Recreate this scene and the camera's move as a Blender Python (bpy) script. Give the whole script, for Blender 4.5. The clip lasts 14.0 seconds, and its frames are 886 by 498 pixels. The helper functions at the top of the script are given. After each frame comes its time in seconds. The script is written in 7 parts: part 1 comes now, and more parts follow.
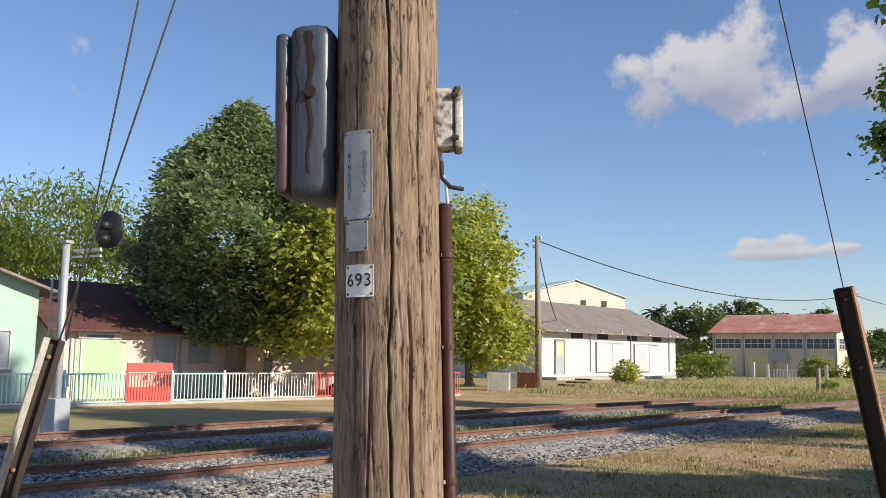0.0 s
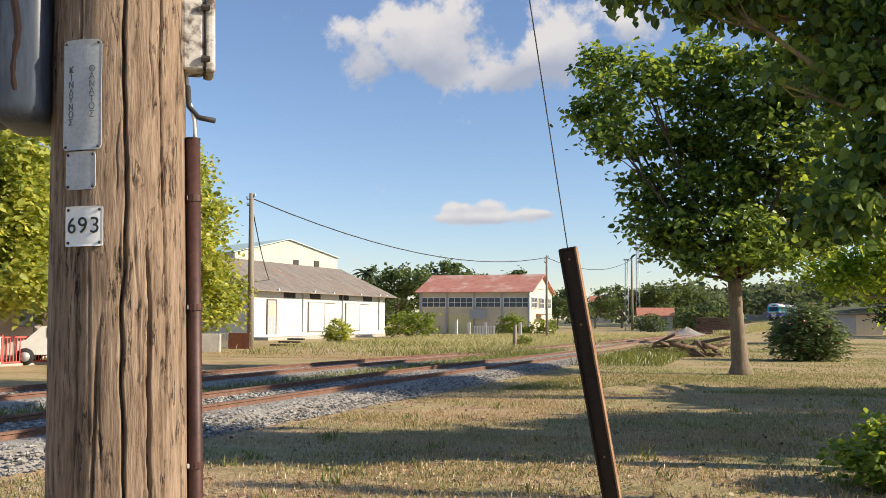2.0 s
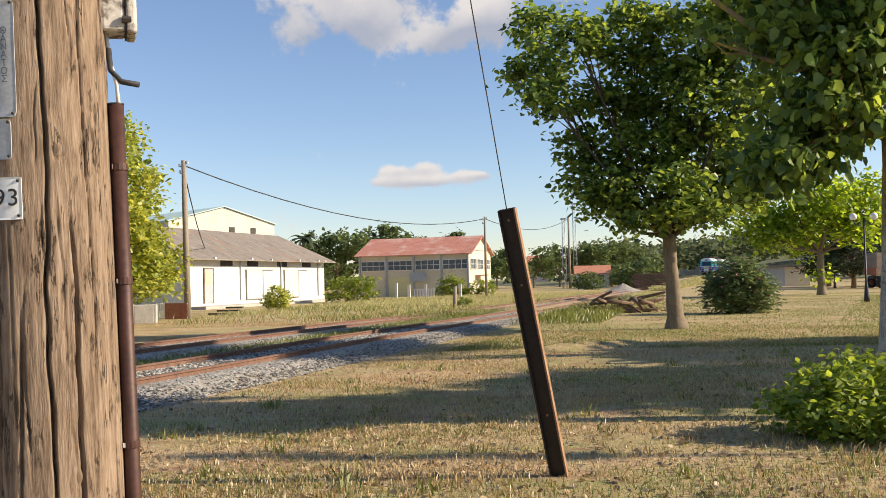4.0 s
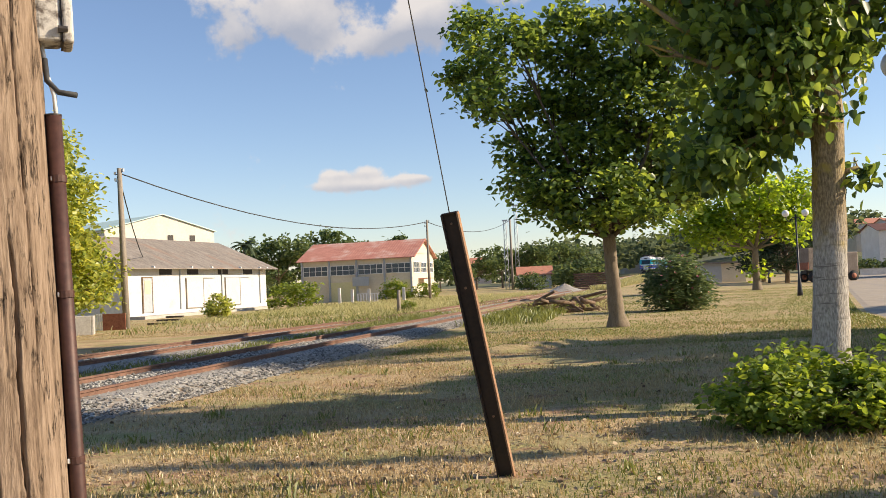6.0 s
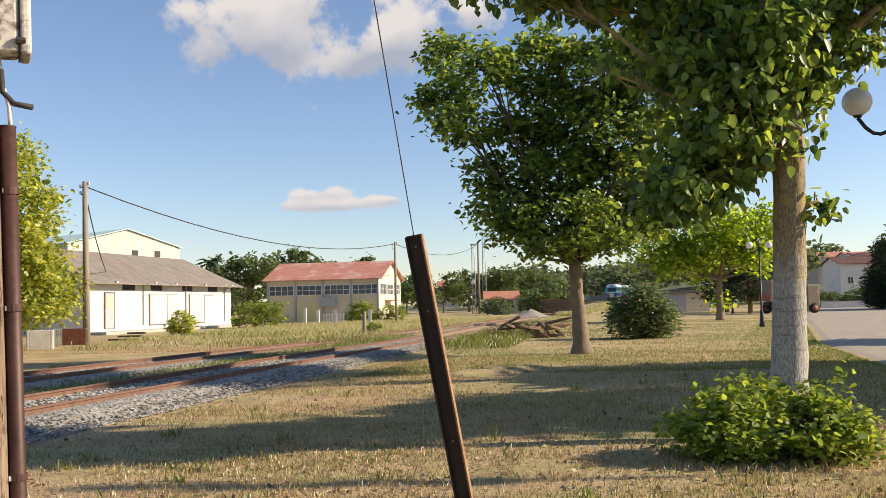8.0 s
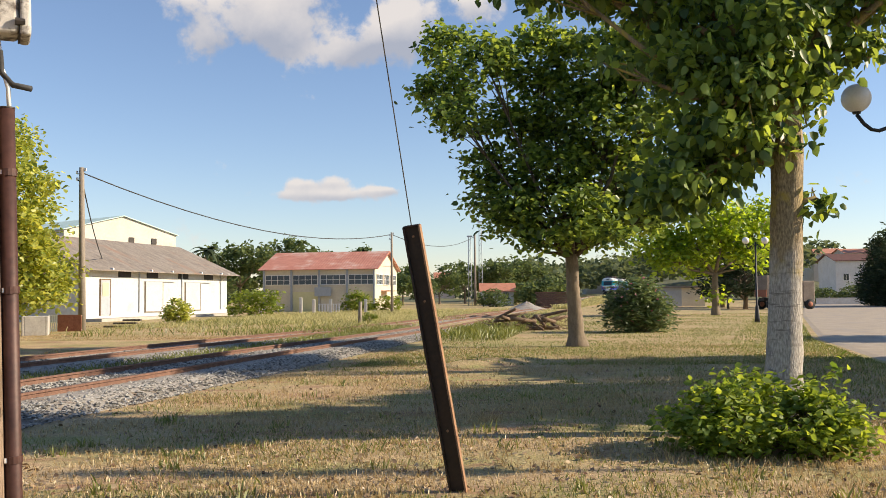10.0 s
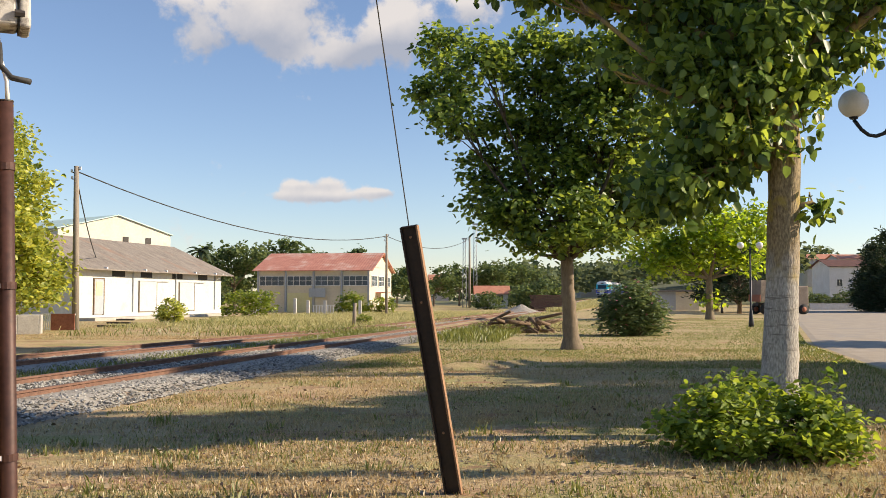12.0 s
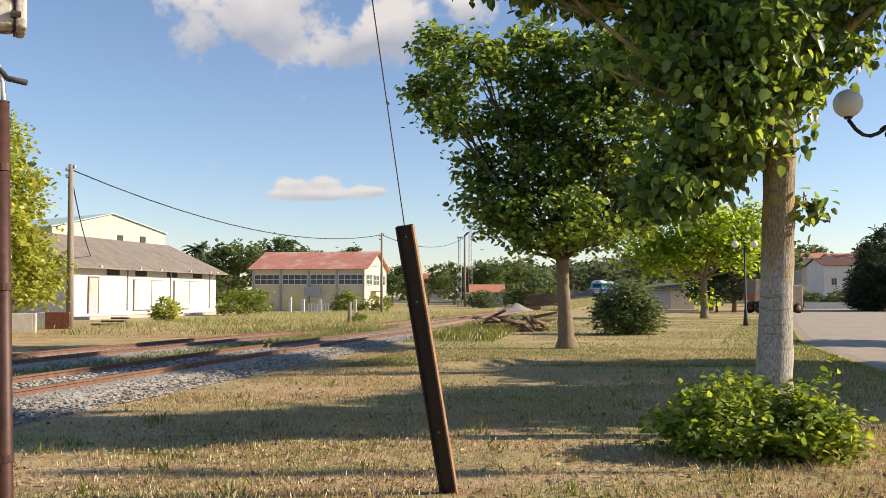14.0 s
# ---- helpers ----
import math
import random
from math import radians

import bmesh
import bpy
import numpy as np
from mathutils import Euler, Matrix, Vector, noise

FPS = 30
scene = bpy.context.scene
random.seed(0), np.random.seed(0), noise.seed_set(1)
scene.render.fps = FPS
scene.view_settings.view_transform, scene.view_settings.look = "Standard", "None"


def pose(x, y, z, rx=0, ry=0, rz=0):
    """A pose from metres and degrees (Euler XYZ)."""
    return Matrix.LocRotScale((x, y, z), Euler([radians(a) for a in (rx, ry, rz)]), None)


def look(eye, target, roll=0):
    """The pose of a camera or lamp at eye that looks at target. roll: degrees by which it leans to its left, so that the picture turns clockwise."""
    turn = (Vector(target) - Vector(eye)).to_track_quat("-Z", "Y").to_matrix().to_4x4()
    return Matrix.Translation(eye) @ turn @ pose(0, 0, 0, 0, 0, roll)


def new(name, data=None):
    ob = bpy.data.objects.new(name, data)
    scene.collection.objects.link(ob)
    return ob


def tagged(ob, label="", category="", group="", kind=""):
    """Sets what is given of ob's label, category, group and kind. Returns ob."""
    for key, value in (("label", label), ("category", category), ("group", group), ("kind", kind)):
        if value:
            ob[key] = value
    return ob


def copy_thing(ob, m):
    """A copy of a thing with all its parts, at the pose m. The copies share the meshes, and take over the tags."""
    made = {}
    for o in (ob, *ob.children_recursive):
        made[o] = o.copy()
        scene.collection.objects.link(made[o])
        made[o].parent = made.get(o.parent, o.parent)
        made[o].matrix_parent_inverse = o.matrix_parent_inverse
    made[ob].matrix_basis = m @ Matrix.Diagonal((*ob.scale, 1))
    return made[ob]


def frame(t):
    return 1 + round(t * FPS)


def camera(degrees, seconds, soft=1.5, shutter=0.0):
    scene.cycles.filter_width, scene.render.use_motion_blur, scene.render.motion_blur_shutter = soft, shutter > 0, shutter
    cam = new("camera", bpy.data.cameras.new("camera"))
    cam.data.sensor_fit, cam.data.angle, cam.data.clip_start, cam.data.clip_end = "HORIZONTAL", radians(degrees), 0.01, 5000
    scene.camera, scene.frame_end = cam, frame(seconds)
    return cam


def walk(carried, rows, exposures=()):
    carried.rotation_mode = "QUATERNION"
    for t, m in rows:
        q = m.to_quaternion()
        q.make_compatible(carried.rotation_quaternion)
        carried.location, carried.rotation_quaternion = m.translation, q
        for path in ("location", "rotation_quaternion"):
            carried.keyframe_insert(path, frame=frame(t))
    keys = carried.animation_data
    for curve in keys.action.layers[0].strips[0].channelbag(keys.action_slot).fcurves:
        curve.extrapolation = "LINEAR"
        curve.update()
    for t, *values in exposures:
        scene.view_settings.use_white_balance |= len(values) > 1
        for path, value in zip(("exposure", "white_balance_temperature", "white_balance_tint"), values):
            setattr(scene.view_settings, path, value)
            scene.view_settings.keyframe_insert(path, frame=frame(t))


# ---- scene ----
cam = camera(51.6, 14.0, soft=0.6)
PATH = [
    (0.0, pose(0.329, -0.379, 1.692, 96.666, -0.875, 27.776)),
    (0.5, pose(0.104, -0.233, 1.703, 97.438, 0.123, 19.164)),
    (1.0, pose(0.064, -0.159, 1.710, 96.816, 0.590, 15.082)),
    (1.5, pose(0.034, -0.089, 1.694, 95.444, -0.003, 12.281)),
    (2.0, pose(0.026, -0.060, 1.694, 94.343, -0.286, 9.872)),
    (2.5, pose(0.015, -0.035, 1.692, 93.290, 0.160, 8.459)),
    (5.0, pose(0.006, 0.005, 1.708, 91.904, 2.092, 4.467)),
    (5.5, pose(0.002, -0.000, 1.705, 91.996, 2.471, 3.398)),
    (6.0, pose(0.004, -0.023, 1.709, 92.070, 2.666, 2.570)),
    (6.5, pose(0.021, -0.023, 1.715, 92.286, 2.506, 1.646)),
    (7.0, pose(0.026, -0.022, 1.711, 92.602, 2.053, 1.112)),
    (7.5, pose(0.034, -0.028, 1.709, 93.142, 1.626, 0.774)),
    (8.0, pose(0.040, -0.025, 1.710, 93.425, 1.263, 0.504)),
    (10.5, pose(0.027, -0.018, 1.696, 92.824, 0.343, 0.134)),
    (11.0, pose(0.017, -0.009, 1.693, 92.963, 0.152, -0.073)),
    (11.5, pose(0.017, -0.003, 1.698, 93.085, 0.036, -0.248)),
    (12.0, pose(0.010, 0.007, 1.692, 93.023, 0.007, -0.113)),
    (12.5, pose(-0.000, 0.000, 1.700, 92.970, 0.000, -0.000)),
    (13.0, pose(0.002, 0.001, 1.697, 93.003, -0.101, -0.167)),
    (13.5, pose(0.003, -0.002, 1.703, 92.987, -0.145, -0.332)),
    (14.0, pose(0.007, 0.002, 1.699, 92.939, -0.024, -0.416)),
]
walk(cam, PATH, [(0.0, 0.38, 6200, 10), (0.5, 0.52, 6300, 10), (1.5, 0.58, 6500, 10), (2.5, 0.65, 6700, 10), (5.0, 0.67, 6900, 11), (8.0, 0.65, 6900, 11), (14.0, 0.65, 6900, 11)])

# ---- light ----
SUN_AZ = radians(90)      # compass angle from +y towards +x
SUN_EL = radians(27)
world = bpy.data.worlds.new("sky")
scene.world = world
world.use_nodes = True
wn, wl = world.node_tree.nodes, world.node_tree.links
wn.clear()
w_out = wn.new("ShaderNodeOutputWorld")
w_bg = wn.new("ShaderNodeBackground")
w_sky = wn.new("ShaderNodeTexSky")
w_sky.sky_type, w_sky.sun_disc = "NISHITA", False
w_sky.sun_elevation, w_sky.sun_rotation = SUN_EL, SUN_AZ
w_sky.air_density, w_sky.dust_density, w_sky.ozone_density = 1.0, 0.18, 3.5
w_bg.inputs["Strength"].default_value = 0.104


def wmath(op, a, b=None, c=None):
    n = wn.new("ShaderNodeMath")
    n.operation = op
    for i, v in enumerate((a, b, c)):
        if v is None:
            continue
        if isinstance(v, (int, float)):
            n.inputs[i].default_value = v
        else:
            wl.new(v, n.inputs[i])
    return n.outputs[0]


# cumulus puffs: azimuth, elevation, half width, half height in degrees
PUFFS = [(-14.9, 15.4, 3.0, 1.5), (-16.2, 17.4, 1.7, 1.3), (-12.8, 17.4, 3.0, 2.2), (-9.4, 18.6, 3.2, 2.3), (-10.2, 15.9, 1.9, 1.7),
         (-5.4, 15.0, 2.3, 1.4), (-2.4, 17.3, 3.2, 2.4), (-3.8, 16.0, 2.4, 1.6), (2.2, 17.8, 1.9, 1.5), (6.0, 19.0, 2.4, 1.5),
         (-8.9, 6.9, 1.0, 0.45), (-7.0, 7.0, 1.1, 0.55), (-3.9, 6.6, 1.4, 0.32), (-7.4, 6.25, 4.2, 0.42), (-53.7, 8.1, 1.8, 0.4), (11.0, 7.0, 2.2, 0.3), (30.0, 8.5, 4.0, 0.4)]
w_tc = wn.new("ShaderNodeTexCoord")
w_sep = wn.new("ShaderNodeSeparateXYZ")
wl.new(w_tc.outputs["Generated"], w_sep.inputs[0])
w_noise = wn.new("ShaderNodeTexNoise")
w_noise.inputs["Scale"].default_value, w_noise.inputs["Detail"].default_value, w_noise.inputs["Roughness"].default_value = 17, 7, 0.6
wl.new(w_tc.outputs["Generated"], w_noise.inputs["Vector"])
w_noise2 = wn.new("ShaderNodeTexNoise")
w_noise2.inputs["Scale"].default_value, w_noise2.inputs["Detail"].default_value = 9, 4
wl.new(w_tc.outputs["Generated"], w_noise2.inputs["Vector"])
az = wmath("MULTIPLY", wmath("ARCTAN2", w_sep.outputs[0], w_sep.outputs[1]), 57.2958)
el = wmath("MULTIPLY", wmath("ARCSINE", w_sep.outputs[2]), 57.2958)
az = wmath("ADD", az, wmath("MULTIPLY", wmath("SUBTRACT", w_noise2.outputs["Fac"], 0.5), 4.0))
field, low = None, None
for a, e, ra, re in PUFFS:
    u = wmath("DIVIDE", wmath("SUBTRACT", az, a), ra * .96)
    v = wmath("DIVIDE", wmath("SUBTRACT", el, e), re * .98)
    q = wmath("ADD", wmath("MULTIPLY", u, u), wmath("MULTIPLY", v, v))
    g = wmath("POWER", 2.718, wmath("MULTIPLY", q, -1.0))
    shade = wmath("MULTIPLY", g, v)
    field = g if field is None else wmath("ADD", field, g)
    low = shade if low is None else wmath("ADD", low, shade)
dens = wmath("ADD", field, wmath("MULTIPLY", wmath("SUBTRACT", w_noise.outputs["Fac"], 0.5), 3.6))
w_ramp = wn.new("ShaderNodeMapRange")
w_ramp.interpolation_type = "SMOOTHSTEP"
w_ramp.inputs["From Min"].default_value, w_ramp.inputs["From Max"].default_value = 0.54, 1.15
wl.new(dens, w_ramp.inputs["Value"])
w_lit = wn.new("ShaderNodeMapRange")
w_lit.inputs["From Min"].default_value, w_lit.inputs["From Max"].default_value = -0.55, 0.3
wl.new(wmath("ADD", low, wmath("MULTIPLY", wmath("SUBTRACT", w_noise.outputs["Fac"], 0.5), 1.2)), w_lit.inputs["Value"])
w_cc = wn.new("ShaderNodeMix")
w_cc.data_type = "RGBA"
w_cc.inputs["A"].default_value, w_cc.inputs["B"].default_value = (2.6, 2.85, 3.5, 1), (5.0, 4.8, 4.75, 1)
wl.new(w_lit.outputs[0], w_cc.inputs["Factor"])
w_mix = wn.new("ShaderNodeMix")
w_mix.data_type = "RGBA"
wl.new(wmath("MULTIPLY", w_ramp.outputs[0], 0.93), w_mix.inputs["Factor"])
w_tint = wn.new("ShaderNodeMix")
w_tint.data_type, w_tint.blend_type = "RGBA", "MULTIPLY"
w_tint.inputs["Factor"].default_value = 1.0
w_tint.inputs["B"].default_value = (1.03, 0.975, 1.015, 1)
wl.new(w_sky.outputs[0], w_tint.inputs["A"])
wl.new(w_tint.outputs["Result"], w_mix.inputs["A"])
wl.new(w_cc.outputs["Result"], w_mix.inputs["B"])
wl.new(w_mix.outputs["Result"], w_bg.inputs["Color"])
wl.new(w_bg.outputs[0], w_out.inputs[0])

sun = new("sun", bpy.data.lights.new("sun", "SUN"))
sun.data.energy, sun.data.angle, sun.data.color = 5.0, radians(0.5), (1.0, 0.87, 0.68)
S_DIR = Vector((math.sin(SUN_AZ) * math.cos(SUN_EL), math.cos(SUN_AZ) * math.cos(SUN_EL), math.sin(SUN_EL)))
sun.matrix_world = look(S_DIR * 60, (0, 0, 0))


# ---- materials ----
def nodes_of(name):
    m = bpy.data.materials.new(name)
    m.use_nodes = True
    n, l = m.node_tree.nodes, m.node_tree.links
    return m, n, l, n["Principled BSDF"]


def mat(name, dark, light, scale=8.0, rough=0.8, metal=0.0, bump=0.3, stretch=(1, 1, 1), third=None, fine=6.0, depth=0.01, island=0.0, third_at=0.62):
    """Two-scale noise between two colours, a third one in patches, bump from the fine scale."""
    m, n, l, b = nodes_of(name)
    tc, mp = n.new("ShaderNodeTexCoord"), n.new("ShaderNodeMapping")
    mp.inputs["Scale"].default_value = stretch
    l.new(tc.outputs["Object"], mp.inputs["Vector"])
    n1, n2 = n.new("ShaderNodeTexNoise"), n.new("ShaderNodeTexNoise")
    n1.inputs["Scale"].default_value, n1.inputs["Detail"].default_value = scale, 6
    n2.inputs["Scale"].default_value, n2.inputs["Detail"].default_value = scale * fine, 8
    for k in (n1, n2):
        l.new(mp.outputs[0], k.inputs["Vector"])
    add = n.new("ShaderNodeMath")
    add.operation = "MULTIPLY_ADD"
    l.new(n2.outputs["Fac"], add.inputs[0])
    add.inputs[1].default_value = 0.6
    half = n.new("ShaderNodeMath")
    half.operation = "MULTIPLY"
    l.new(n1.outputs["Fac"], half.inputs[0])
    half.inputs[1].default_value = 0.5
    l.new(half.outputs[0], add.inputs[2])
    fac = add.outputs[0]
    if island:
        geo = n.new("ShaderNodeNewGeometry")
        isl = n.new("ShaderNodeMath")
        isl.operation = "MULTIPLY_ADD"
        l.new(geo.outputs["Random Per Island"], isl.inputs[0])
        isl.inputs[1].default_value = island
        l.new(fac, isl.inputs[2])
        sub = n.new("ShaderNodeMath")
        sub.operation = "SUBTRACT"
        l.new(isl.outputs[0], sub.inputs[0])
        sub.inputs[1].default_value = island / 2
        fac = sub.outputs[0]
    r = n.new("ShaderNodeValToRGB")
    r.color_ramp.elements[0].position, r.color_ramp.elements[1].position = 0.35, 0.72
    r.color_ramp.elements[0].color, r.color_ramp.elements[1].color = (*dark, 1), (*light, 1)
    l.new(fac, r.inputs[0])
    col = r.outputs[0]
    if third:
        n3 = n.new("ShaderNodeTexNoise")
        n3.inputs["Scale"].default_value, n3.inputs["Detail"].default_value, n3.inputs["Roughness"].default_value = scale * 0.35, 7, 0.65
        l.new(mp.outputs[0], n3.inputs["Vector"])
        rr = n.new("ShaderNodeMapRange")
        rr.inputs["From Min"].default_value, rr.inputs["From Max"].default_value = third_at - 0.06, third_at + 0.08
        l.new(n3.outputs["Fac"], rr.inputs["Value"])
        mx = n.new("ShaderNodeMix")
        mx.data_type = "RGBA"
        l.new(rr.outputs[0], mx.inputs["Factor"])
        l.new(col, mx.inputs["A"])
        mx.inputs["B"].default_value = (*third, 1)
        col = mx.outputs["Result"]
    l.new(col, b.inputs["Base Color"])
    b.inputs["Roughness"].default_value, b.inputs["Metallic"].default_value = rough, metal
    if bump:
        bp = n.new("ShaderNodeBump")
        bp.inputs["Strength"].default_value, bp.inputs["Distance"].default_value = bump, min(depth, 0.11 / (scale * fine * max(stretch)))
        l.new(n2.outputs["Fac"], bp.inputs["Height"])
        l.new(bp.outputs[0], b.inputs["Normal"])
    return m


def leaf_mat(name, dark, light, glow=0.45, hue=0.475, gain=2.3, rough=0.42):
    """Leaves: each its own green, some light passing through."""
    m, n, l, b = nodes_of(name)
    geo, r = n.new("ShaderNodeNewGeometry"), n.new("ShaderNodeValToRGB")
    r.color_ramp.elements[0].color, r.color_ramp.elements[1].color = (*dark, 1), (*light, 1)
    l.new(geo.outputs["Random Per Island"], r.inputs[0])
    l.new(r.outputs[0], b.inputs["Base Color"])
    b.inputs["Roughness"].default_value = rough
    tr, mx = n.new("ShaderNodeBsdfTranslucent"), n.new("ShaderNodeMixShader")
    hsv = n.new("ShaderNodeHueSaturation")
    hsv.inputs["Hue"].default_value, hsv.inputs["Saturation"].default_value, hsv.inputs["Value"].default_value = hue, 1.1, gain
    l.new(r.outputs[0], hsv.inputs["Color"])
    l.new(hsv.outputs[0], tr.inputs["Color"])
    mx.inputs[0].default_value = glow
    l.new(b.outputs[0], mx.inputs[1])
    l.new(tr.outputs[0], mx.inputs[2])
    l.new(mx.outputs[0], n["Material Output"].inputs["Surface"])
    return m


def glass_mat(name, tint=(0.02, 0.03, 0.035), rough=0.06):
    m, n, l, b = nodes_of(name)
    b.inputs["Base Color"].default_value = (*tint, 1)
    b.inputs["Roughness"].default_value = rough
    b.inputs["IOR"].default_value = 1.5
    return m


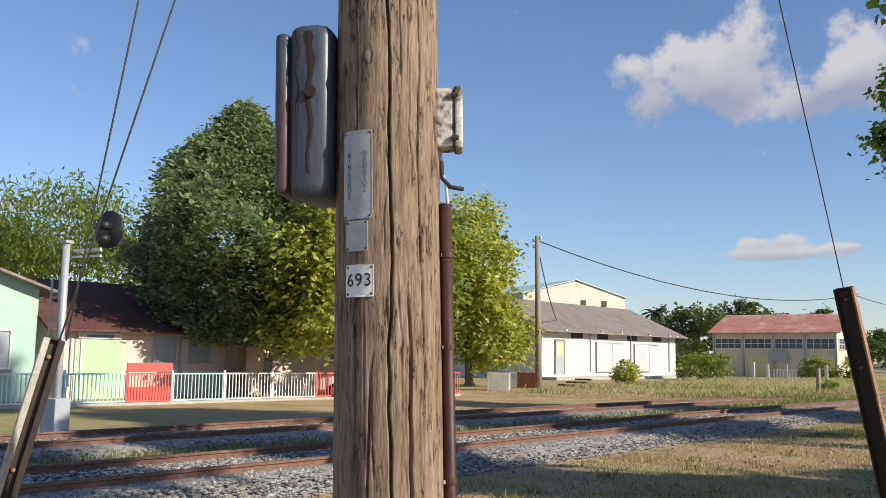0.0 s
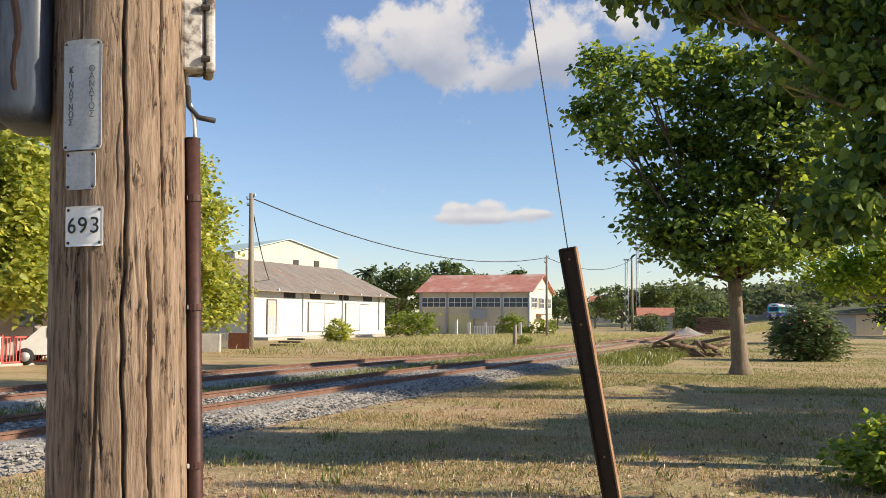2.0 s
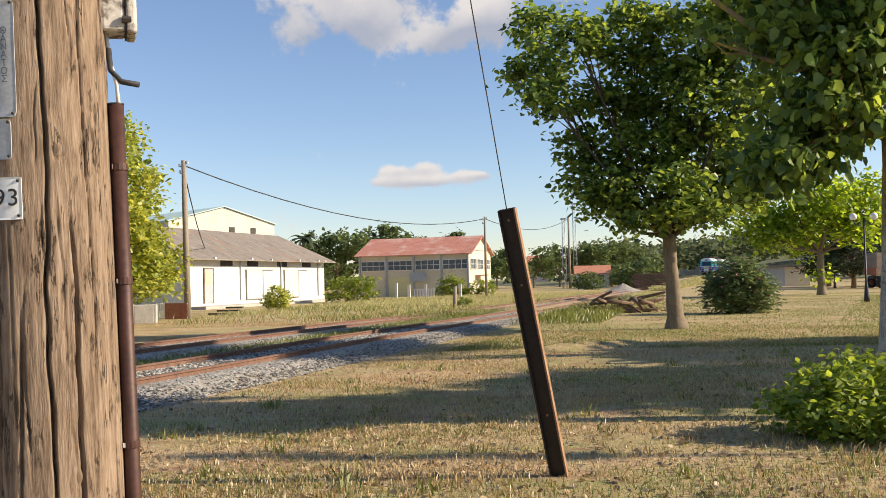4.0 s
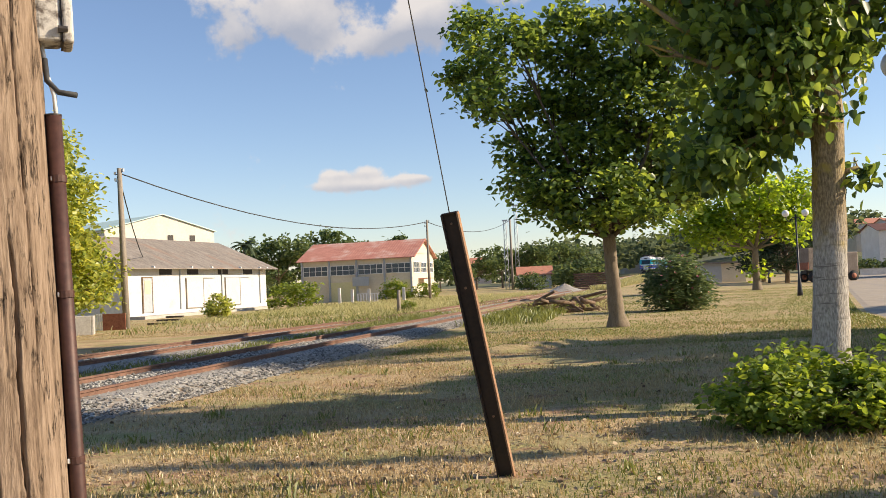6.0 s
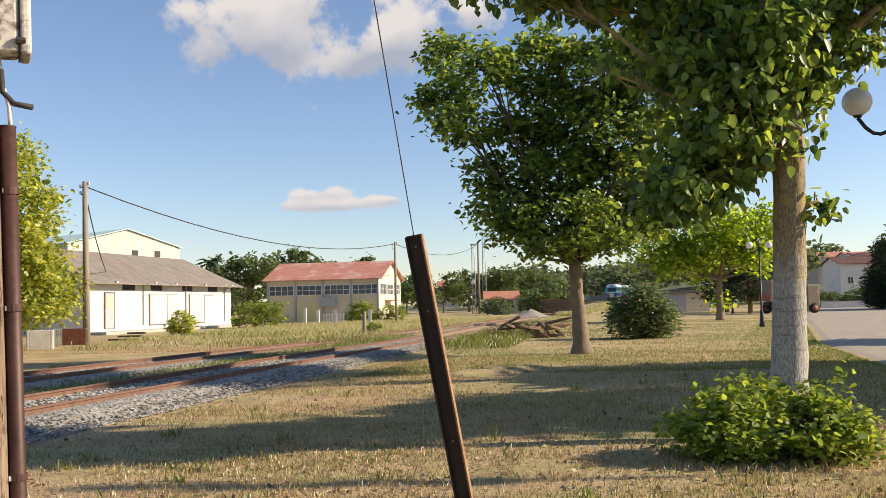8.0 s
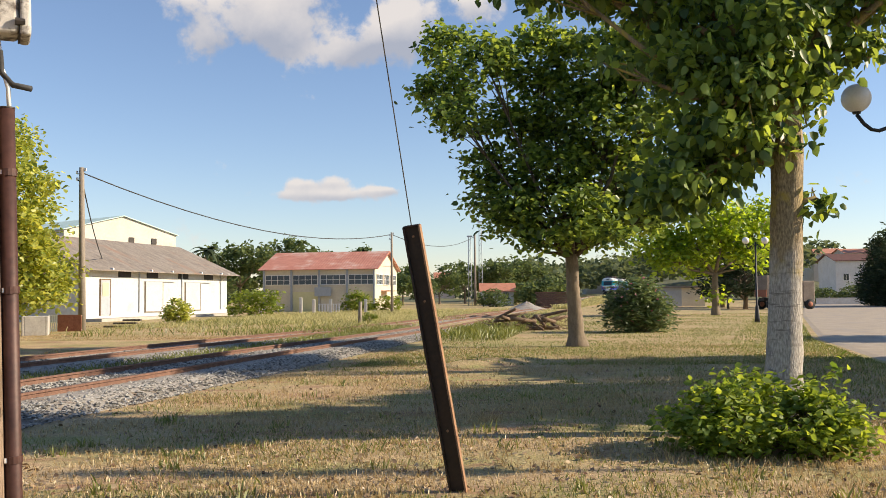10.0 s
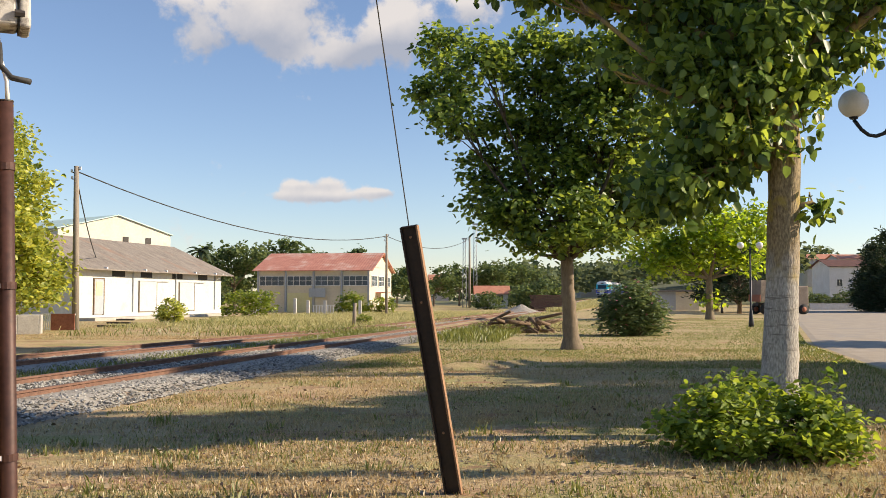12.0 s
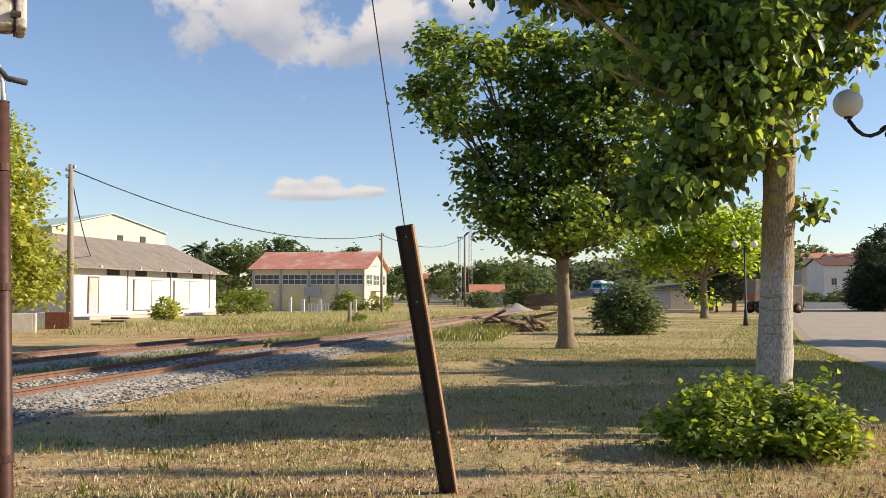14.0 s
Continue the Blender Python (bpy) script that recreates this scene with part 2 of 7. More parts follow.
M = {
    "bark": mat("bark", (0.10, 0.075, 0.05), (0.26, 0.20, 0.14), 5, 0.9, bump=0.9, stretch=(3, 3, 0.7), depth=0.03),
    # same bark, darkened in colour for the shade inside the crown
    "bark_shaded": mat("shaded_limb_bark", (0.045, 0.034, 0.024), (0.12, 0.09, 0.062), 5, 0.9, bump=0.9, stretch=(3, 3, 0.7), depth=0.03),
    "bark_lichen": mat("bark_lichen", (0.13, 0.09, 0.05), (0.30, 0.22, 0.12), 5, 0.9, bump=0.9, stretch=(3, 3, 0.8), depth=0.03, third=(0.36, 0.27, 0.05), third_at=0.55),
    "catalpa": leaf_mat("catalpa_leaf", (0.028, 0.066, 0.024), (0.205, 0.300, 0.058), 0.46, hue=0.462, gain=2.3),
    "broad": leaf_mat("broad_leaf", (0.085, 0.135, 0.024), (0.21, 0.26, 0.045), 0.42),
    "yellow": leaf_mat("yellowing_leaf", (0.14, 0.195, 0.048), (0.46, 0.475, 0.110), 0.44),
    "cypress": leaf_mat("conifer_spray", (0.070, 0.118, 0.056), (0.25, 0.315, 0.135), 0.34, rough=0.7),
    "far_leaf": leaf_mat("far_leaf", (0.045, 0.080, 0.028), (0.13, 0.17, 0.055), 0.3, rough=0.8),
    "dark_cypress": leaf_mat("dark_cypress", (0.018, 0.036, 0.016), (0.05, 0.075, 0.03), 0.15, rough=0.8),
    "oleander": leaf_mat("oleander_leaf", (0.045, 0.085, 0.03), (0.15, 0.195, 0.075), 0.3),
    "flower": leaf_mat("pink_flower", (0.55, 0.12, 0.16), (0.75, 0.30, 0.34), 0.3),
    "mulberry": leaf_mat("shrub_leaf", (0.070, 0.125, 0.022), (0.27, 0.345, 0.060), 0.42, rough=0.6),
    # catalpa leaf with the far tree's backlit brightness put into colour and glow
    "lush": leaf_mat("sunlit_catalpa_leaf", (0.075, 0.145, 0.022), (0.25, 0.33, 0.045), 0.52, gain=2.6),
    "dry": leaf_mat("dry_grass", (0.26, 0.18, 0.085), (0.56, 0.42, 0.215), 0.3, 0.5, 1.3),
    "green": leaf_mat("green_grass", (0.09, 0.115, 0.026), (0.24, 0.25, 0.065), 0.35, 0.485, 1.6),
    "rail": mat("rusty_rail", (0.090, 0.045, 0.032), (0.24, 0.130, 0.090), 7, 0.8, 0.1, 0.4),
    "stone": mat("ballast_stone", (0.115, 0.11, 0.10), (0.42, 0.40, 0.36), 3, 0.85, bump=0.3, island=0.42),
    "sleeper": mat("sleeper_wood", (0.05, 0.04, 0.032), (0.14, 0.11, 0.085), 6, 0.9, bump=0.6),
    "asphalt": mat("asphalt", (0.26, 0.215, 0.165), (0.43, 0.355, 0.27), 1.2, 0.85, bump=0.25, fine=30, third=(0.28, 0.25, 0.22), third_at=0.58),
    "white_wall": mat("white_plaster", (0.50, 0.475, 0.435), (0.66, 0.64, 0.605), 0.8, 0.9, bump=0.15, third=(0.55, 0.48, 0.38), third_at=0.68),
    "cream_wall": mat("cream_plaster", (0.56, 0.49, 0.36), (0.68, 0.61, 0.46), 0.7, 0.9, bump=0.15),
    "pale_wall": mat("pale_plaster", (0.54, 0.50, 0.42), (0.66, 0.62, 0.53), 0.7, 0.9, bump=0.15, third=(0.42, 0.36, 0.27), third_at=0.64),
    "pink_wall": mat("pink_plaster", (0.60, 0.46, 0.40), (0.72, 0.58, 0.51), 0.8, 0.9, bump=0.15),
    "teal_wall": mat("mint_plaster", (0.33, 0.52, 0.42), (0.43, 0.62, 0.51), 0.8, 0.9, bump=0.15),
    "green_paint": mat("pale_green_paint", (0.36, 0.50, 0.32), (0.45, 0.58, 0.40), 1.2, 0.8, bump=0.1),
    "slate": mat("old_sheet_roof", (0.12, 0.10, 0.085), (0.30, 0.26, 0.22), 1.0, 0.85, bump=0.4, stretch=(1.6, 0.5, 1), third=(0.25, 0.15, 0.10), third_at=0.6),
    "red_roof": mat("red_sheet_roof", (0.36, 0.125, 0.085), (0.58, 0.27, 0.20), 1.3, 0.75, bump=0.2, third=(0.56, 0.38, 0.31), third_at=0.57),
    "brown_roof": mat("brown_tile_roof", (0.06, 0.022, 0.018), (0.15, 0.06, 0.045), 1.5, 0.8, bump=0.5),
    "tile_roof": mat("terracotta_roof", (0.40, 0.15, 0.09), (0.55, 0.25, 0.16), 1.5, 0.8, bump=0.5),
    "green_roof": mat("pale_sheet_roof", (0.40, 0.55, 0.52), (0.52, 0.66, 0.62), 1.5, 0.6, bump=0.2),
    "grey_paint": mat("grey_paint", (0.30, 0.33, 0.36), (0.40, 0.43, 0.46), 2, 0.6, bump=0.1),
    "concrete": mat("concrete", (0.30, 0.28, 0.25), (0.48, 0.45, 0.40), 2.5, 0.9, bump=0.4),
    "glass": glass_mat("window_glass"),
    "train_glass": glass_mat("train_glass", (0.03, 0.05, 0.06), 0.05),
    "dark": mat("dark_metal", (0.018, 0.016, 0.015), (0.06, 0.05, 0.045), 6, 0.6, 0.3, 0.3),
    "black": mat("black_iron", (0.012, 0.012, 0.013), (0.03, 0.03, 0.032), 8, 0.5, 0.2, 0.1),
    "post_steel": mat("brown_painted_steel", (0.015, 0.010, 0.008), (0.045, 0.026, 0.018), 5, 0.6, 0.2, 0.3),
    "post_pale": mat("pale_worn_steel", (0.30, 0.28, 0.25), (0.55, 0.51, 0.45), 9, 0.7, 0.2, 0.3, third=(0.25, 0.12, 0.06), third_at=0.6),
    "post_rust": mat("bright_rusty_steel", (0.16, 0.07, 0.035), (0.42, 0.25, 0.14), 9, 0.75, 0.1, 0.4),
    "pipe": mat("brown_pipe_paint", (0.035, 0.014, 0.011), (0.085, 0.036, 0.027), 9, 0.55, 0.2, 0.2),
    "galv": mat("galvanised_plate", (0.34, 0.35, 0.36), (0.50, 0.51, 0.52), 18, 0.55, 0.3, 0.15, third=(0.34, 0.30, 0.26), third_at=0.66),
    "plate_white": mat("white_enamel", (0.74, 0.75, 0.74), (0.84, 0.85, 0.84), 20, 0.4, bump=0.05),
    "letter": mat("black_lettering", (0.015, 0.016, 0.02), (0.03, 0.03, 0.035), 30, 0.6, bump=0),
    "letter_faded": mat("faded_lettering", (0.07, 0.09, 0.11), (0.16, 0.18, 0.20), 40, 0.7, bump=0),
    "box_paint": mat("weathered_blue_grey_paint", (0.026, 0.036, 0.058), (0.075, 0.092, 0.125), 5, 0.42, 0.0, 0.15, third=(0.085, 0.026, 0.013), third_at=0.585, stretch=(3.0, 3.0, 0.5)),
    "cast": mat("flaking_white_paint", (0.40, 0.37, 0.33), (0.66, 0.62, 0.56), 60, 0.7, bump=0.5, third=(0.10, 0.075, 0.06), third_at=0.53),
    "porcelain": mat("porcelain", (0.75, 0.73, 0.70), (0.85, 0.83, 0.80), 30, 0.3, bump=0),
    "cable": mat("cable", (0.02, 0.02, 0.02), (0.05, 0.05, 0.05), 20, 0.7, bump=0),
    "wire": mat("steel_wire", (0.16, 0.16, 0.17), (0.28, 0.28, 0.29), 30, 0.5, 0.6, 0),
    "pole_grey": mat("grey_pole_wood", (0.17, 0.14, 0.11), (0.34, 0.29, 0.23), 4, 0.9, bump=0.5, stretch=(4, 4, 0.4)),
    "t_turq": mat("turquoise_lacquer", (0.012, 0.36, 0.44), (0.018, 0.41, 0.49), 1.0, 0.3, bump=0.02),
    "t_blue": mat("blue_lacquer", (0.022, 0.035, 0.30), (0.030, 0.046, 0.36), 1.0, 0.3, bump=0.02),
    "t_white": mat("white_lacquer", (0.66, 0.66, 0.64), (0.78, 0.78, 0.76), 1.0, 0.35, bump=0.02),
    "t_grey": mat("roof_grey", (0.22, 0.23, 0.25), (0.36, 0.37, 0.39), 2.0, 0.6, bump=0.1),
    "t_gear": mat("bogie_brown", (0.07, 0.05, 0.038), (0.19, 0.145, 0.11), 4.0, 0.8, 0.1, 0.3),
    "red": mat("red_paint", (0.55, 0.06, 0.05), (0.68, 0.11, 0.09), 3, 0.6, bump=0.1),
    "cyan": mat("pale_cyan_paint", (0.34, 0.60, 0.62), (0.46, 0.70, 0.71), 3, 0.6, bump=0.1),
    "white": mat("white_paint", (0.68, 0.67, 0.63), (0.80, 0.79, 0.76), 3, 0.6, bump=0.1),
    "yellow_paint": mat("pale_yellow_paint", (0.60, 0.55, 0.28), (0.70, 0.65, 0.36), 3, 0.6, bump=0.1),
    "sign_blue": mat("blue_sign", (0.10, 0.22, 0.46), (0.16, 0.30, 0.55), 3, 0.5, bump=0.05),
    "rust_sheet": mat("rusty_sheet", (0.22, 0.07, 0.04), (0.42, 0.17, 0.10), 4, 0.8, 0.1, 0.3),
    "rust_stain": mat("rust_stain", (0.012, 0.008, 0.007), (0.040, 0.017, 0.011), 30, 0.85, 0.0, 0.3),
    "log": mat("cut_wood", (0.07, 0.045, 0.030), (0.26, 0.175, 0.11), 5, 0.9, bump=0.5),
    "tyre": mat("tyre_rubber", (0.012, 0.012, 0.012), (0.03, 0.03, 0.03), 10, 0.85, bump=0.2),
    "lamp_globe": mat("opal_globe", (0.72, 0.70, 0.66), (0.82, 0.80, 0.77), 6, 0.25, bump=0),
    "truck_box": mat("truck_body", (0.16, 0.12, 0.09), (0.30, 0.24, 0.19), 2, 0.7, 0.1, 0.1),
    "soil": mat("dry_soil", (0.12, 0.075, 0.045), (0.30, 0.20, 0.12), 3, 0.95, bump=0.6),
}


# ---- building blocks ----
def mesh_ob(name, verts, faces, material, parent=None, label="", smooth=False, mids=None):
    me = bpy.data.meshes.new(name)
    me.from_pydata([tuple(v) for v in verts], [], [tuple(f) for f in faces])
    for k in (material if isinstance(material, (list, tuple)) else [material]):
        me.materials.append(k)
    if mids is not None:
        me.polygons.foreach_set("material_index", list(mids))
    if smooth:
        me.polygons.foreach_set("use_smooth", [True] * len(me.polygons))
    me.update()
    ob = new(name, me)
    if parent:
        ob.parent = parent
    if label:
        ob["label"] = label
    return ob


def part(name, bm, material, parent=None, label="", smooth=False):
    me = bpy.data.meshes.new(name)
    bm.to_mesh(me)
    bm.free()
    me.materials.append(material)
    if smooth:
        me.polygons.foreach_set("use_smooth", [True] * len(me.polygons))
    ob = new(name, me)
    if parent:
        ob.parent = parent
    if label:
        ob["label"] = label
    return ob


def thing(name, m, label, category, group="", kind=""):
    ob = new(name)
    ob.empty_display_size = 0.1
    ob.matrix_world = m
    return tagged(ob, label, category, group, kind)


def add_box(bm, cx, cy, cz, sx, sy, sz, bevel=0.0, rot=None):
    m = Matrix.Translation((cx, cy, cz)) @ (rot or Matrix()) @ Matrix.Diagonal((sx, sy, sz, 1))
    vs = bmesh.ops.create_cube(bm, size=1, matrix=m)["verts"]
    if bevel:
        es = list({e for v in vs for e in v.link_edges})
        bmesh.ops.bevel(bm, geom=es, offset=bevel, segments=3, profile=0.5, affect="EDGES")
    return vs


def boxes(name, items, material, parent=None, label="", bevel=0.0):
    bm = bmesh.new()
    for it in items:
        add_box(bm, *it, bevel=bevel)
    return part(name, bm, material, parent, label)


def tube_data(pts, radii, seg=10, cap=True, wob=0.0, seed=0):
    """Vertices and faces of a tube along points."""
    rnd = random.Random(seed)
    pts = [Vector(p) for p in pts]
    vs, fs = [], []
    side = None
    for i, p in enumerate(pts):
        d = (pts[min(i + 1, len(pts) - 1)] - pts[max(i - 1, 0)]).normalized()
        if side is None:
            side = d.orthogonal().normalized()
        side = (side - d * side.dot(d)).normalized()
        up = d.cross(side)
        for k in range(seg):
            a = 2 * math.pi * k / seg
            r = radii[i] * (1 + (rnd.random() - 0.5) * wob)
            vs.append(p + side * math.cos(a) * r + up * math.sin(a) * r)
    for i in range(len(pts) - 1):
        for k in range(seg):
            a, b = i * seg + k, i * seg + (k + 1) % seg
            fs.append((a, b, b + seg, a + seg))
    if cap:
        fs.append(tuple(range(seg))[::-1])
        fs.append(tuple(range((len(pts) - 1) * seg, len(pts) * seg)))
    return vs, fs


def tubes(name, lines, material, parent=None, label="", seg=8, wob=0.0):
    vs, fs = [], []
    for i, (pts, radii) in enumerate(lines):
        if isinstance(radii, (int, float)):
            radii = [radii] * len(pts)
        v, f = tube_data(pts, radii, seg, True, wob, i)
        o = len(vs)
        vs += v
        fs += [tuple(k + o for k in q) for q in f]
    return mesh_ob(name, vs, fs, material, parent, label, smooth=True)


def sag(a, b, drop, n=14):
    a, b = Vector(a), Vector(b)
    return [a.lerp(b, i / n) - Vector((0, 0, drop * 4 * (i / n) * (1 - i / n))) for i in range(n + 1)]


LEAF = np.array([(0, 0, 0), (0.36, 0.20, 0.10), (0.33, 0.62, 0.06), (0, 1.0, -0.10), (-0.33, 0.62, 0.06), (-0.36, 0.20, 0.10)])
SPRAY = np.array([(0, 0, 0), (0.16, 0.35, 0.06), (0.10, 0.75, 0.0), (0, 1.0, -0.05), (-0.10, 0.75, 0.0), (-0.16, 0.35, 0.06)])

TUFT = np.array([(0, 0, 0), (0.24, 0.22, 0.05), (0.27, 0.70, 0.0), (0, 1.0, -0.06), (-0.27, 0.70, 0.0), (-0.24, 0.22, 0.05)])


def leaf_mesh(name, centres, size, material, parent=None, label="", droop=0.5, shape=LEAF, rng=None, outward=None):
    """One mesh of many folded leaves, hanging a little, each turned its own way."""
    rng = rng or np.random.default_rng(5)
    c = np.asarray(centres, float)
    n = len(c)
    a = rng.uniform(0, 2 * np.pi, n)
    d = np.stack([np.cos(a), np.sin(a), rng.uniform(-1.0, 0.35, n) * droop * 2], 1)
    if outward is not None:
        d += outward
    d /= np.linalg.norm(d, axis=1)[:, None]
    up = np.array([0, 0, 1.0]) + rng.normal(0, 0.55, (n, 3))
    x = np.cross(d, up)
    x /= np.linalg.norm(x, axis=1)[:, None] + 1e-9
    z = np.cross(x, d)
    s = size * rng.uniform(0.6, 1.25, n)
    v = c[:, None, :] + s[:, None, None] * (shape[None, :, 0:1] * x[:, None] + shape[None, :, 1:2] * d[:, None] + shape[None, :, 2:3] * z[:, None])
    f = (np.arange(n)[:, None, None] * 6 + np.array([[0, 1, 2, 3], [0, 3, 4, 5]])[None]).reshape(-1, 4)
    me = bpy.data.meshes.new(name)
    me.vertices.add(n * 6)
    me.vertices.foreach_set("co", v.reshape(-1))
    me.loops.add(len(f) * 4)
    me.loops.foreach_set("vertex_index", f.reshape(-1))
    me.polygons.add(len(f))
    me.polygons.foreach_set("loop_start", np.arange(len(f)) * 4)
    me.materials.append(material)
    me.update(calc_edges=True)
    ob = new(name, me)
    if parent:
        ob.parent = parent
    if label:
        ob["label"] = label
    return ob


def crown_points(blobs, n, rng, clump=0.35, per=26):
    """Leaf places in loose clumps, mostly near the surface of the ellipsoids (x, y, z, rx, ry, rz)."""
    vol = np.array([b[3] * b[4] * b[5] for b in blobs]) ** (2 / 3)
    out, hubs = [], []
    for b, w in zip(blobs, vol / vol.sum()):
        k = max(2, int(n * w / per))
        d = rng.normal(0, 1, (k, 3))
        d /= np.linalg.norm(d, axis=1)[:, None]
        r = rng.uniform(0.25, 1.0, k) ** 0.45
        hub = np.array(b[:3]) + d * r[:, None] * np.array(b[3:])
        hubs.append(hub)
        m = rng.integers(per // 2, per + per // 2, k)
        idx = np.repeat(np.arange(k), m)
        out.append(hub[idx] + rng.normal(0, 1, (len(idx), 3)) * np.array([1, 1, 0.7]) * clump)
    return np.concatenate(out), hubs


def tree(name, base, blobs, leaves, size, leafmat, barkmat, trunk, fork, label, category="tree", clump=0.35, per=26, seed=1, droop=0.5, shape=LEAF,
         twigs=5, trunk_r=0.25, lean=(0, 0), pods=0):
    """A trunk to the fork, limbs to every mass of the crown, twigs, and the leaves. Places are from the base."""
    rng = np.random.default_rng(seed)
    ob = thing(name, Matrix.Translation(base), label, category)
    rnd = random.Random(seed)
    pts, rad = [], []
    for i in range(17):
        k = i / 16
        flare = 1.45 - 0.45 * min(1, k * 5)
        pts.append((lean[0] * k + 0.03 * math.sin(3.1 * k + seed), lean[1] * k + 0.03 * math.cos(2.3 * k), -0.1 + (fork + 0.1) * k))
        rad.append(trunk_r * flare * (1 - 0.28 * k) * rnd.uniform(.95, 1.06))
    for nm, m, lo, hi in trunk:
        i0, i1 = round(lo * 16), round(hi * 16)
        v, f = tube_data(pts[i0:i1 + 1], rad[i0:i1 + 1], 18, True, 0.15, seed)
        mesh_ob(nm, v, f, m, ob, smooth=True)
    lp, hubs = crown_points(blobs, leaves, rng, clump, per)
    top = Vector(pts[-1])
    lines = []
    for b, hub in zip(blobs, hubs):
        c = Vector(b[:3])
        start = top
        if c.z < fork - .2 and math.hypot(c.x - lean[0], c.y - lean[1]) < .9:
            start = Vector((lean[0] * c.z / fork, lean[1] * c.z / fork, c.z - .1))
        mid = start.lerp(c, 0.5) + Vector((rnd.uniform(-.25, .25), rnd.uniform(-.25, .25), -0.12 * (c - start).length + rnd.uniform(-.1, .3) * min(1, (c - start).length)))
        r0 = trunk_r * 0.5 * min(1.0, 0.35 + b[3] / 4)
        lines.append(([start - Vector((0, 0, 0.15)), start.lerp(mid, .5), mid, mid.lerp(c, .55), c], [r0, r0 * .85, r0 * .65, r0 * .45, r0 * .25]))
        for h in hub[:twigs]:
            h = Vector(h)
            lines.append(([mid.lerp(c, .5), mid.lerp(c, .5).lerp(h, .5) + Vector((0, 0, rnd.uniform(-.15, .2))), h], [r0 * .35, r0 * .22, r0 * .08]))
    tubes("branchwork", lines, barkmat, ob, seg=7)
    leaf_mesh("crown", lp, size, leafmat, ob, droop=droop, shape=shape, rng=rng)
    if pods:
        pl = []
        for h in np.concatenate(hubs)[:pods]:
            h = Vector(h)
            pl.append(([h, h + Vector((.02, .01, -.2)), h + Vector((.03, .0, -.38))], [.008, .009, .005]))
        tagged(tubes("seed_pods", pl, M["green"], ob, seg=4), kind="stuff")
    return ob


def line_frame(origin, along):
    """Local frame: x along, y to the left of it, z up."""
    a = Vector((*along, 0)).normalized()
    m = Matrix(((a.x, -a.y, 0, origin[0]), (a.y, a.x, 0, origin[1]), (0, 0, 1, origin[2]), (0, 0, 0, 1)))
    return m


def written(name, body, size, m, material, parent, depth=0.0006):
    cu = bpy.data.curves.new(name, "FONT")
    cu.body, cu.size, cu.extrude, cu.align_x, cu.align_y = body, size, depth, "CENTER", "CENTER"
    tmp = bpy.data.objects.new(name, cu)
    scene.collection.objects.link(tmp)
    me = bpy.data.meshes.new_from_object(tmp.evaluated_get(bpy.context.evaluated_depsgraph_get()))
    bpy.data.objects.remove(tmp)
    me.materials.clear()
    me.materials.append(material)
    ob = new(name, me)
    ob.parent = parent
    ob.matrix_local = m
    return ob


# ---- ground ----
TRACK1 = [(-19.0, -38.0), (-9.05, 5.3), (-7.05, 13.8), (-5.5, 21.2), (-2.6, 36), (-1.45, 42), (0.35, 52), (5.7, 80), (12.3, 112), (20.6, 148), (31.0, 185), (44, 225), (110, 400)]
TRACK2 = [(-23.5, -38.0), (-13.6, 5.0), (-11.6, 13.7), (-9.5, 22.5), (-6.5, 37), (-5.2, 42.5), (-2.6, 54), (3.5, 80), (10.6, 110), (31.5, 200)]


def track_at(line, y):
    ys = [p[1] for p in line]
    i = max(0, min(len(ys) - 2, sum(1 for k in ys if k <= y) - 1))
    p0, p1, p2, p3 = (line[max(0, min(len(line) - 1, i + k))] for k in (-1, 0, 1, 2))
    h = p2[1] - p1[1]
    m1 = (p2[0] - p0[0]) / (p2[1] - p0[1])
    m2 = (p3[0] - p1[0]) / (p3[1] - p1[1])
    s = (y - p1[1]) / h
    return (2 * s**3 - 3 * s**2 + 1) * p1[0] + (s**3 - 2 * s**2 + s) * h * m1 + (-2 * s**3 + 3 * s**2) * p2[0] + (s**3 - s**2) * h * m2


def rail_z(y):
    """Height of the rail tops."""
    k = min(1, max(0, (y - 20) / 32))
    far = min(1, max(0, (y - 112) / 75))
    return 0.30 - 0.17 * k * k * (3 - 2 * k) + 1.2 * far * far * (3 - 2 * far)


def ground_z(x, y):
    f = max(0.0, 1 - math.hypot(x, y) / 70)
    z = 0.035 * noise.noise(Vector((x * 0.35, y * 0.35, 0))) * f + 0.012 * noise.noise(Vector((x * 1.7, y * 1.7, 3))) * f
    z *= min(1.0, max(0.0, (9.5 - x) / 3))
    # the low bank of scraped turf near the young tree
    z += (0.20 + 0.10 * noise.noise(Vector((x * 2.6, y * 2.6, 5)))) * math.exp(-(((x - 1.2) / 1.6) ** 2 + ((y - 22.4 - 0.5 * (x - 1.2)) / 0.35) ** 2))
    return z


def spread(lo, hi, near, step):
    """Coordinates: even steps within near, growing beyond."""
    out = list(np.arange(-near, near + 1e-6, step))
    s, p = step, near
    up = []
    while p < hi:
        s *= 1.25
        p += s
        up.append(min(p, hi))
    s, p, dn = step, -near, []
    while p > lo:
        s *= 1.25
        p -= s
        dn.append(max(p, lo))
    return dn[::-1] + out + up


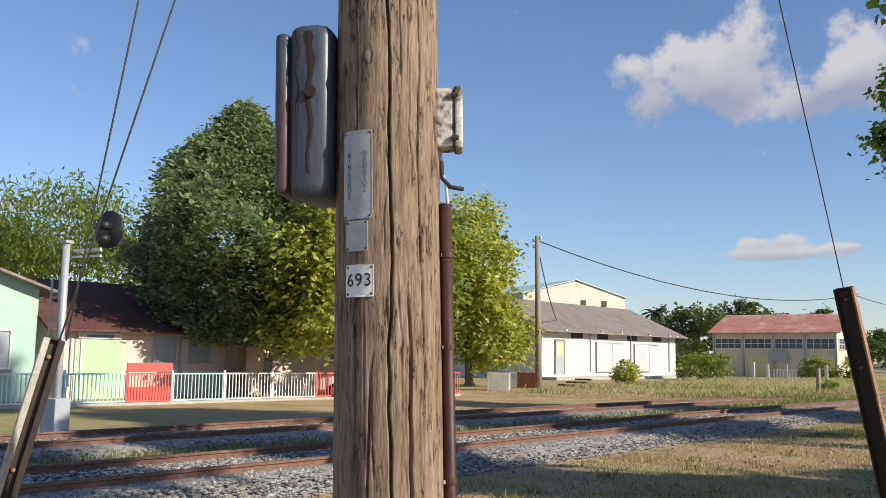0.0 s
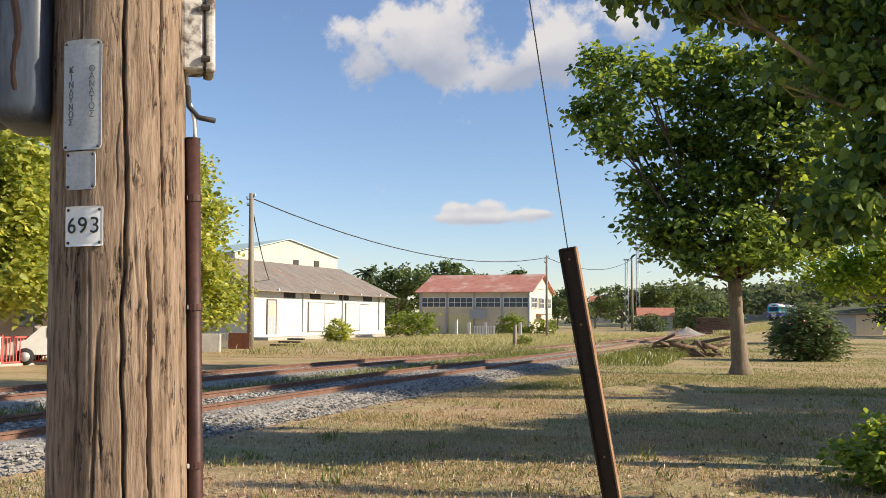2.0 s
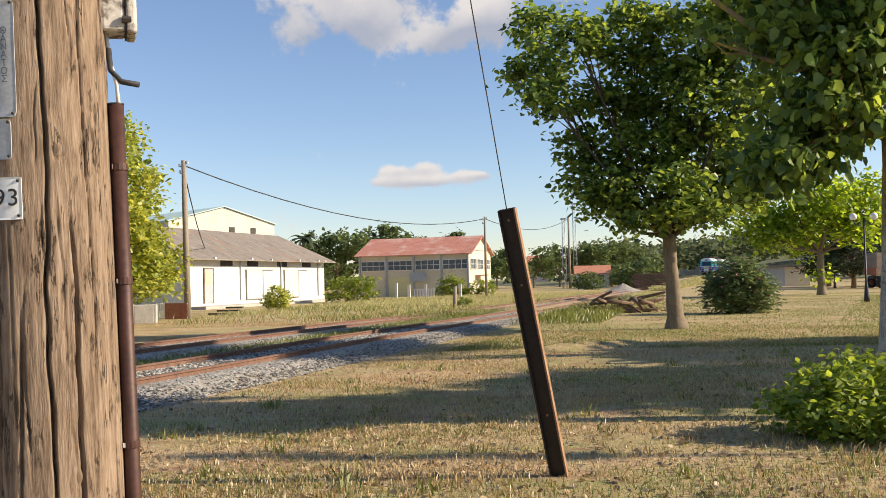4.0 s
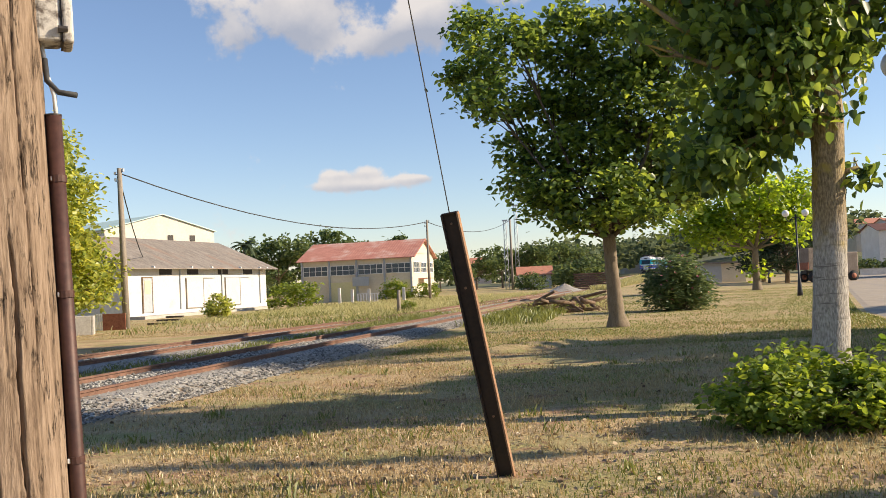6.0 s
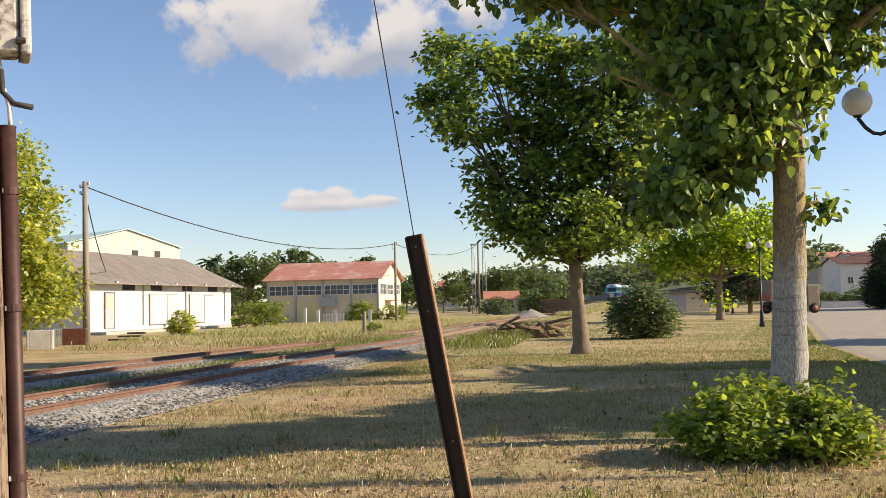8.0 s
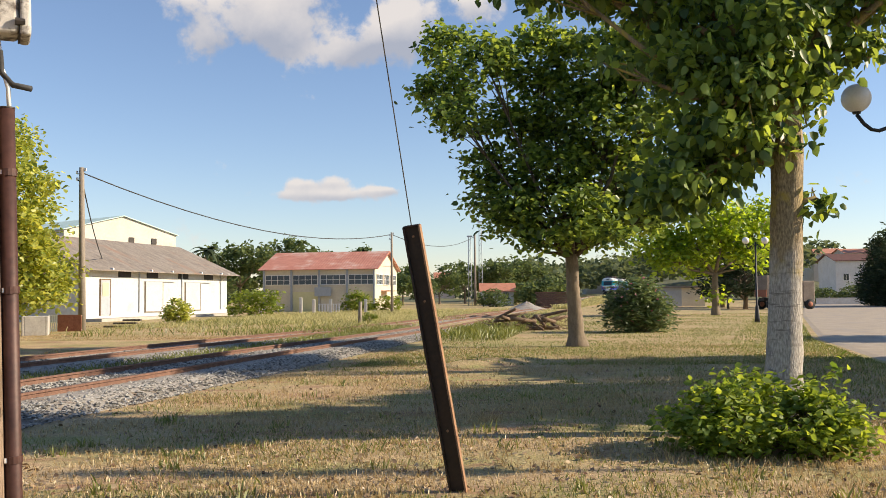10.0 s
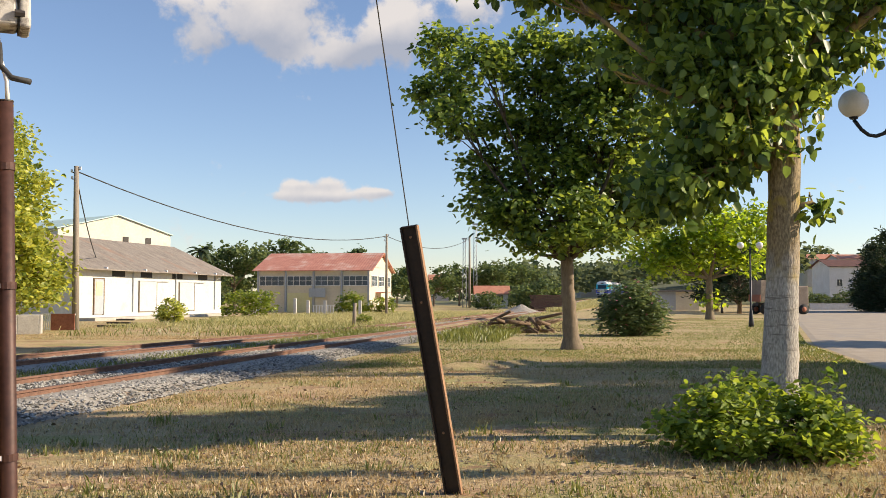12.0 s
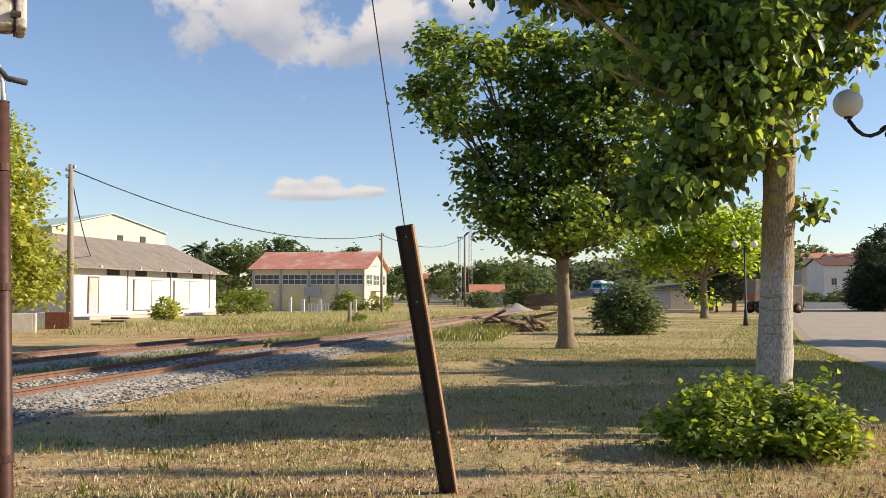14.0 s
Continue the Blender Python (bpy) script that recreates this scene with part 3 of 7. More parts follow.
def ground_mat():
    m, n, l, b = nodes_of("dry_lawn")
    tc = n.new("ShaderNodeTexCoord")

    def nz(scale, detail=6, rough=0.6, st=(1, 1, 1)):
        mp = n.new("ShaderNodeMapping")
        mp.inputs["Scale"].default_value = st
        l.new(tc.outputs["Object"], mp.inputs[0])
        k = n.new("ShaderNodeTexNoise")
        k.inputs["Scale"].default_value, k.inputs["Detail"].default_value, k.inputs["Roughness"].default_value = scale, detail, rough
        l.new(mp.outputs[0], k.inputs["Vector"])
        return k.outputs["Fac"]

    def mix(a, c, fac, lo, hi):
        r = n.new("ShaderNodeMapRange")
        r.inputs["From Min"].default_value, r.inputs["From Max"].default_value = lo, hi
        l.new(fac, r.inputs["Value"])
        x = n.new("ShaderNodeMix")
        x.data_type = "RGBA"
        l.new(r.outputs[0], x.inputs["Factor"])
        for s, val in (("A", a), ("B", c)):
            if isinstance(val, tuple):
                x.inputs[s].default_value = (*val, 1)
            else:
                l.new(val, x.inputs[s])
        return x.outputs["Result"]

    fine = nz(26, 8, 0.75)
    straw = mix((0.27, 0.187, 0.105), (0.70, 0.53, 0.32), fine, 0.36, 0.66)
    green = mix((0.17, 0.165, 0.068), (0.50, 0.45, 0.20), nz(31, 8, 0.75), 0.36, 0.66)
    soil = mix((0.21, 0.12, 0.075), (0.50, 0.31, 0.20), nz(19, 8, 0.7), 0.35, 0.68)
    c = mix(straw, green, nz(0.42, 8, 0.72, (0.55, 1.2, 1)), 0.45, 0.60)
    c = mix(c, green, nz(0.05, 3, 0.5), 0.50, 0.66)
    c = mix(c, soil, nz(0.9, 8, 0.7, (0.6, 1.3, 1)), 0.53, 0.64)
    l.new(c, b.inputs["Base Color"])
    b.inputs["Roughness"].default_value = 0.95
    b.inputs["Specular IOR Level"].default_value = 0.1
    bp = n.new("ShaderNodeBump")
    bp.inputs["Strength"].default_value, bp.inputs["Distance"].default_value = 1.0, 0.02
    l.new(nz(22, 8, 0.75), bp.inputs["Height"])
    l.new(bp.outputs[0], b.inputs["Normal"])
    return m


def build_ground():
    xs = spread(-2500, 2500, 26, 0.4)
    ys = [y + 20 for y in spread(-2500, 3500, 24, 0.4)]
    vs = [(x, y, ground_z(x, y)) for y in ys for x in xs]
    w = len(xs)
    fs = [(j * w + i, j * w + i + 1, (j + 1) * w + i + 1, (j + 1) * w + i) for j in range(len(ys) - 1) for i in range(w - 1)]
    tagged(mesh_ob("ground", vs, fs, ground_mat(), smooth=True), "dry mown grass lawn with green and bare patches", "ground", kind="structure")


build_ground()


def ribbon(name, line, y0, y1, step, profile, material, label, category, zf=rail_z):
    """A strip with the given cross profile of (offset, height from the rail top) along a track."""
    vs, fs = [], []
    k = len(profile)
    n = int((y1 - y0) / step)
    for i in range(n + 1):
        y = y0 + (y1 - y0) * i / n
        x = track_at(line, y)
        dx = (track_at(line, y + .1) - track_at(line, y - .1)) / .2
        nx, ny = 1 / math.hypot(1, dx), -dx / math.hypot(1, dx)
        for o, h in profile:
            j = 0.05 * noise.noise(Vector((o * 2, y * 1.3, 7))) if abs(o) > 1.2 else 0.0
            vs.append((x + nx * (o + 3 * j), y + ny * o, (zf(y) + h + j * 0.4) if h > -9 else ground_z(x + nx * o, y + ny * o) - 0.04))
    for i in range(n):
        for a in range(k - 1):
            fs.append((i * k + a, i * k + a + 1, (i + 1) * k + a + 1, (i + 1) * k + a))
    return vs, fs


BALLAST = [(-2.1, -10), (-1.45, -0.13), (-0.8, -0.10), (-0.6, -0.15), (0.6, -0.15), (0.8, -0.10), (1.40, -0.13), (1.95, -10)]
RAIL = [(-0.065, -0.15), (-0.065, -0.138), (-0.012, -0.118), (-0.010, -0.045), (-0.036, -0.035), (-0.036, -0.004), (-0.028, 0.0), (0.028, 0.0),
        (0.036, -0.004), (0.036, -0.035), (0.010, -0.045), (0.012, -0.118), (0.065, -0.138), (0.065, -0.15)]


def stones(line, y0, y1, n, seed, lo=-2.05, hi=1.98, size=0.042):
    """Loose ballast: lumpy five- to eight-sided stones."""
    rng = np.random.default_rng(seed)
    base = np.array([(0, 0, .75), (.85, .1, .15), (.25, .8, .2), (-.7, .5, .1), (-.65, -.55, .25), (.3, -.85, .1), (0, 0, -.6)])
    tri = np.array([(0, 1, 2), (0, 2, 3), (0, 3, 4), (0, 4, 5), (0, 5, 1), (6, 2, 1), (6, 3, 2), (6, 4, 3), (6, 5, 4), (6, 1, 5)])
    ys = y0 + (y1 - y0) * rng.uniform(0, 1, n) ** 1.5
    vs = np.empty((n, 7, 3))
    for i, y in enumerate(ys):
        o = rng.uniform(lo, hi)
        a = abs(o)
        h = -0.13 if a < 1.4 else None
        x = track_at(line, y) + o * 0.97
        yy = y - o * 0.22
        zt = rail_z(y) - 0.135
        zz = zt if h is not None else zt + (0 - zt) * min(1, (a - 1.4) / 0.6)
        s = size * rng.uniform(0.5, 1.35)
        q = base * rng.uniform(0.65, 1.25, (7, 1)) * s * np.array([1, rng.uniform(.6, 1), rng.uniform(.5, .9)])
        t = rng.uniform(0, 6.283)
        ct, st = math.cos(t), math.sin(t)
        vs[i, :, 0] = x + q[:, 0] * ct - q[:, 1] * st
        vs[i, :, 1] = yy + q[:, 0] * st + q[:, 1] * ct
        vs[i, :, 2] = zz + s * 0.3 + q[:, 2]
    fs = (np.arange(n)[:, None, None] * 7 + tri[None]).reshape(-1, 3)
    return vs.reshape(-1, 3).tolist(), fs.tolist()


def build_track(line, y_end, loose, seed, label):
    ob = thing("railway_track", Matrix(), label, "railway track", "railway tracks", "structure")
    v, f = ribbon("ballast_bed", line, -36, y_end, 0.5, BALLAST, M["stone"], "", "")
    mesh_ob("ballast_bed", v, f, M["soil"] if loose == 0 else M["ballast"], ob, smooth=True)
    for side in (-0.7535, 0.7535):
        v, f = ribbon("rail", line, -36, y_end, 1.0, [(o + side, h) for o, h in RAIL], M["rail"], "", "")
        mesh_ob("rail", v, f, M["rail"], ob, "rusty brown steel rail")
    bm = bmesh.new()
    add_box(bm, 0, 0, 0, 2.5, 0.24, 0.16, 0.012)
    first = part("sleeper", bm, M["sleeper"], ob)
    y, i = 3.0, 0
    while y < 60:
        x = track_at(line, y)
        dx = track_at(line, y + .5) - track_at(line, y - .5)
        k = first if i == 0 else new("sleeper", first.data)
        k.parent = ob
        k.matrix_world = pose(x, y, rail_z(y) - 0.225, 0, 0, -math.degrees(math.atan(dx)))
        y, i = y + 0.62, i + 1
    if loose:
        v, f = stones(line, 3.5, 46, loose, seed)
        tagged(mesh_ob("ballast_stones", v, f, M["stone"], ob), kind="stuff")
    return ob


M["ballast"] = mat("ballast_bed", (0.16, 0.145, 0.13), (0.44, 0.41, 0.365), 9, 0.9, bump=1.0, depth=0.04, third=(0.22, 0.16, 0.11), third_at=0.6)
build_track(TRACK1, 260, 38000, 3, "rusty railway track on grey stone ballast")
build_track(TRACK2, 118, 14000, 4, "rusty siding track on thin ballast with weeds")

# asphalt road beyond the lawn
ROAD_EDGE = [(9.0, -30), (9.8, 12), (9.7, 18.5), (10.2, 21.2), (10.9, 24.2), (13.2, 33.0), (17.6, 45), (27.5, 72), (41, 106), (60, 152), (110, 260)]


def road_x(y):
    return float(np.interp(y, [e[1] for e in ROAD_EDGE], [e[0] for e in ROAD_EDGE]))


def build_road():
    edge = ROAD_EDGE
    vs, fs = [], []
    for i, (x, y) in enumerate(edge):
        w = 7.5 if y < 30 else 13
        for k in range(5):
            vs.append((x + w * k / 4, y - 3.5 * k / 4, 0.025 if k else -0.02))
        vs.insert(len(vs) - 4, (x + 0.45, y, 0.025))
    n = 6
    for i in range(len(edge) - 1):
        for k in range(n - 1):
            fs.append((i * n + k, i * n + k + 1, (i + 1) * n + k + 1, (i + 1) * n + k))
    tagged(mesh_ob("road", vs, fs, M["asphalt"]), "worn pale grey asphalt road beside the lawn", "road", kind="structure")


build_road()


# ---- the wooden pole and what hangs on it ----
def wood_mat():
    m, n, l, b = nodes_of("weathered_pole_wood")
    tc = n.new("ShaderNodeTexCoord")

    def nz(scale, st, detail=8, rough=0.65):
        mp = n.new("ShaderNodeMapping")
        mp.inputs["Scale"].default_value = st
        l.new(tc.outputs["Object"], mp.inputs[0])
        k = n.new("ShaderNodeTexNoise")
        k.inputs["Scale"].default_value, k.inputs["Detail"].default_value, k.inputs["Roughness"].default_value = scale, detail, rough
        l.new(mp.outputs[0], k.inputs["Vector"])
        return k.outputs["Fac"]

    grain = nz(70, (1, 1, 0.10), 10, 0.70)
    broad = nz(9, (1, 1, 0.22))
    s = n.new("ShaderNodeMath")
    s.operation = "MULTIPLY_ADD"
    l.new(grain, s.inputs[0])
    s.inputs[1].default_value = 0.65
    h = n.new("ShaderNodeMath")
    h.operation = "MULTIPLY"
    l.new(broad, h.inputs[0])
    h.inputs[1].default_value = 0.42
    l.new(h.outputs[0], s.inputs[2])
    r = n.new("ShaderNodeValToRGB")
    e = r.color_ramp.elements
    e[0].position, e[0].color = 0.37, (0.055, 0.036, 0.025, 1)
    e[1].position, e[1].color = 0.66, (0.37, 0.275, 0.20, 1)
    k = e.new(0.47)
    k.color = (0.185, 0.128, 0.088, 1)
    l.new(s.outputs[0], r.inputs[0])
    # thin dark drying checks, wavy and broken
    chk = nz(38, (1, 1, 0.12), 7, 0.66)
    dist = n.new("ShaderNodeMath")
    dist.operation = "ABSOLUTE"
    off = n.new("ShaderNodeMath")
    off.operation = "SUBTRACT"
    l.new(chk, off.inputs[0])
    off.inputs[1].default_value = 0.5
    l.new(off.outputs[0], dist.inputs[0])
    lim = n.new("ShaderNodeMapRange")
    lim.inputs["From Min"].default_value, lim.inputs["From Max"].default_value = 0.004, 0.026
    l.new(dist.outputs[0], lim.inputs["Value"])
    brk = n.new("ShaderNodeMapRange")
    brk.inputs["From Min"].default_value, brk.inputs["From Max"].default_value = 0.42, 0.50
    l.new(nz(16, (1, 1, 0.35)), brk.inputs["Value"])
    keep = n.new("ShaderNodeMath")
    keep.operation = "MAXIMUM"
    l.new(lim.outputs[0], keep.inputs[0])
    l.new(brk.outputs[0], keep.inputs[1])
    mul = n.new("ShaderNodeMix")
    mul.data_type = "RGBA"
    l.new(keep.outputs[0], mul.inputs["Factor"])
    mul.inputs["A"].default_value = (0.042, 0.028, 0.020, 1)
    l.new(r.outputs[0], mul.inputs["B"])
    l.new(mul.outputs["Result"], b.inputs["Base Color"])
    b.inputs["Roughness"].default_value = 0.85
    b.inputs["Specular IOR Level"].default_value = 0.25
    bp = n.new("ShaderNodeBump")
    bp.inputs["Strength"].default_value, bp.inputs["Distance"].default_value = 1.0, 0.007
    hsum = n.new("ShaderNodeMath")
    hsum.operation = "MULTIPLY_ADD"
    l.new(keep.outputs[0], hsum.inputs[0])
    hsum.inputs[1].default_value = 0.5
    l.new(grain, hsum.inputs[2])
    l.new(hsum.outputs[0], bp.inputs["Height"])
    l.new(bp.outputs[0], b.inputs["Normal"])
    return m


POLE = Vector((-1.356, 2.4935, 0))
POLE_M = Matrix.Translation(POLE) @ Vector((0, 0, 1)).rotation_difference(Vector((-0.0222, -0.0125, 1))).to_matrix().to_4x4()  # it leans a little
POLE_TOP = 9.6


def pole_r(z):
    return 0.208 - 0.0083 * z


def build_pole():
    ob = thing("utility_pole", POLE_M, "weathered cracked wooden utility pole with rusty fittings", "utility pole")
    rng = random.Random(11)
    seg = 400
    zs = list(np.arange(-0.3, 0.9, 0.1)) + list(np.arange(0.9, 3.7, 0.014)) + list(np.arange(3.7, POLE_TOP + .05, 0.12))
    # long drying cracks: angle, start, end, half width, depth
    cracks = [(rng.uniform(0, 6.283), rng.uniform(0.3, 3.2), rng.uniform(0.08, 0.55), rng.uniform(0.016, 0.022), rng.uniform(0.003, 0.010)) for _ in range(110)]
    cracks += [(-1.0, 0.2, 6.0, 0.03, 0.04), (-0.66, 0.6, 1.35, 0.03, 0.035), (-1.4, 0.5, 1.2, 0.022, 0.02), (-1.68, 0.2, 3.2, 0.022, 0.016), (-0.40, 1.3, 2.0, 0.022, 0.02)]
    knots = [(-0.80, 2.08, 0.022), (-1.45, 2.75, 0.025), (-0.75, 1.52, 0.018), (-0.95, 2.4, 0.014), (-0.65, 1.2, 0.02)]
    ang = np.arange(seg) * 2 * math.pi / seg
    ang = np.where(ang > math.pi, ang - 2 * math.pi, ang)
    vs = []
    for z in zs:
        r = np.full(seg, pole_r(z))
        r += np.array([0.005 * noise.noise(Vector((math.cos(a) * 3, math.sin(a) * 3, z * 0.8))) + 0.0012 * noise.noise(Vector((math.cos(a) * 16, math.sin(a) * 16, z * 1.4))) for a in ang])
        for a0, z0, ln, w, dp in cracks:
            k = (z - z0) / ln
            if 0 < k < 1:
                a = a0 + 0.10 * noise.noise(Vector((a0 * 9, z * 2.2, 2))) + 0.03 * noise.noise(Vector((a0 * 5, z * 9, 4)))
                d = np.abs((ang - a + math.pi) % (2 * math.pi) - math.pi)
                r -= dp * min(1, 6 * k, 6 * (1 - k)) * np.clip(1 - d / w, 0, 1) ** 0.7
        for a0, z0, w in knots:
            d = np.hypot(((ang - a0 + math.pi) % (2 * math.pi) - math.pi) * pole_r(z), (z - z0) * 0.7)
            r += 0.007 * np.exp(-(d / w) ** 2) - 0.007 * np.exp(-((d - w * 0.7) / (w * .25)) ** 2)
        vs += [(float(q * math.cos(a)), float(q * math.sin(a)), z) for q, a in zip(r, ang)]
    n = len(zs)
    fs = [(i * seg + k, i * seg + (k + 1) % seg, (i + 1) * seg + (k + 1) % seg, (i + 1) * seg + k) for i in range(n - 1) for k in range(seg)]
    fs.append(tuple(range((n - 1) * seg, n * seg)))
    mesh_ob("shaft", vs, fs, wood_mat(), ob, smooth=True)
    return ob


pole = build_pole()


def on_pole(angle_deg, z, out=0.0):
    """A frame on the pole's skin: x along the skin, y up, z outwards."""
    a = radians(angle_deg)
    o = Vector((math.cos(a), math.sin(a), 0))
    t = Vector((-math.sin(a), math.cos(a), 0))
    p = o * (pole_r(z) + out)
    return Matrix(((t.x, 0, o.x, p.x), (t.y, 0, o.y, p.y), (0, 1, 0, z), (0, 0, 0, 1)))


def bent_plate(name, w, h, angle, z, material, parent, label, thick=0.003, wave=0.0):
    """A sheet plate wrapped round the pole, with rounded corners and a raised rim."""
    nx, ny, rad = 14, 22, pole_r(z) + 0.004
    vs, fs = [], []
    for layer in (0, 1):
        for j in range(ny + 1):
            for i in range(nx + 1):
                u, v = (i / nx - .5) * w, (j / ny - .5) * h
                c = 0.003 if material == M["plate_white"] else 0.012
                ex, ey = max(0, abs(u) - (w / 2 - c)), max(0, abs(v) - (h / 2 - c))
                q = math.hypot(ex, ey)
                if q > c:
                    u -= math.copysign(ex * (1 - c / q), u)
                    v -= math.copysign(ey * (1 - c / q), v)
                a = radians(angle) + u / rad
                rim = 0.002 if min(w / 2 - abs(u), h / 2 - abs(v)) < 0.004 else 0.0
                rr = rad + layer * (thick + rim) + wave * noise.noise(Vector((u * 14, v * 9, z)))
                vs.append((rr * math.cos(a), rr * math.sin(a), z + v))
    m = (nx + 1) * (ny + 1)
    for j in range(ny):
        for i in range(nx):
            a = j * (nx + 1) + i
            fs.append((m + a, m + a + 1, m + a + nx + 2, m + a + nx + 1))
            fs.append((a, a + nx + 1, a + nx + 2, a + 1))
    ring = [i for i in range(nx + 1)] + [j * (nx + 1) + nx for j in range(1, ny + 1)] + [ny * (nx + 1) + i for i in range(nx - 1, -1, -1)] + [j * (nx + 1) for j in range(ny - 1, 0, -1)]
    for a, b in zip(ring, ring[1:] + ring[:1]):
        fs.append((a, b, b + m, a + m))
    return mesh_ob(name, vs, fs, material, parent, label, smooth=False)


def nails(parent, spots, z_out=0.0075, r=0.0045, material=None):
    for a, z in spots:
        bm = bmesh.new()
        bmesh.ops.create_uvsphere(bm, u_segments=8, v_segments=5, radius=r)
        k = part("nail", bm, material or M["dark"], parent)
        k.matrix_local = on_pole(a, z, z_out)


def fittings():
    r = pole_r(2.0)

    def deg(m):
        return math.degrees(m / r)

    # facing direction of the camera as it passes
    face = -61.0
    a_sign = face - 32
    sign = thing("warning_sign", POLE_M, "faded grey metal danger sign nailed to the pole", "sign")
    bent_plate("plate", 0.118, 0.315, a_sign, 2.322, M["galv"], sign, "", wave=0.002)
    nails(sign, [(a_sign + deg(s * 0.05), 2.322 + v * 0.148) for s in (-1, 1) for v in (-1, 1)])
    for col, word in ((-0.032, "\u039a\u0399\u039d\u0394\u03a5\u039d\u039f\u03a3"), (0.032, "\u0398\u0391\u039d\u0391\u03a4\u039f\u03a3")):
        for i, ch in enumerate(word):
            written("letter", ch, 0.026, on_pole(a_sign + deg(col), 2.394 - 0.0215 * i, 0.0085), M["letter_faded"], sign)
    small = thing("metal_tag", POLE_M, "blank grey metal tag below the danger sign", "tag")
    bent_plate("plate", 0.092, 0.108, a_sign - 0.5, 2.106, M["galv"], small, "")
    nails(small, [(a_sign - .5 + deg(s * 0.038), 2.106 + v * 0.045) for s in (-1, 1) for v in (-1, 1)])
    num = thing("pole_number_plate", POLE_M, "white number plate with black digits 693", "number plate")
    a_num = a_sign + 3.0
    bent_plate("plate", 0.112, 0.112, a_num, 1.949, M["plate_white"], num, "")
    for i, ch in enumerate("693"):
        written("digit", ch, 0.064, on_pole(a_num + deg((i - 1) * 0.0335), 1.949, 0.009), M["letter"], num)
    nails(num, [(a_num + deg(s * 0.046), 1.949 + v * 0.046) for s in (-1, 1) for v in (-1, 1)])

    # steel cabinet behind the pole's shaded flank
    cab = thing("metal_cabinet", POLE_M @ pose(0, 0, 0, 0, 0, 180 + 20), "weathered blue-grey steel meter cabinet with rust stains", "cabinet")
    bm = bmesh.new()
    add_box(bm, 0.265, -0.01, 2.58, 0.165, 0.30, 0.65, 0.05)
    part("body", bm, M["box_paint"], cab, smooth=True)
    bm = bmesh.new()
    add_box(bm, 0.370, -0.005, 2.575, 0.055, 0.275, 0.60, 0.024)
    part("door", bm, M["box_paint"], cab, smooth=True)
    for z in (2.72, 2.32):
        boxes("bracket", [(0.20, 0.0, z, 0.06, 0.10, 0.05)], M["dark"], cab)
    for z in (2.64,):
        bm = bmesh.new()
        bmesh.ops.create_cone(bm, cap_ends=True, segments=12, radius1=0.022, radius2=0.018, depth=0.02)
        k = part("lock", bm, M["rust_stain"], cab, "rusty lock")
        k.matrix_local = pose(0.255, 0.146, z, 90, 0, 0)
    rnd = random.Random(8)
    for x0, z0, z1, wide in ((.262, 2.34, 2.87, .017), (.305, 2.55, 2.87, .008)):
        n = 24
        vs = []
        for i in range(n + 1):
            z = z0 + (z1 - z0) * i / n
            w = wide * (.35 + .65 * i / n) * rnd.uniform(.7, 1.3)
            c = x0 + .006 * math.sin(i * .6)
            vs += [(c + w, .1406, z), (c, .1418, z), (c - w, .1406, z)]
        quads = [(i * 3 + j, i * 3 + j + 1, i * 3 + j + 4, i * 3 + j + 3) for i in range(n) for j in (0, 1)]
        mesh_ob("rust_streak", vs, quads, M["rust_stain"], cab, "dark rust streak")
    # cable box on the sunny flank
    jb = thing("junction_box", POLE_M @ pose(0, 0, 0, 0, 0, 27), "small cast cable box with flaking white paint", "junction box")
    bm = bmesh.new()
    add_box(bm, 0.210, 0.0, 2.555, 0.075, 0.11, 0.225, 0.014)
    part("body", bm, M["cast"], jb)
    bm = bmesh.new()
    add_box(bm, 0.262, 0.0, 2.555, 0.03, 0.125, 0.235, 0.010)
    part("cover", bm, M["cast"], jb)
    boxes("gasket", [(0.2475, 0, 2.555, 0.005, 0.112, 0.228)], M["dark"], jb)
    for y in (-0.045, 0.045):
        for z in (2.475, 2.635):
            bm = bmesh.new()
            bmesh.ops.create_cone(bm, cap_ends=True, segments=6, radius1=0.011, radius2=0.009, depth=0.026)
            k = part("bolt", bm, M["dark"], jb)
            k.matrix_local = pose(0.248, y * 1.38, z, 0, 90, 0)
    bm = bmesh.new()
    add_box(bm, 0.19, 0, 2.465, 0.03, 0.03, 0.05, 0.006)
    part("cable_gland", bm, M["cast"], jb)
    tubes("cable", [([(0.19, 0, 2.45), (0.196, -0.01, 2.40), (0.198, -0.015, 2.36), (0.208, -0.02, 2.325), (0.216, -0.03, 2.29), (0.218, -0.03, 2.22)], 0.006)], M["white"], jb)
    tubes("cable_stub", [([(0.196, -0.012, 2.40), (0.200, -0.02, 2.335), (0.228, -0.03, 2.300), (0.275, -0.05, 2.288)], 0.0085)], M["cable"], jb)
    # conduit pipe
    pipe = thing("conduit_pipe", POLE_M @ pose(0, 0, 0, 0, 0, 27), "brown painted steel conduit pipe clipped to the pole", "pipe")
    tubes("tube", [([(0.224, -0.03, -0.1), (0.218, -0.03, 1.0), (0.210, -0.03, 2.232)], 0.0225)], M["pipe"], pipe, seg=14)
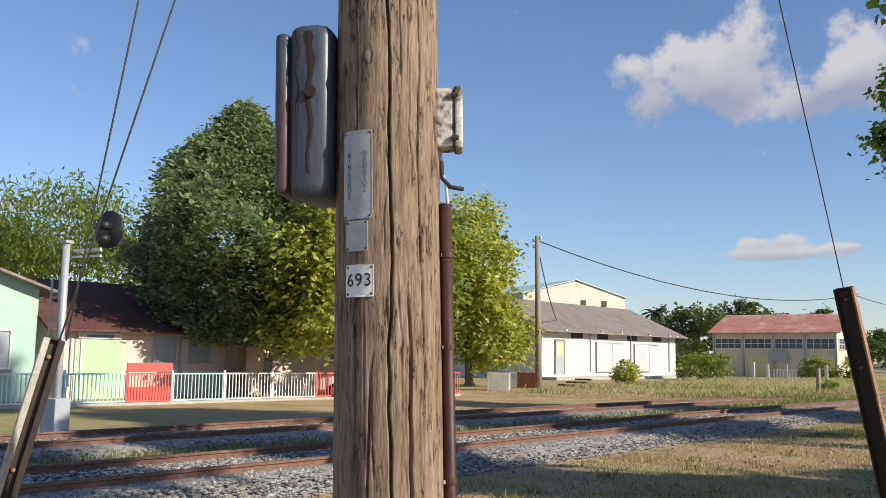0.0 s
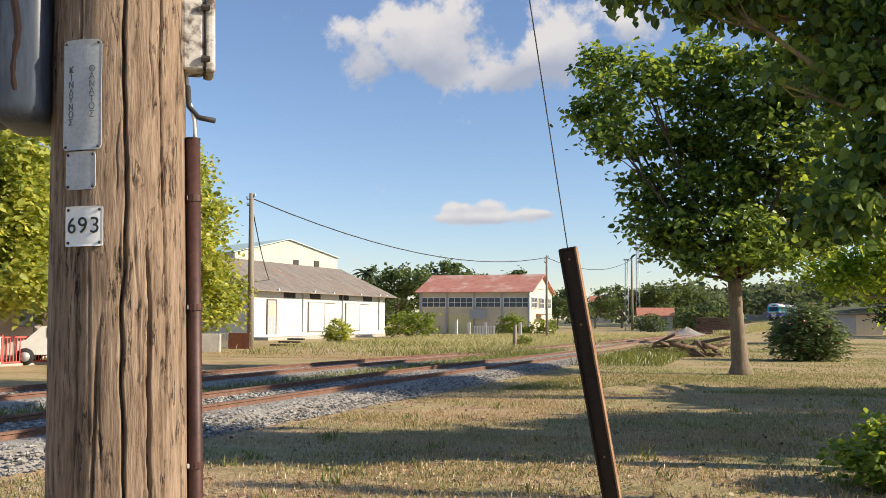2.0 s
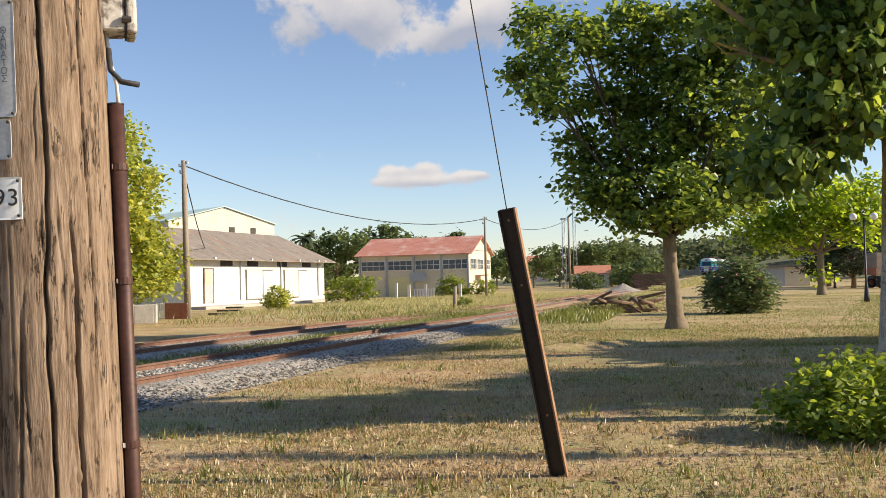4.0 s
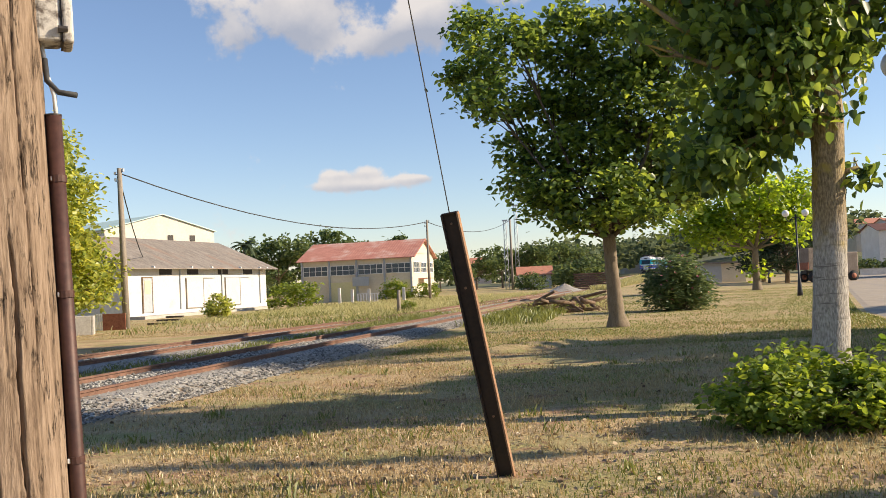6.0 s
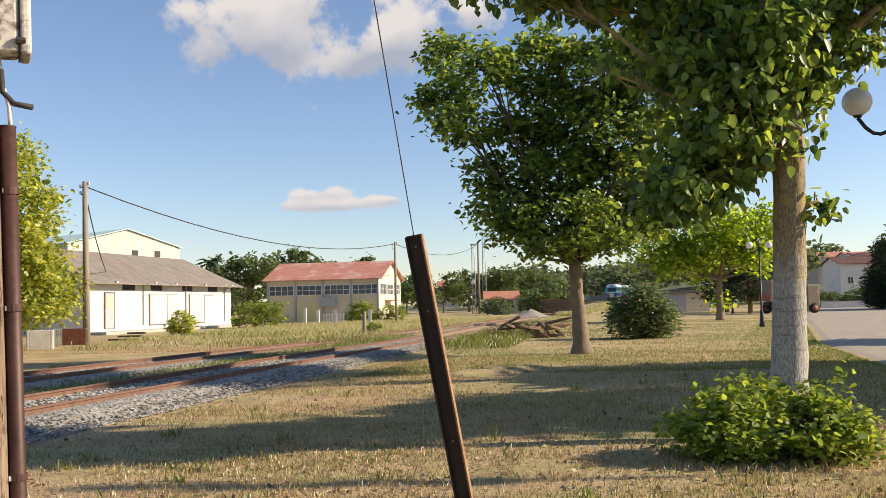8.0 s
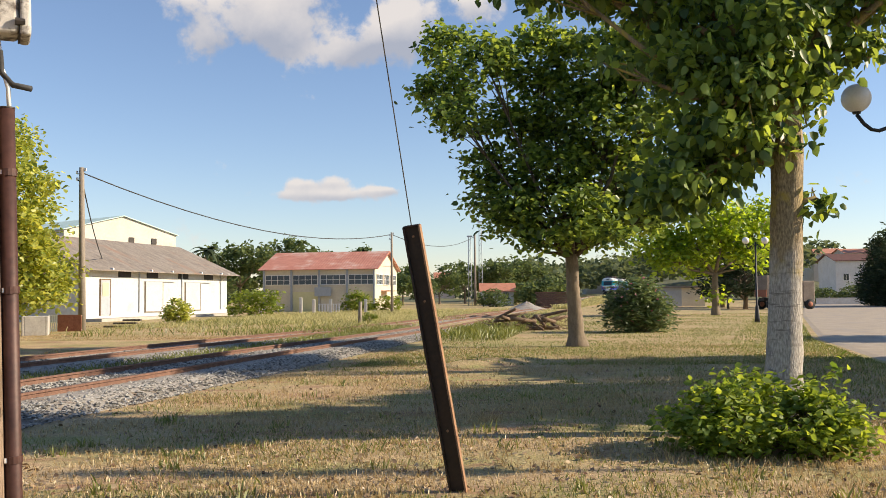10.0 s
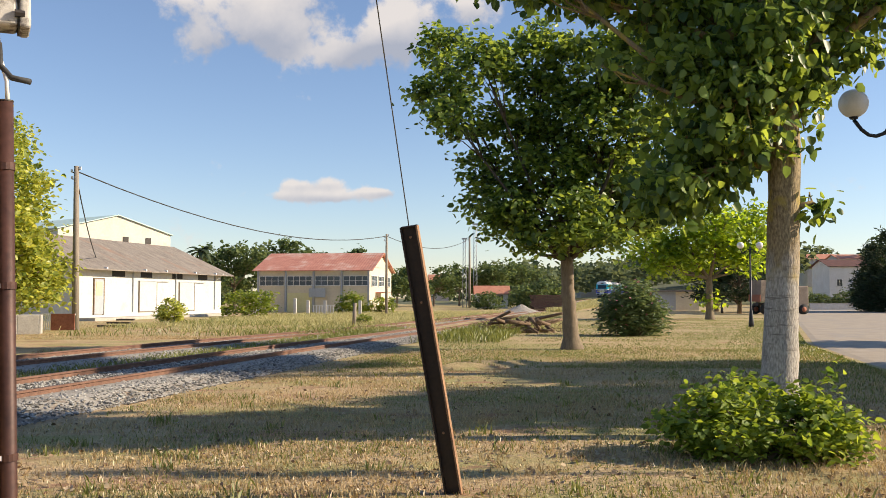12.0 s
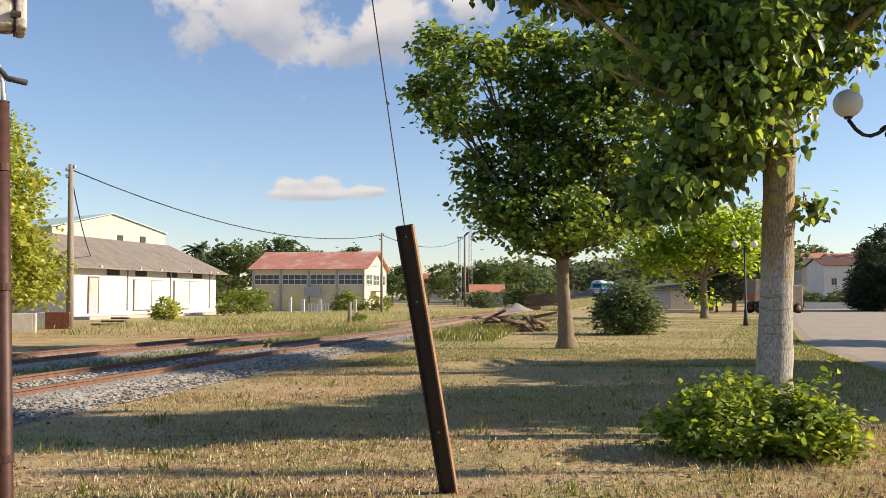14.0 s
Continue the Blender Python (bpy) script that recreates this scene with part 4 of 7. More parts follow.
    for z in (1.25, 1.72, 2.05):
        bm = bmesh.new()
        bmesh.ops.create_cone(bm, cap_ends=True, segments=14, radius1=0.0255, radius2=0.0255, depth=0.02)
        k = part("clip", bm, M["pipe"], pipe)
        k.matrix_local = Matrix.Translation((0.224 - 0.006 * z, -0.03, z))
        bm = bmesh.new()
        add_box(bm, 0.208, -0.045, z, 0.03, 0.008, 0.014, 0.002)
        part("strap", bm, M["porcelain"], pipe)
    bm = bmesh.new()
    bmesh.ops.create_cone(bm, cap_ends=True, segments=16, radius1=0.0235, radius2=0.0235, depth=0.004)
    k = part("rim", bm, M["dark"], pipe)
    k.matrix_local = Matrix.Translation((0.210, -0.03, 2.233))


fittings()


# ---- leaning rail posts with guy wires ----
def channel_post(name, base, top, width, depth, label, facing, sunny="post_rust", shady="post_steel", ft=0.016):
    """A leaning steel channel: web and two flanges, sunny and shady sides coloured apart."""
    b, t = Vector(base), Vector(top)
    z = (t - b).normalized()
    x = Vector(facing)
    x = (x - z * x.dot(z)).normalized()
    y = z.cross(x)
    m = Matrix(((x.x, y.x, z.x, b.x), (x.y, y.y, z.y, b.y), (x.z, y.z, z.z, b.z), (0, 0, 0, 1)))
    ob = thing(name, m, label, "steel post", "leaning guy posts")
    ln = (t - b).length
    boxes("web", [(0, 0, ln / 2, width - 0.012, 0.012, ln + 0.3)], M["post_steel"], ob, bevel=0.002)
    # sunlit edge put into the colour: by default rusty and brighter sunward
    boxes("flange", [(width / 2, 0, ln / 2, ft, depth, ln + 0.3)], M[sunny], ob, "sun-side flange in its own tone", bevel=0.003)
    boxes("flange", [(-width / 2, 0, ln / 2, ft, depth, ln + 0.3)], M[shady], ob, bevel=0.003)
    bm = bmesh.new()
    add_box(bm, 0, 0, ln + 0.15, width, depth * 0.9, 0.012, 0.003)
    part("cap", bm, M["post_steel"], ob)
    for zz in (ln + 0.06, ln - 0.5, 0.55):
        bm = bmesh.new()
        bmesh.ops.create_cone(bm, cap_ends=True, segments=6, radius1=0.011, radius2=0.011, depth=0.02)
        k = part("bolt", bm, M["post_rust"], ob)
        k.matrix_local = pose(0, -0.012, zz, 90, 0, 0)
    return ob


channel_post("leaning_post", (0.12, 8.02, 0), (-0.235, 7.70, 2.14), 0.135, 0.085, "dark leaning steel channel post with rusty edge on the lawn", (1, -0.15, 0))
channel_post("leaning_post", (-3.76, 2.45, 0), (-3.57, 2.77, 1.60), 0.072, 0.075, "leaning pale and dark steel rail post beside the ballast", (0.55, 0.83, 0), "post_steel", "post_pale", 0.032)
for name, a, b, lab in (("guy_wire", (-0.26, 7.68, 2.28), (POLE.x + .2, POLE.y + .05, 9.3), "thin steel guy wire from leaning post to pole"),
                        ("guy_wire", (-3.50, 2.83, 1.74), (POLE.x - .25, POLE.y - .1, 8.1), "thin steel guy wire from leaning post to pole"),
                        ("guy_wire", (-3.53, 2.80, 1.70), (POLE.x - .1, POLE.y, 5.95), "thin steel guy wire from leaning post to pole")):
    w = tubes(name, [([a, b], 0.0048)], M["wire"], seg=6)
    tagged(w, lab, "wire", "guy wires")


# ---- trees and shrubs near the path ----
def limed_trunk():
    """Bark with lichen above, old limewash below an uneven line."""
    m, n, l, b = nodes_of("half_limewashed_bark")
    tc = n.new("ShaderNodeTexCoord")

    def nz(scale, st, detail=8):
        mp = n.new("ShaderNodeMapping")
        mp.inputs["Scale"].default_value = st
        l.new(tc.outputs["Object"], mp.inputs[0])
        k = n.new("ShaderNodeTexNoise")
        k.inputs["Scale"].default_value, k.inputs["Detail"].default_value = scale, detail
        l.new(mp.outputs[0], k.inputs["Vector"])
        return k.outputs["Fac"]

    def ramp(fac, lo, hi, ca, cb):
        r = n.new("ShaderNodeMapRange")
        r.inputs["From Min"].default_value, r.inputs["From Max"].default_value = lo, hi
        l.new(fac, r.inputs["Value"])
        x = n.new("ShaderNodeMix")
        x.data_type = "RGBA"
        l.new(r.outputs[0], x.inputs["Factor"])
        for s, v in (("A", ca), ("B", cb)):
            if isinstance(v, tuple):
                x.inputs[s].default_value = (*v, 1)
            else:
                l.new(v, x.inputs[s])
        return x.outputs["Result"]

    fine = nz(34, (1.6, 1.6, 0.5), 10)
    bark = ramp(fine, 0.35, 0.68, (0.15, 0.11, 0.06), (0.38, 0.29, 0.165))
    bark = ramp(nz(3, (1, 1, 1)), 0.52, 0.60, bark, (0.36, 0.27, 0.06))
    lime = ramp(fine, 0.33, 0.66, (0.21, 0.19, 0.165), (0.45, 0.415, 0.37))
    lime = ramp(nz(9, (.35, .35, 2.6)), 0.60, 0.70, lime, (0.17, 0.15, 0.13))
    sep = n.new("ShaderNodeSeparateXYZ")
    l.new(tc.outputs["Object"], sep.inputs[0])
    h = n.new("ShaderNodeMath")
    h.operation = "MULTIPLY_ADD"
    l.new(nz(5, (1, 1, 0.6)), h.inputs[0])
    h.inputs[1].default_value = 0.9
    l.new(sep.outputs[2], h.inputs[2])
    c = ramp(h.outputs[0], 2.35, 2.75, lime, bark)
    l.new(c, b.inputs["Base Color"])
    b.inputs["Roughness"].default_value = 0.9
    bp = n.new("ShaderNodeBump")
    bp.inputs["Strength"].default_value, bp.inputs["Distance"].default_value = 1.0, 0.014
    l.new(fine, bp.inputs["Height"])
    l.new(bp.outputs[0], b.inputs["Normal"])
    return m


def blobs_at(rows, seed, dy):
    """Crown masses from (x, z, half width, half height), set at uneven depths."""
    r = random.Random(seed)
    return [(x, r.uniform(-dy, dy), z, rx, rx * 0.95, rz) for x, z, rx, rz in rows]


tree("catalpa_tree", (4.22, 29.8, 0), blobs_at([(-4.2, 10.1, .85, .8), (-4.0, 8.6, 1.0, 0.9), (-3.0, 9.3, .9, .8), (-3.9, 7.4, .8, .6), (-3.0, 6.0, .8, .6), (-2.2, 7.4, 1.0, .9), (-2.3, 5.0, 1.2, .8),
     (-2.2, 4.1, .9, .45), (-1.2, 9.6, 1.3, 1.1), (-.6, 7.9, 1.5, 1.2), (-.5, 6.0, 1.6, 1.1), (-.6, 4.5, 1.5, .8), (.9, 9.2, 1.6, 1.2), (1.2, 7.2, 1.6, 1.2), (1.2, 5.5, 1.5, 1.0), (1.3, 4.2, 1.4, .6), (2.6, 5.6, 1.2, 1.0),
     (2.6, 4.4, .9, .5), (2.6, 8.0, 1.3, 1.2), (2.3, 9.7, 1.2, .9), (-.9, 3.6, 1.0, .4), (.9, 3.65, .9, .4), (-1.9, 3.7, .7, .35)], 2, 1.3),
     25000, 0.22, M["catalpa"], M["bark_shaded"], [("trunk", M["bark"], 0, 1)], 3.0, "young catalpa tree with broad green leaves on the lawn", clump=0.27, per=34, seed=2, trunk_r=0.26, lean=(-0.1, 0), pods=90)
tree("catalpa_tree", (4.02, 11.1, 0),
     # drooping lower lobe and the mass beside the trunk
     [(-1.2, -.2, 3.0, .45, .5, .34), (-1.45, .1, 2.95, .25, .4, .20), (-.9, .2, 3.15, .40, .6, .40), (-.5, .35, 3.3, .38, .5, .30), (-.2, .5, 3.6, .30, .4, .36), (-1.0, .1, 3.65, .42, .6, .40), (-.75, -.5, 3.9, .60, .5, .50), (-.45, .3, 3.75, .50, .6, .50),
      (-1.0, -.1, 4.40, .42, .6, .36), (-.55, -.4, 4.55, .75, .6, .50), (-.1, -.7, 4.75, .50, .4, .40), (-.75, .5, 4.6, .60, .7, .45), (-.15, .6, 4.3, .45, .5, .50),
      # bough reaching out to the side with hanging leaves
      (-2.1, -.3, 4.45, .22, .2, .08),
      # roof of the crown
      (-2.6, .4, 5.75, .60, .7, .20), (-1.7, .6, 5.68, .80, .8, .22), (-.8, .4, 5.35, .80, .9, .36), (.2, .3, 5.20, .80, .9, .42), (1.0, -.1, 5.25, .70, .7, .30), (1.7, .2, 5.75, .70, .7, .24),
      # sunny sprays beside the trunk and a shoot low on it
      (.62, -.1, 4.35, .24, .24, .26), (.95, .0, 4.62, .30, .24, .22), (1.2, -.1, 4.55, .24, .2, .18), (.45, -.2, 4.2, .2, .2, .26), (.42, -.15, 3.95, .16, .16, .24), (.05, -.32, 3.45, .12, .12, .26), (.50, .0, 2.85, .10, .10, .16),
      # upper crown
      (0, 1.0, 6.6, 2.0, 1.6, .9), (-1.9, 1.0, 6.5, 1.4, 1.3, .8), (-3.0, .8, 6.4, 1.0, .9, .6), (.2, 1.2, 7.9, 1.8, 1.6, 1.1), (-1.8, 1.0, 7.6, 1.3, 1.2, .9), (-.5, 2.4, 7.0, 1.6, 1.4, .9),
      (1.9, .3, 6.4, 1.3, 1.2, .7), (3.0, .5, 6.9, 1.2, 1.2, .8), (2.2, .9, 7.8, 1.4, 1.3, .8), (2.4, .1, 6.3, 1.0, 1.0, .4)],
     42000, 0.145, M["catalpa"], M["bark_lichen"], [("trunk", limed_trunk(), 0, 1)], 4.3,
     "catalpa tree with limewashed trunk and drooping dark crown", clump=0.15, per=36, seed=7, trunk_r=0.225, lean=(0.22, 0), droop=1.3)
tree("catalpa_tree", (20.5, 70, 0), blobs_at([(-1.6, 5.4, 2.2, 1.6), (1.6, 6.0, 2.2, 2.0), (0.2, 7.0, 2.4, 1.6), (4.2, 7.2, 1.8, 1.6), (-3.4, 4.3, 1.6, 1.0), (3.0, 4.7, 1.6, 1.0), (-0.5, 3.7, 1.3, .7), (-4.8, 5.2, 1.7, 1.3), (-2.8, 6.8, 2.0, 1.5), (0, 1.3, .5, .8)], 8, 1.5), 7200, 0.38,
     M["lush"], M["bark"], [("trunk", M["bark"], 0, 1)], 3.2, "sunlit catalpa tree with ivy-covered stem", clump=0.5, seed=9, trunk_r=0.3, pods=60)
# unseen trees added in the sun's direction to cast shade over lawn, tracks and road
def unseen_shade_tree(x, y, crown, fork, leaves, seed, label):
    """Crown masses as (offset across, height, half width, half height)."""
    rnd = random.Random(seed)
    tree("unseen_shade_tree", (x, y, 0), [(rnd.uniform(-.6, .6), o, z, w * .8, w, h) for o, z, w, h in crown], leaves, 0.42, M["catalpa"], M["bark"], [("trunk", M["bark"], 0, 1)], fork, label,
         clump=0.4, seed=seed)


unseen_shade_tree(20.5, 4.9, [(0, 6.2, 1.5, 2.0), (-.5, 7.8, 1.2, 1.7), (.6, 8.5, 1.2, 1.6), (0, 10.6, 1.1, 1.7)], 4.5, 4600, 120, "unseen slim tree added to shade the lawn")
unseen_shade_tree(20.5, 15.0, [(-.5, 5.6, 2.5, 1.8), (.8, 6.8, 2.6, 2.0), (-.6, 8.6, 2.2, 1.9), (.6, 9.2, 2.2, 1.3), (-2.2, 10.9, 1.1, 1.2), (-2.6, 12.4, .6, 1.0), (-1.3, 5.2, 1.6, 1.4)], 3.8, 12000, 121, "unseen broad tree added to shade the lawn")
unseen_shade_tree(20.5, 20.9, [(-.4, 5.4, 2.8, 1.8), (.8, 6.6, 2.6, 1.8), (-.7, 7.6, 2.6, 1.7), (.7, 8.4, 2.1, 1.2)], 3.4, 9500, 122, "unseen broad low tree added to shade the lawn")
unseen_shade_tree(26.5, 20.4, [(2.4, 14.9, 1.6, .9), (.4, 16.9, 2.4, 1.5), (.0, 18.8, 2.8, 1.6), (-1.6, 20.6, 3.0, 1.5), (-1.5, 22.6, 2.6, 1.3), (-3.6, 26.4, 3.2, 1.7)], 12.5, 12000, 123, "unseen tall tree added to shade the railway tracks")
unseen_shade_tree(26.5, 6.0, [(0, 19.0, 2.6, .6), (.8, 19.8, 2.8, .7), (-1.2, 20.6, 2.6, .8), (.5, 21.6, 2.0, .8)], 17.0, 7000, 124, "unseen tall tree added to shade the railway tracks")
unseen_shade_tree(26.5, 32.0, [(0, 3.6, 2.6, 1.4), (.6, 5.4, 2.6, 1.3), (-1.0, 4.6, 2.2, 1.3)], 1.9, 5000, 125, "unseen low tree added to shade the road")


def shrub(name, base, blobs, n, size, leafmat, label, category="bush", seed=3, shape=LEAF, clump=0.16, flowers=0, stems=14):
    rng = np.random.default_rng(seed)
    ob = thing(name, Matrix.Translation(base), label, category)
    lp, hubs = crown_points(blobs, n, rng, clump, 18)
    lp[:, 2] = np.abs(lp[:, 2])
    rnd = random.Random(seed)
    lines = []
    for h in np.concatenate(hubs)[::max(1, sum(map(len, hubs)) // (stems * 2))]:
        h = Vector(h)
        b = Vector((h.x * .25 + rnd.uniform(-.1, .1), h.y * .25, -0.02))
        lines.append(([b, b.lerp(h, .5) + Vector((0, 0, .12 * h.length)), h], [.018, .012, .005]))
    tagged(tubes("stem_bundle", lines, M["bark"], ob, seg=5), kind="stuff")
    leaf_mesh("foliage", lp, size, leafmat, ob, rng=rng, shape=shape, droop=0.3)
    if flowers:
        k = rng.integers(0, len(lp), flowers)
        tagged(leaf_mesh("flowers", lp[k] + rng.normal(0, .06, (flowers, 3)) + np.array([0, -.1, .12]), 0.16, M["flower"], ob, "pink flower clusters", rng=rng), kind="stuff")
    return ob


shrub("basal_shrub", (3.36, 9.75, 0), [(-0.62, 0.1, 0.36, 0.30, 0.42, 0.32), (-0.30, -0.15, 0.34, 0.36, 0.45, 0.30), (-.34, .1, .60, .26, .3, .20), (0.34, -0.2, 0.30, 0.42, 0.5, 0.28), (0.66, -0.05, 0.36, 0.34, 0.45, 0.32),
      (0.78, 0.1, 0.32, 0.22, 0.35, 0.26), (0.52, .1, .58, .22, .25, .16), (0.84, 0.1, 0.80, 0.08, 0.1, 0.14), (-0.84, .1, .34, .14, .2, .2), (.05, .55, .55, .35, .3, .25), (.85, -.2, .14, .18, .25, .12)],
      4300, 0.094, M["mulberry"], "lush bright green leafy shoots round the tree's foot", seed=4, clump=0.10)
shrub("oleander_bush", (8.45, 40.6, 0), [(0, 0, 1.15, 1.25, 1.2, 1.1), (-0.6, 0, 0.8, 1.0, 1.0, 0.8), (0.7, 0, 0.8, 0.9, 1.0, 0.75), (0.1, 0, 1.8, 0.8, 0.8, 0.6)], 7000, 0.26, M["oleander"],
      "round dark oleander bush with pink flowers", seed=6, shape=SPRAY, clump=0.2, flowers=60)


# ---- grass ----
def blades(name, spots, h, material, label, seed, wide=0.012):
    """Grass blades as narrow bent triangles, one sheet of stuff."""
    rng = np.random.default_rng(seed)
    c = np.asarray(spots, float)
    n = len(c)
    a = rng.uniform(0, 6.283, n)
    hh = h * rng.uniform(0.35, 1.2, n)
    lean = rng.uniform(0.15, 0.9, n) * hh
    w = wide * rng.uniform(0.6, 1.3, n)
    dx, dy = np.cos(a), np.sin(a)
    v = np.empty((n, 4, 3))
    for k, (s, up) in enumerate(((-1, 0), (1, 0))):
        v[:, k] = c + np.stack([-dy * w * s, dx * w * s, np.zeros(n) - 0.01], 1)
    v[:, 2] = c + np.stack([dx * lean * .45 - dy * w * .7, dy * lean * .45 + dx * w * .7, hh * .62], 1)
    v[:, 3] = c + np.stack([dx * lean, dy * lean, hh], 1)
    f = (np.arange(n)[:, None, None] * 4 + np.array([[0, 1, 2], [0, 2, 3]])[None]).reshape(-1, 3)
    return tagged(mesh_ob(name, v.reshape(-1, 3).tolist(), f.tolist(), material), label, "grass", kind="stuff")


def lawn_spots(n, x0, x1, y0, y1, seed, keep):
    rng = np.random.default_rng(seed)
    out = []
    while len(out) < n:
        y = y0 + (y1 - y0) * rng.uniform() ** 1.6
        x = rng.uniform(x0, x1) * (0.35 + 0.65 * y / y1)
        if keep(x, y, rng.uniform()):
            out.append((x, y, ground_z(x, y)))
    return out


def off_track(x, y):
    return min(abs(x - track_at(TRACK1, y)), abs(x - track_at(TRACK2, y))) > 2.2


def patch(x, y, s, k):
    return noise.noise(Vector((x * s * 0.6, y * s, k))) + 0.5 * noise.noise(Vector((x * s * 2, y * s * 2.4, k)))


M["dry_tall"] = leaf_mat("tall_dry_grass", (0.30, 0.29, 0.12), (0.54, 0.48, 0.24), 0.35, 0.5, 1.3, 0.8)
blades("dry_grass", lawn_spots(90000, -13, 13, 4.5, 30, 1, lambda x, y, r: off_track(x, y) and x < road_x(y) - .1 and patch(x, y, .5, 1) + .5 > r), 0.058, M["dry"], "short dry straw-coloured grass", 1, 0.006)
blades("green_grass", lawn_spots(40000, -13, 13, 4.5, 30, 2, lambda x, y, r: off_track(x, y) and x < 9.5 and patch(x, y, .5, 5) + .25 > r), 0.045, M["green"], "short green grass tufts in the lawn", 2, 0.006)
blades("mid_lawn_grass", lawn_spots(46000, -8, 28, 22, 75, 12, lambda x, y, r: x > track_at(TRACK1, y) + 3 and x < road_x(y) - .15 and patch(x, y, .25, 21) + .5 > r), 0.055, M["green"], "short green and yellow grass further out", 12, 0.011)
blades("tall_dry_grass", lawn_spots(34000, -30, 12, 44, 104, 3, lambda x, y, r: min(abs(x - track_at(TRACK1, y)), abs(x - track_at(TRACK2, y))) > 1.5 and x > -19 + .12 * (y - 50) and x < track_at(TRACK1, y) + 7 and patch(x, y, .2, 3) + min(1, (y - 44) / 22) * .75 > r),
       0.27, M["dry_tall"], "tall dry yellow grass beyond the tracks", 3, 0.010)
blades("yard_grass", lawn_spots(16000, -26, -10, 37, 62, 14, lambda x, y, r: x < track_at(TRACK2, y) - 1.6 and patch(x, y, .3, 31) + .5 > r), 0.06, M["dry"], "short dry grass in the yard before the shed", 14, 0.010)
blades("tall_green_grass", lawn_spots(4500, -30, 12, 40, 90, 4, lambda x, y, r: abs(x - track_at(TRACK1, y)) > 1.4 and x > -17 and x < track_at(TRACK1, y) + 6 and patch(x, y, .15, 8) + .1 > r), 0.32, M["green"], "green weeds along the tracks", 4, 0.014)
blades("verge_grass", [(road_x(y) - .1 - o * o, y, ground_z(road_x(y) - o * o, y)) for y, o in np.random.default_rng(18).uniform((12, 0), (66, 1.7), (16000, 2))], 0.075, M["green"], "green grass along the road edge", 19, 0.011)
blades("track_weeds", [(track_at(TRACK1, y) - 2.1 + o, y, 0.08) for y, o in np.random.default_rng(8).uniform((8, -.9), (48, .7), (9000, 2))], 0.14, M["green"], "green weeds between the two tracks", 5, 0.01)
blades("rail_side_grass", [(track_at(TRACK1, y) + 1.9 + o, y, 0.02) for y, o in np.random.default_rng(9).uniform((34, 0), (60, 3.2), (5000, 2))], 0.32, M["green"], "tall green grass beside the track", 6, 0.014)

blades("embankment_grass", [(track_at(TRACK1, y) + 1.25 + o * 2.6, y, max(0, (rail_z(y) - .25) * (1 - o))) for y, o in np.random.default_rng(19).uniform((104, 0), (215, 1), (15000, 2))], 0.55, M["dry_tall"], "tall grass on the far railway bank", 21, 0.035)

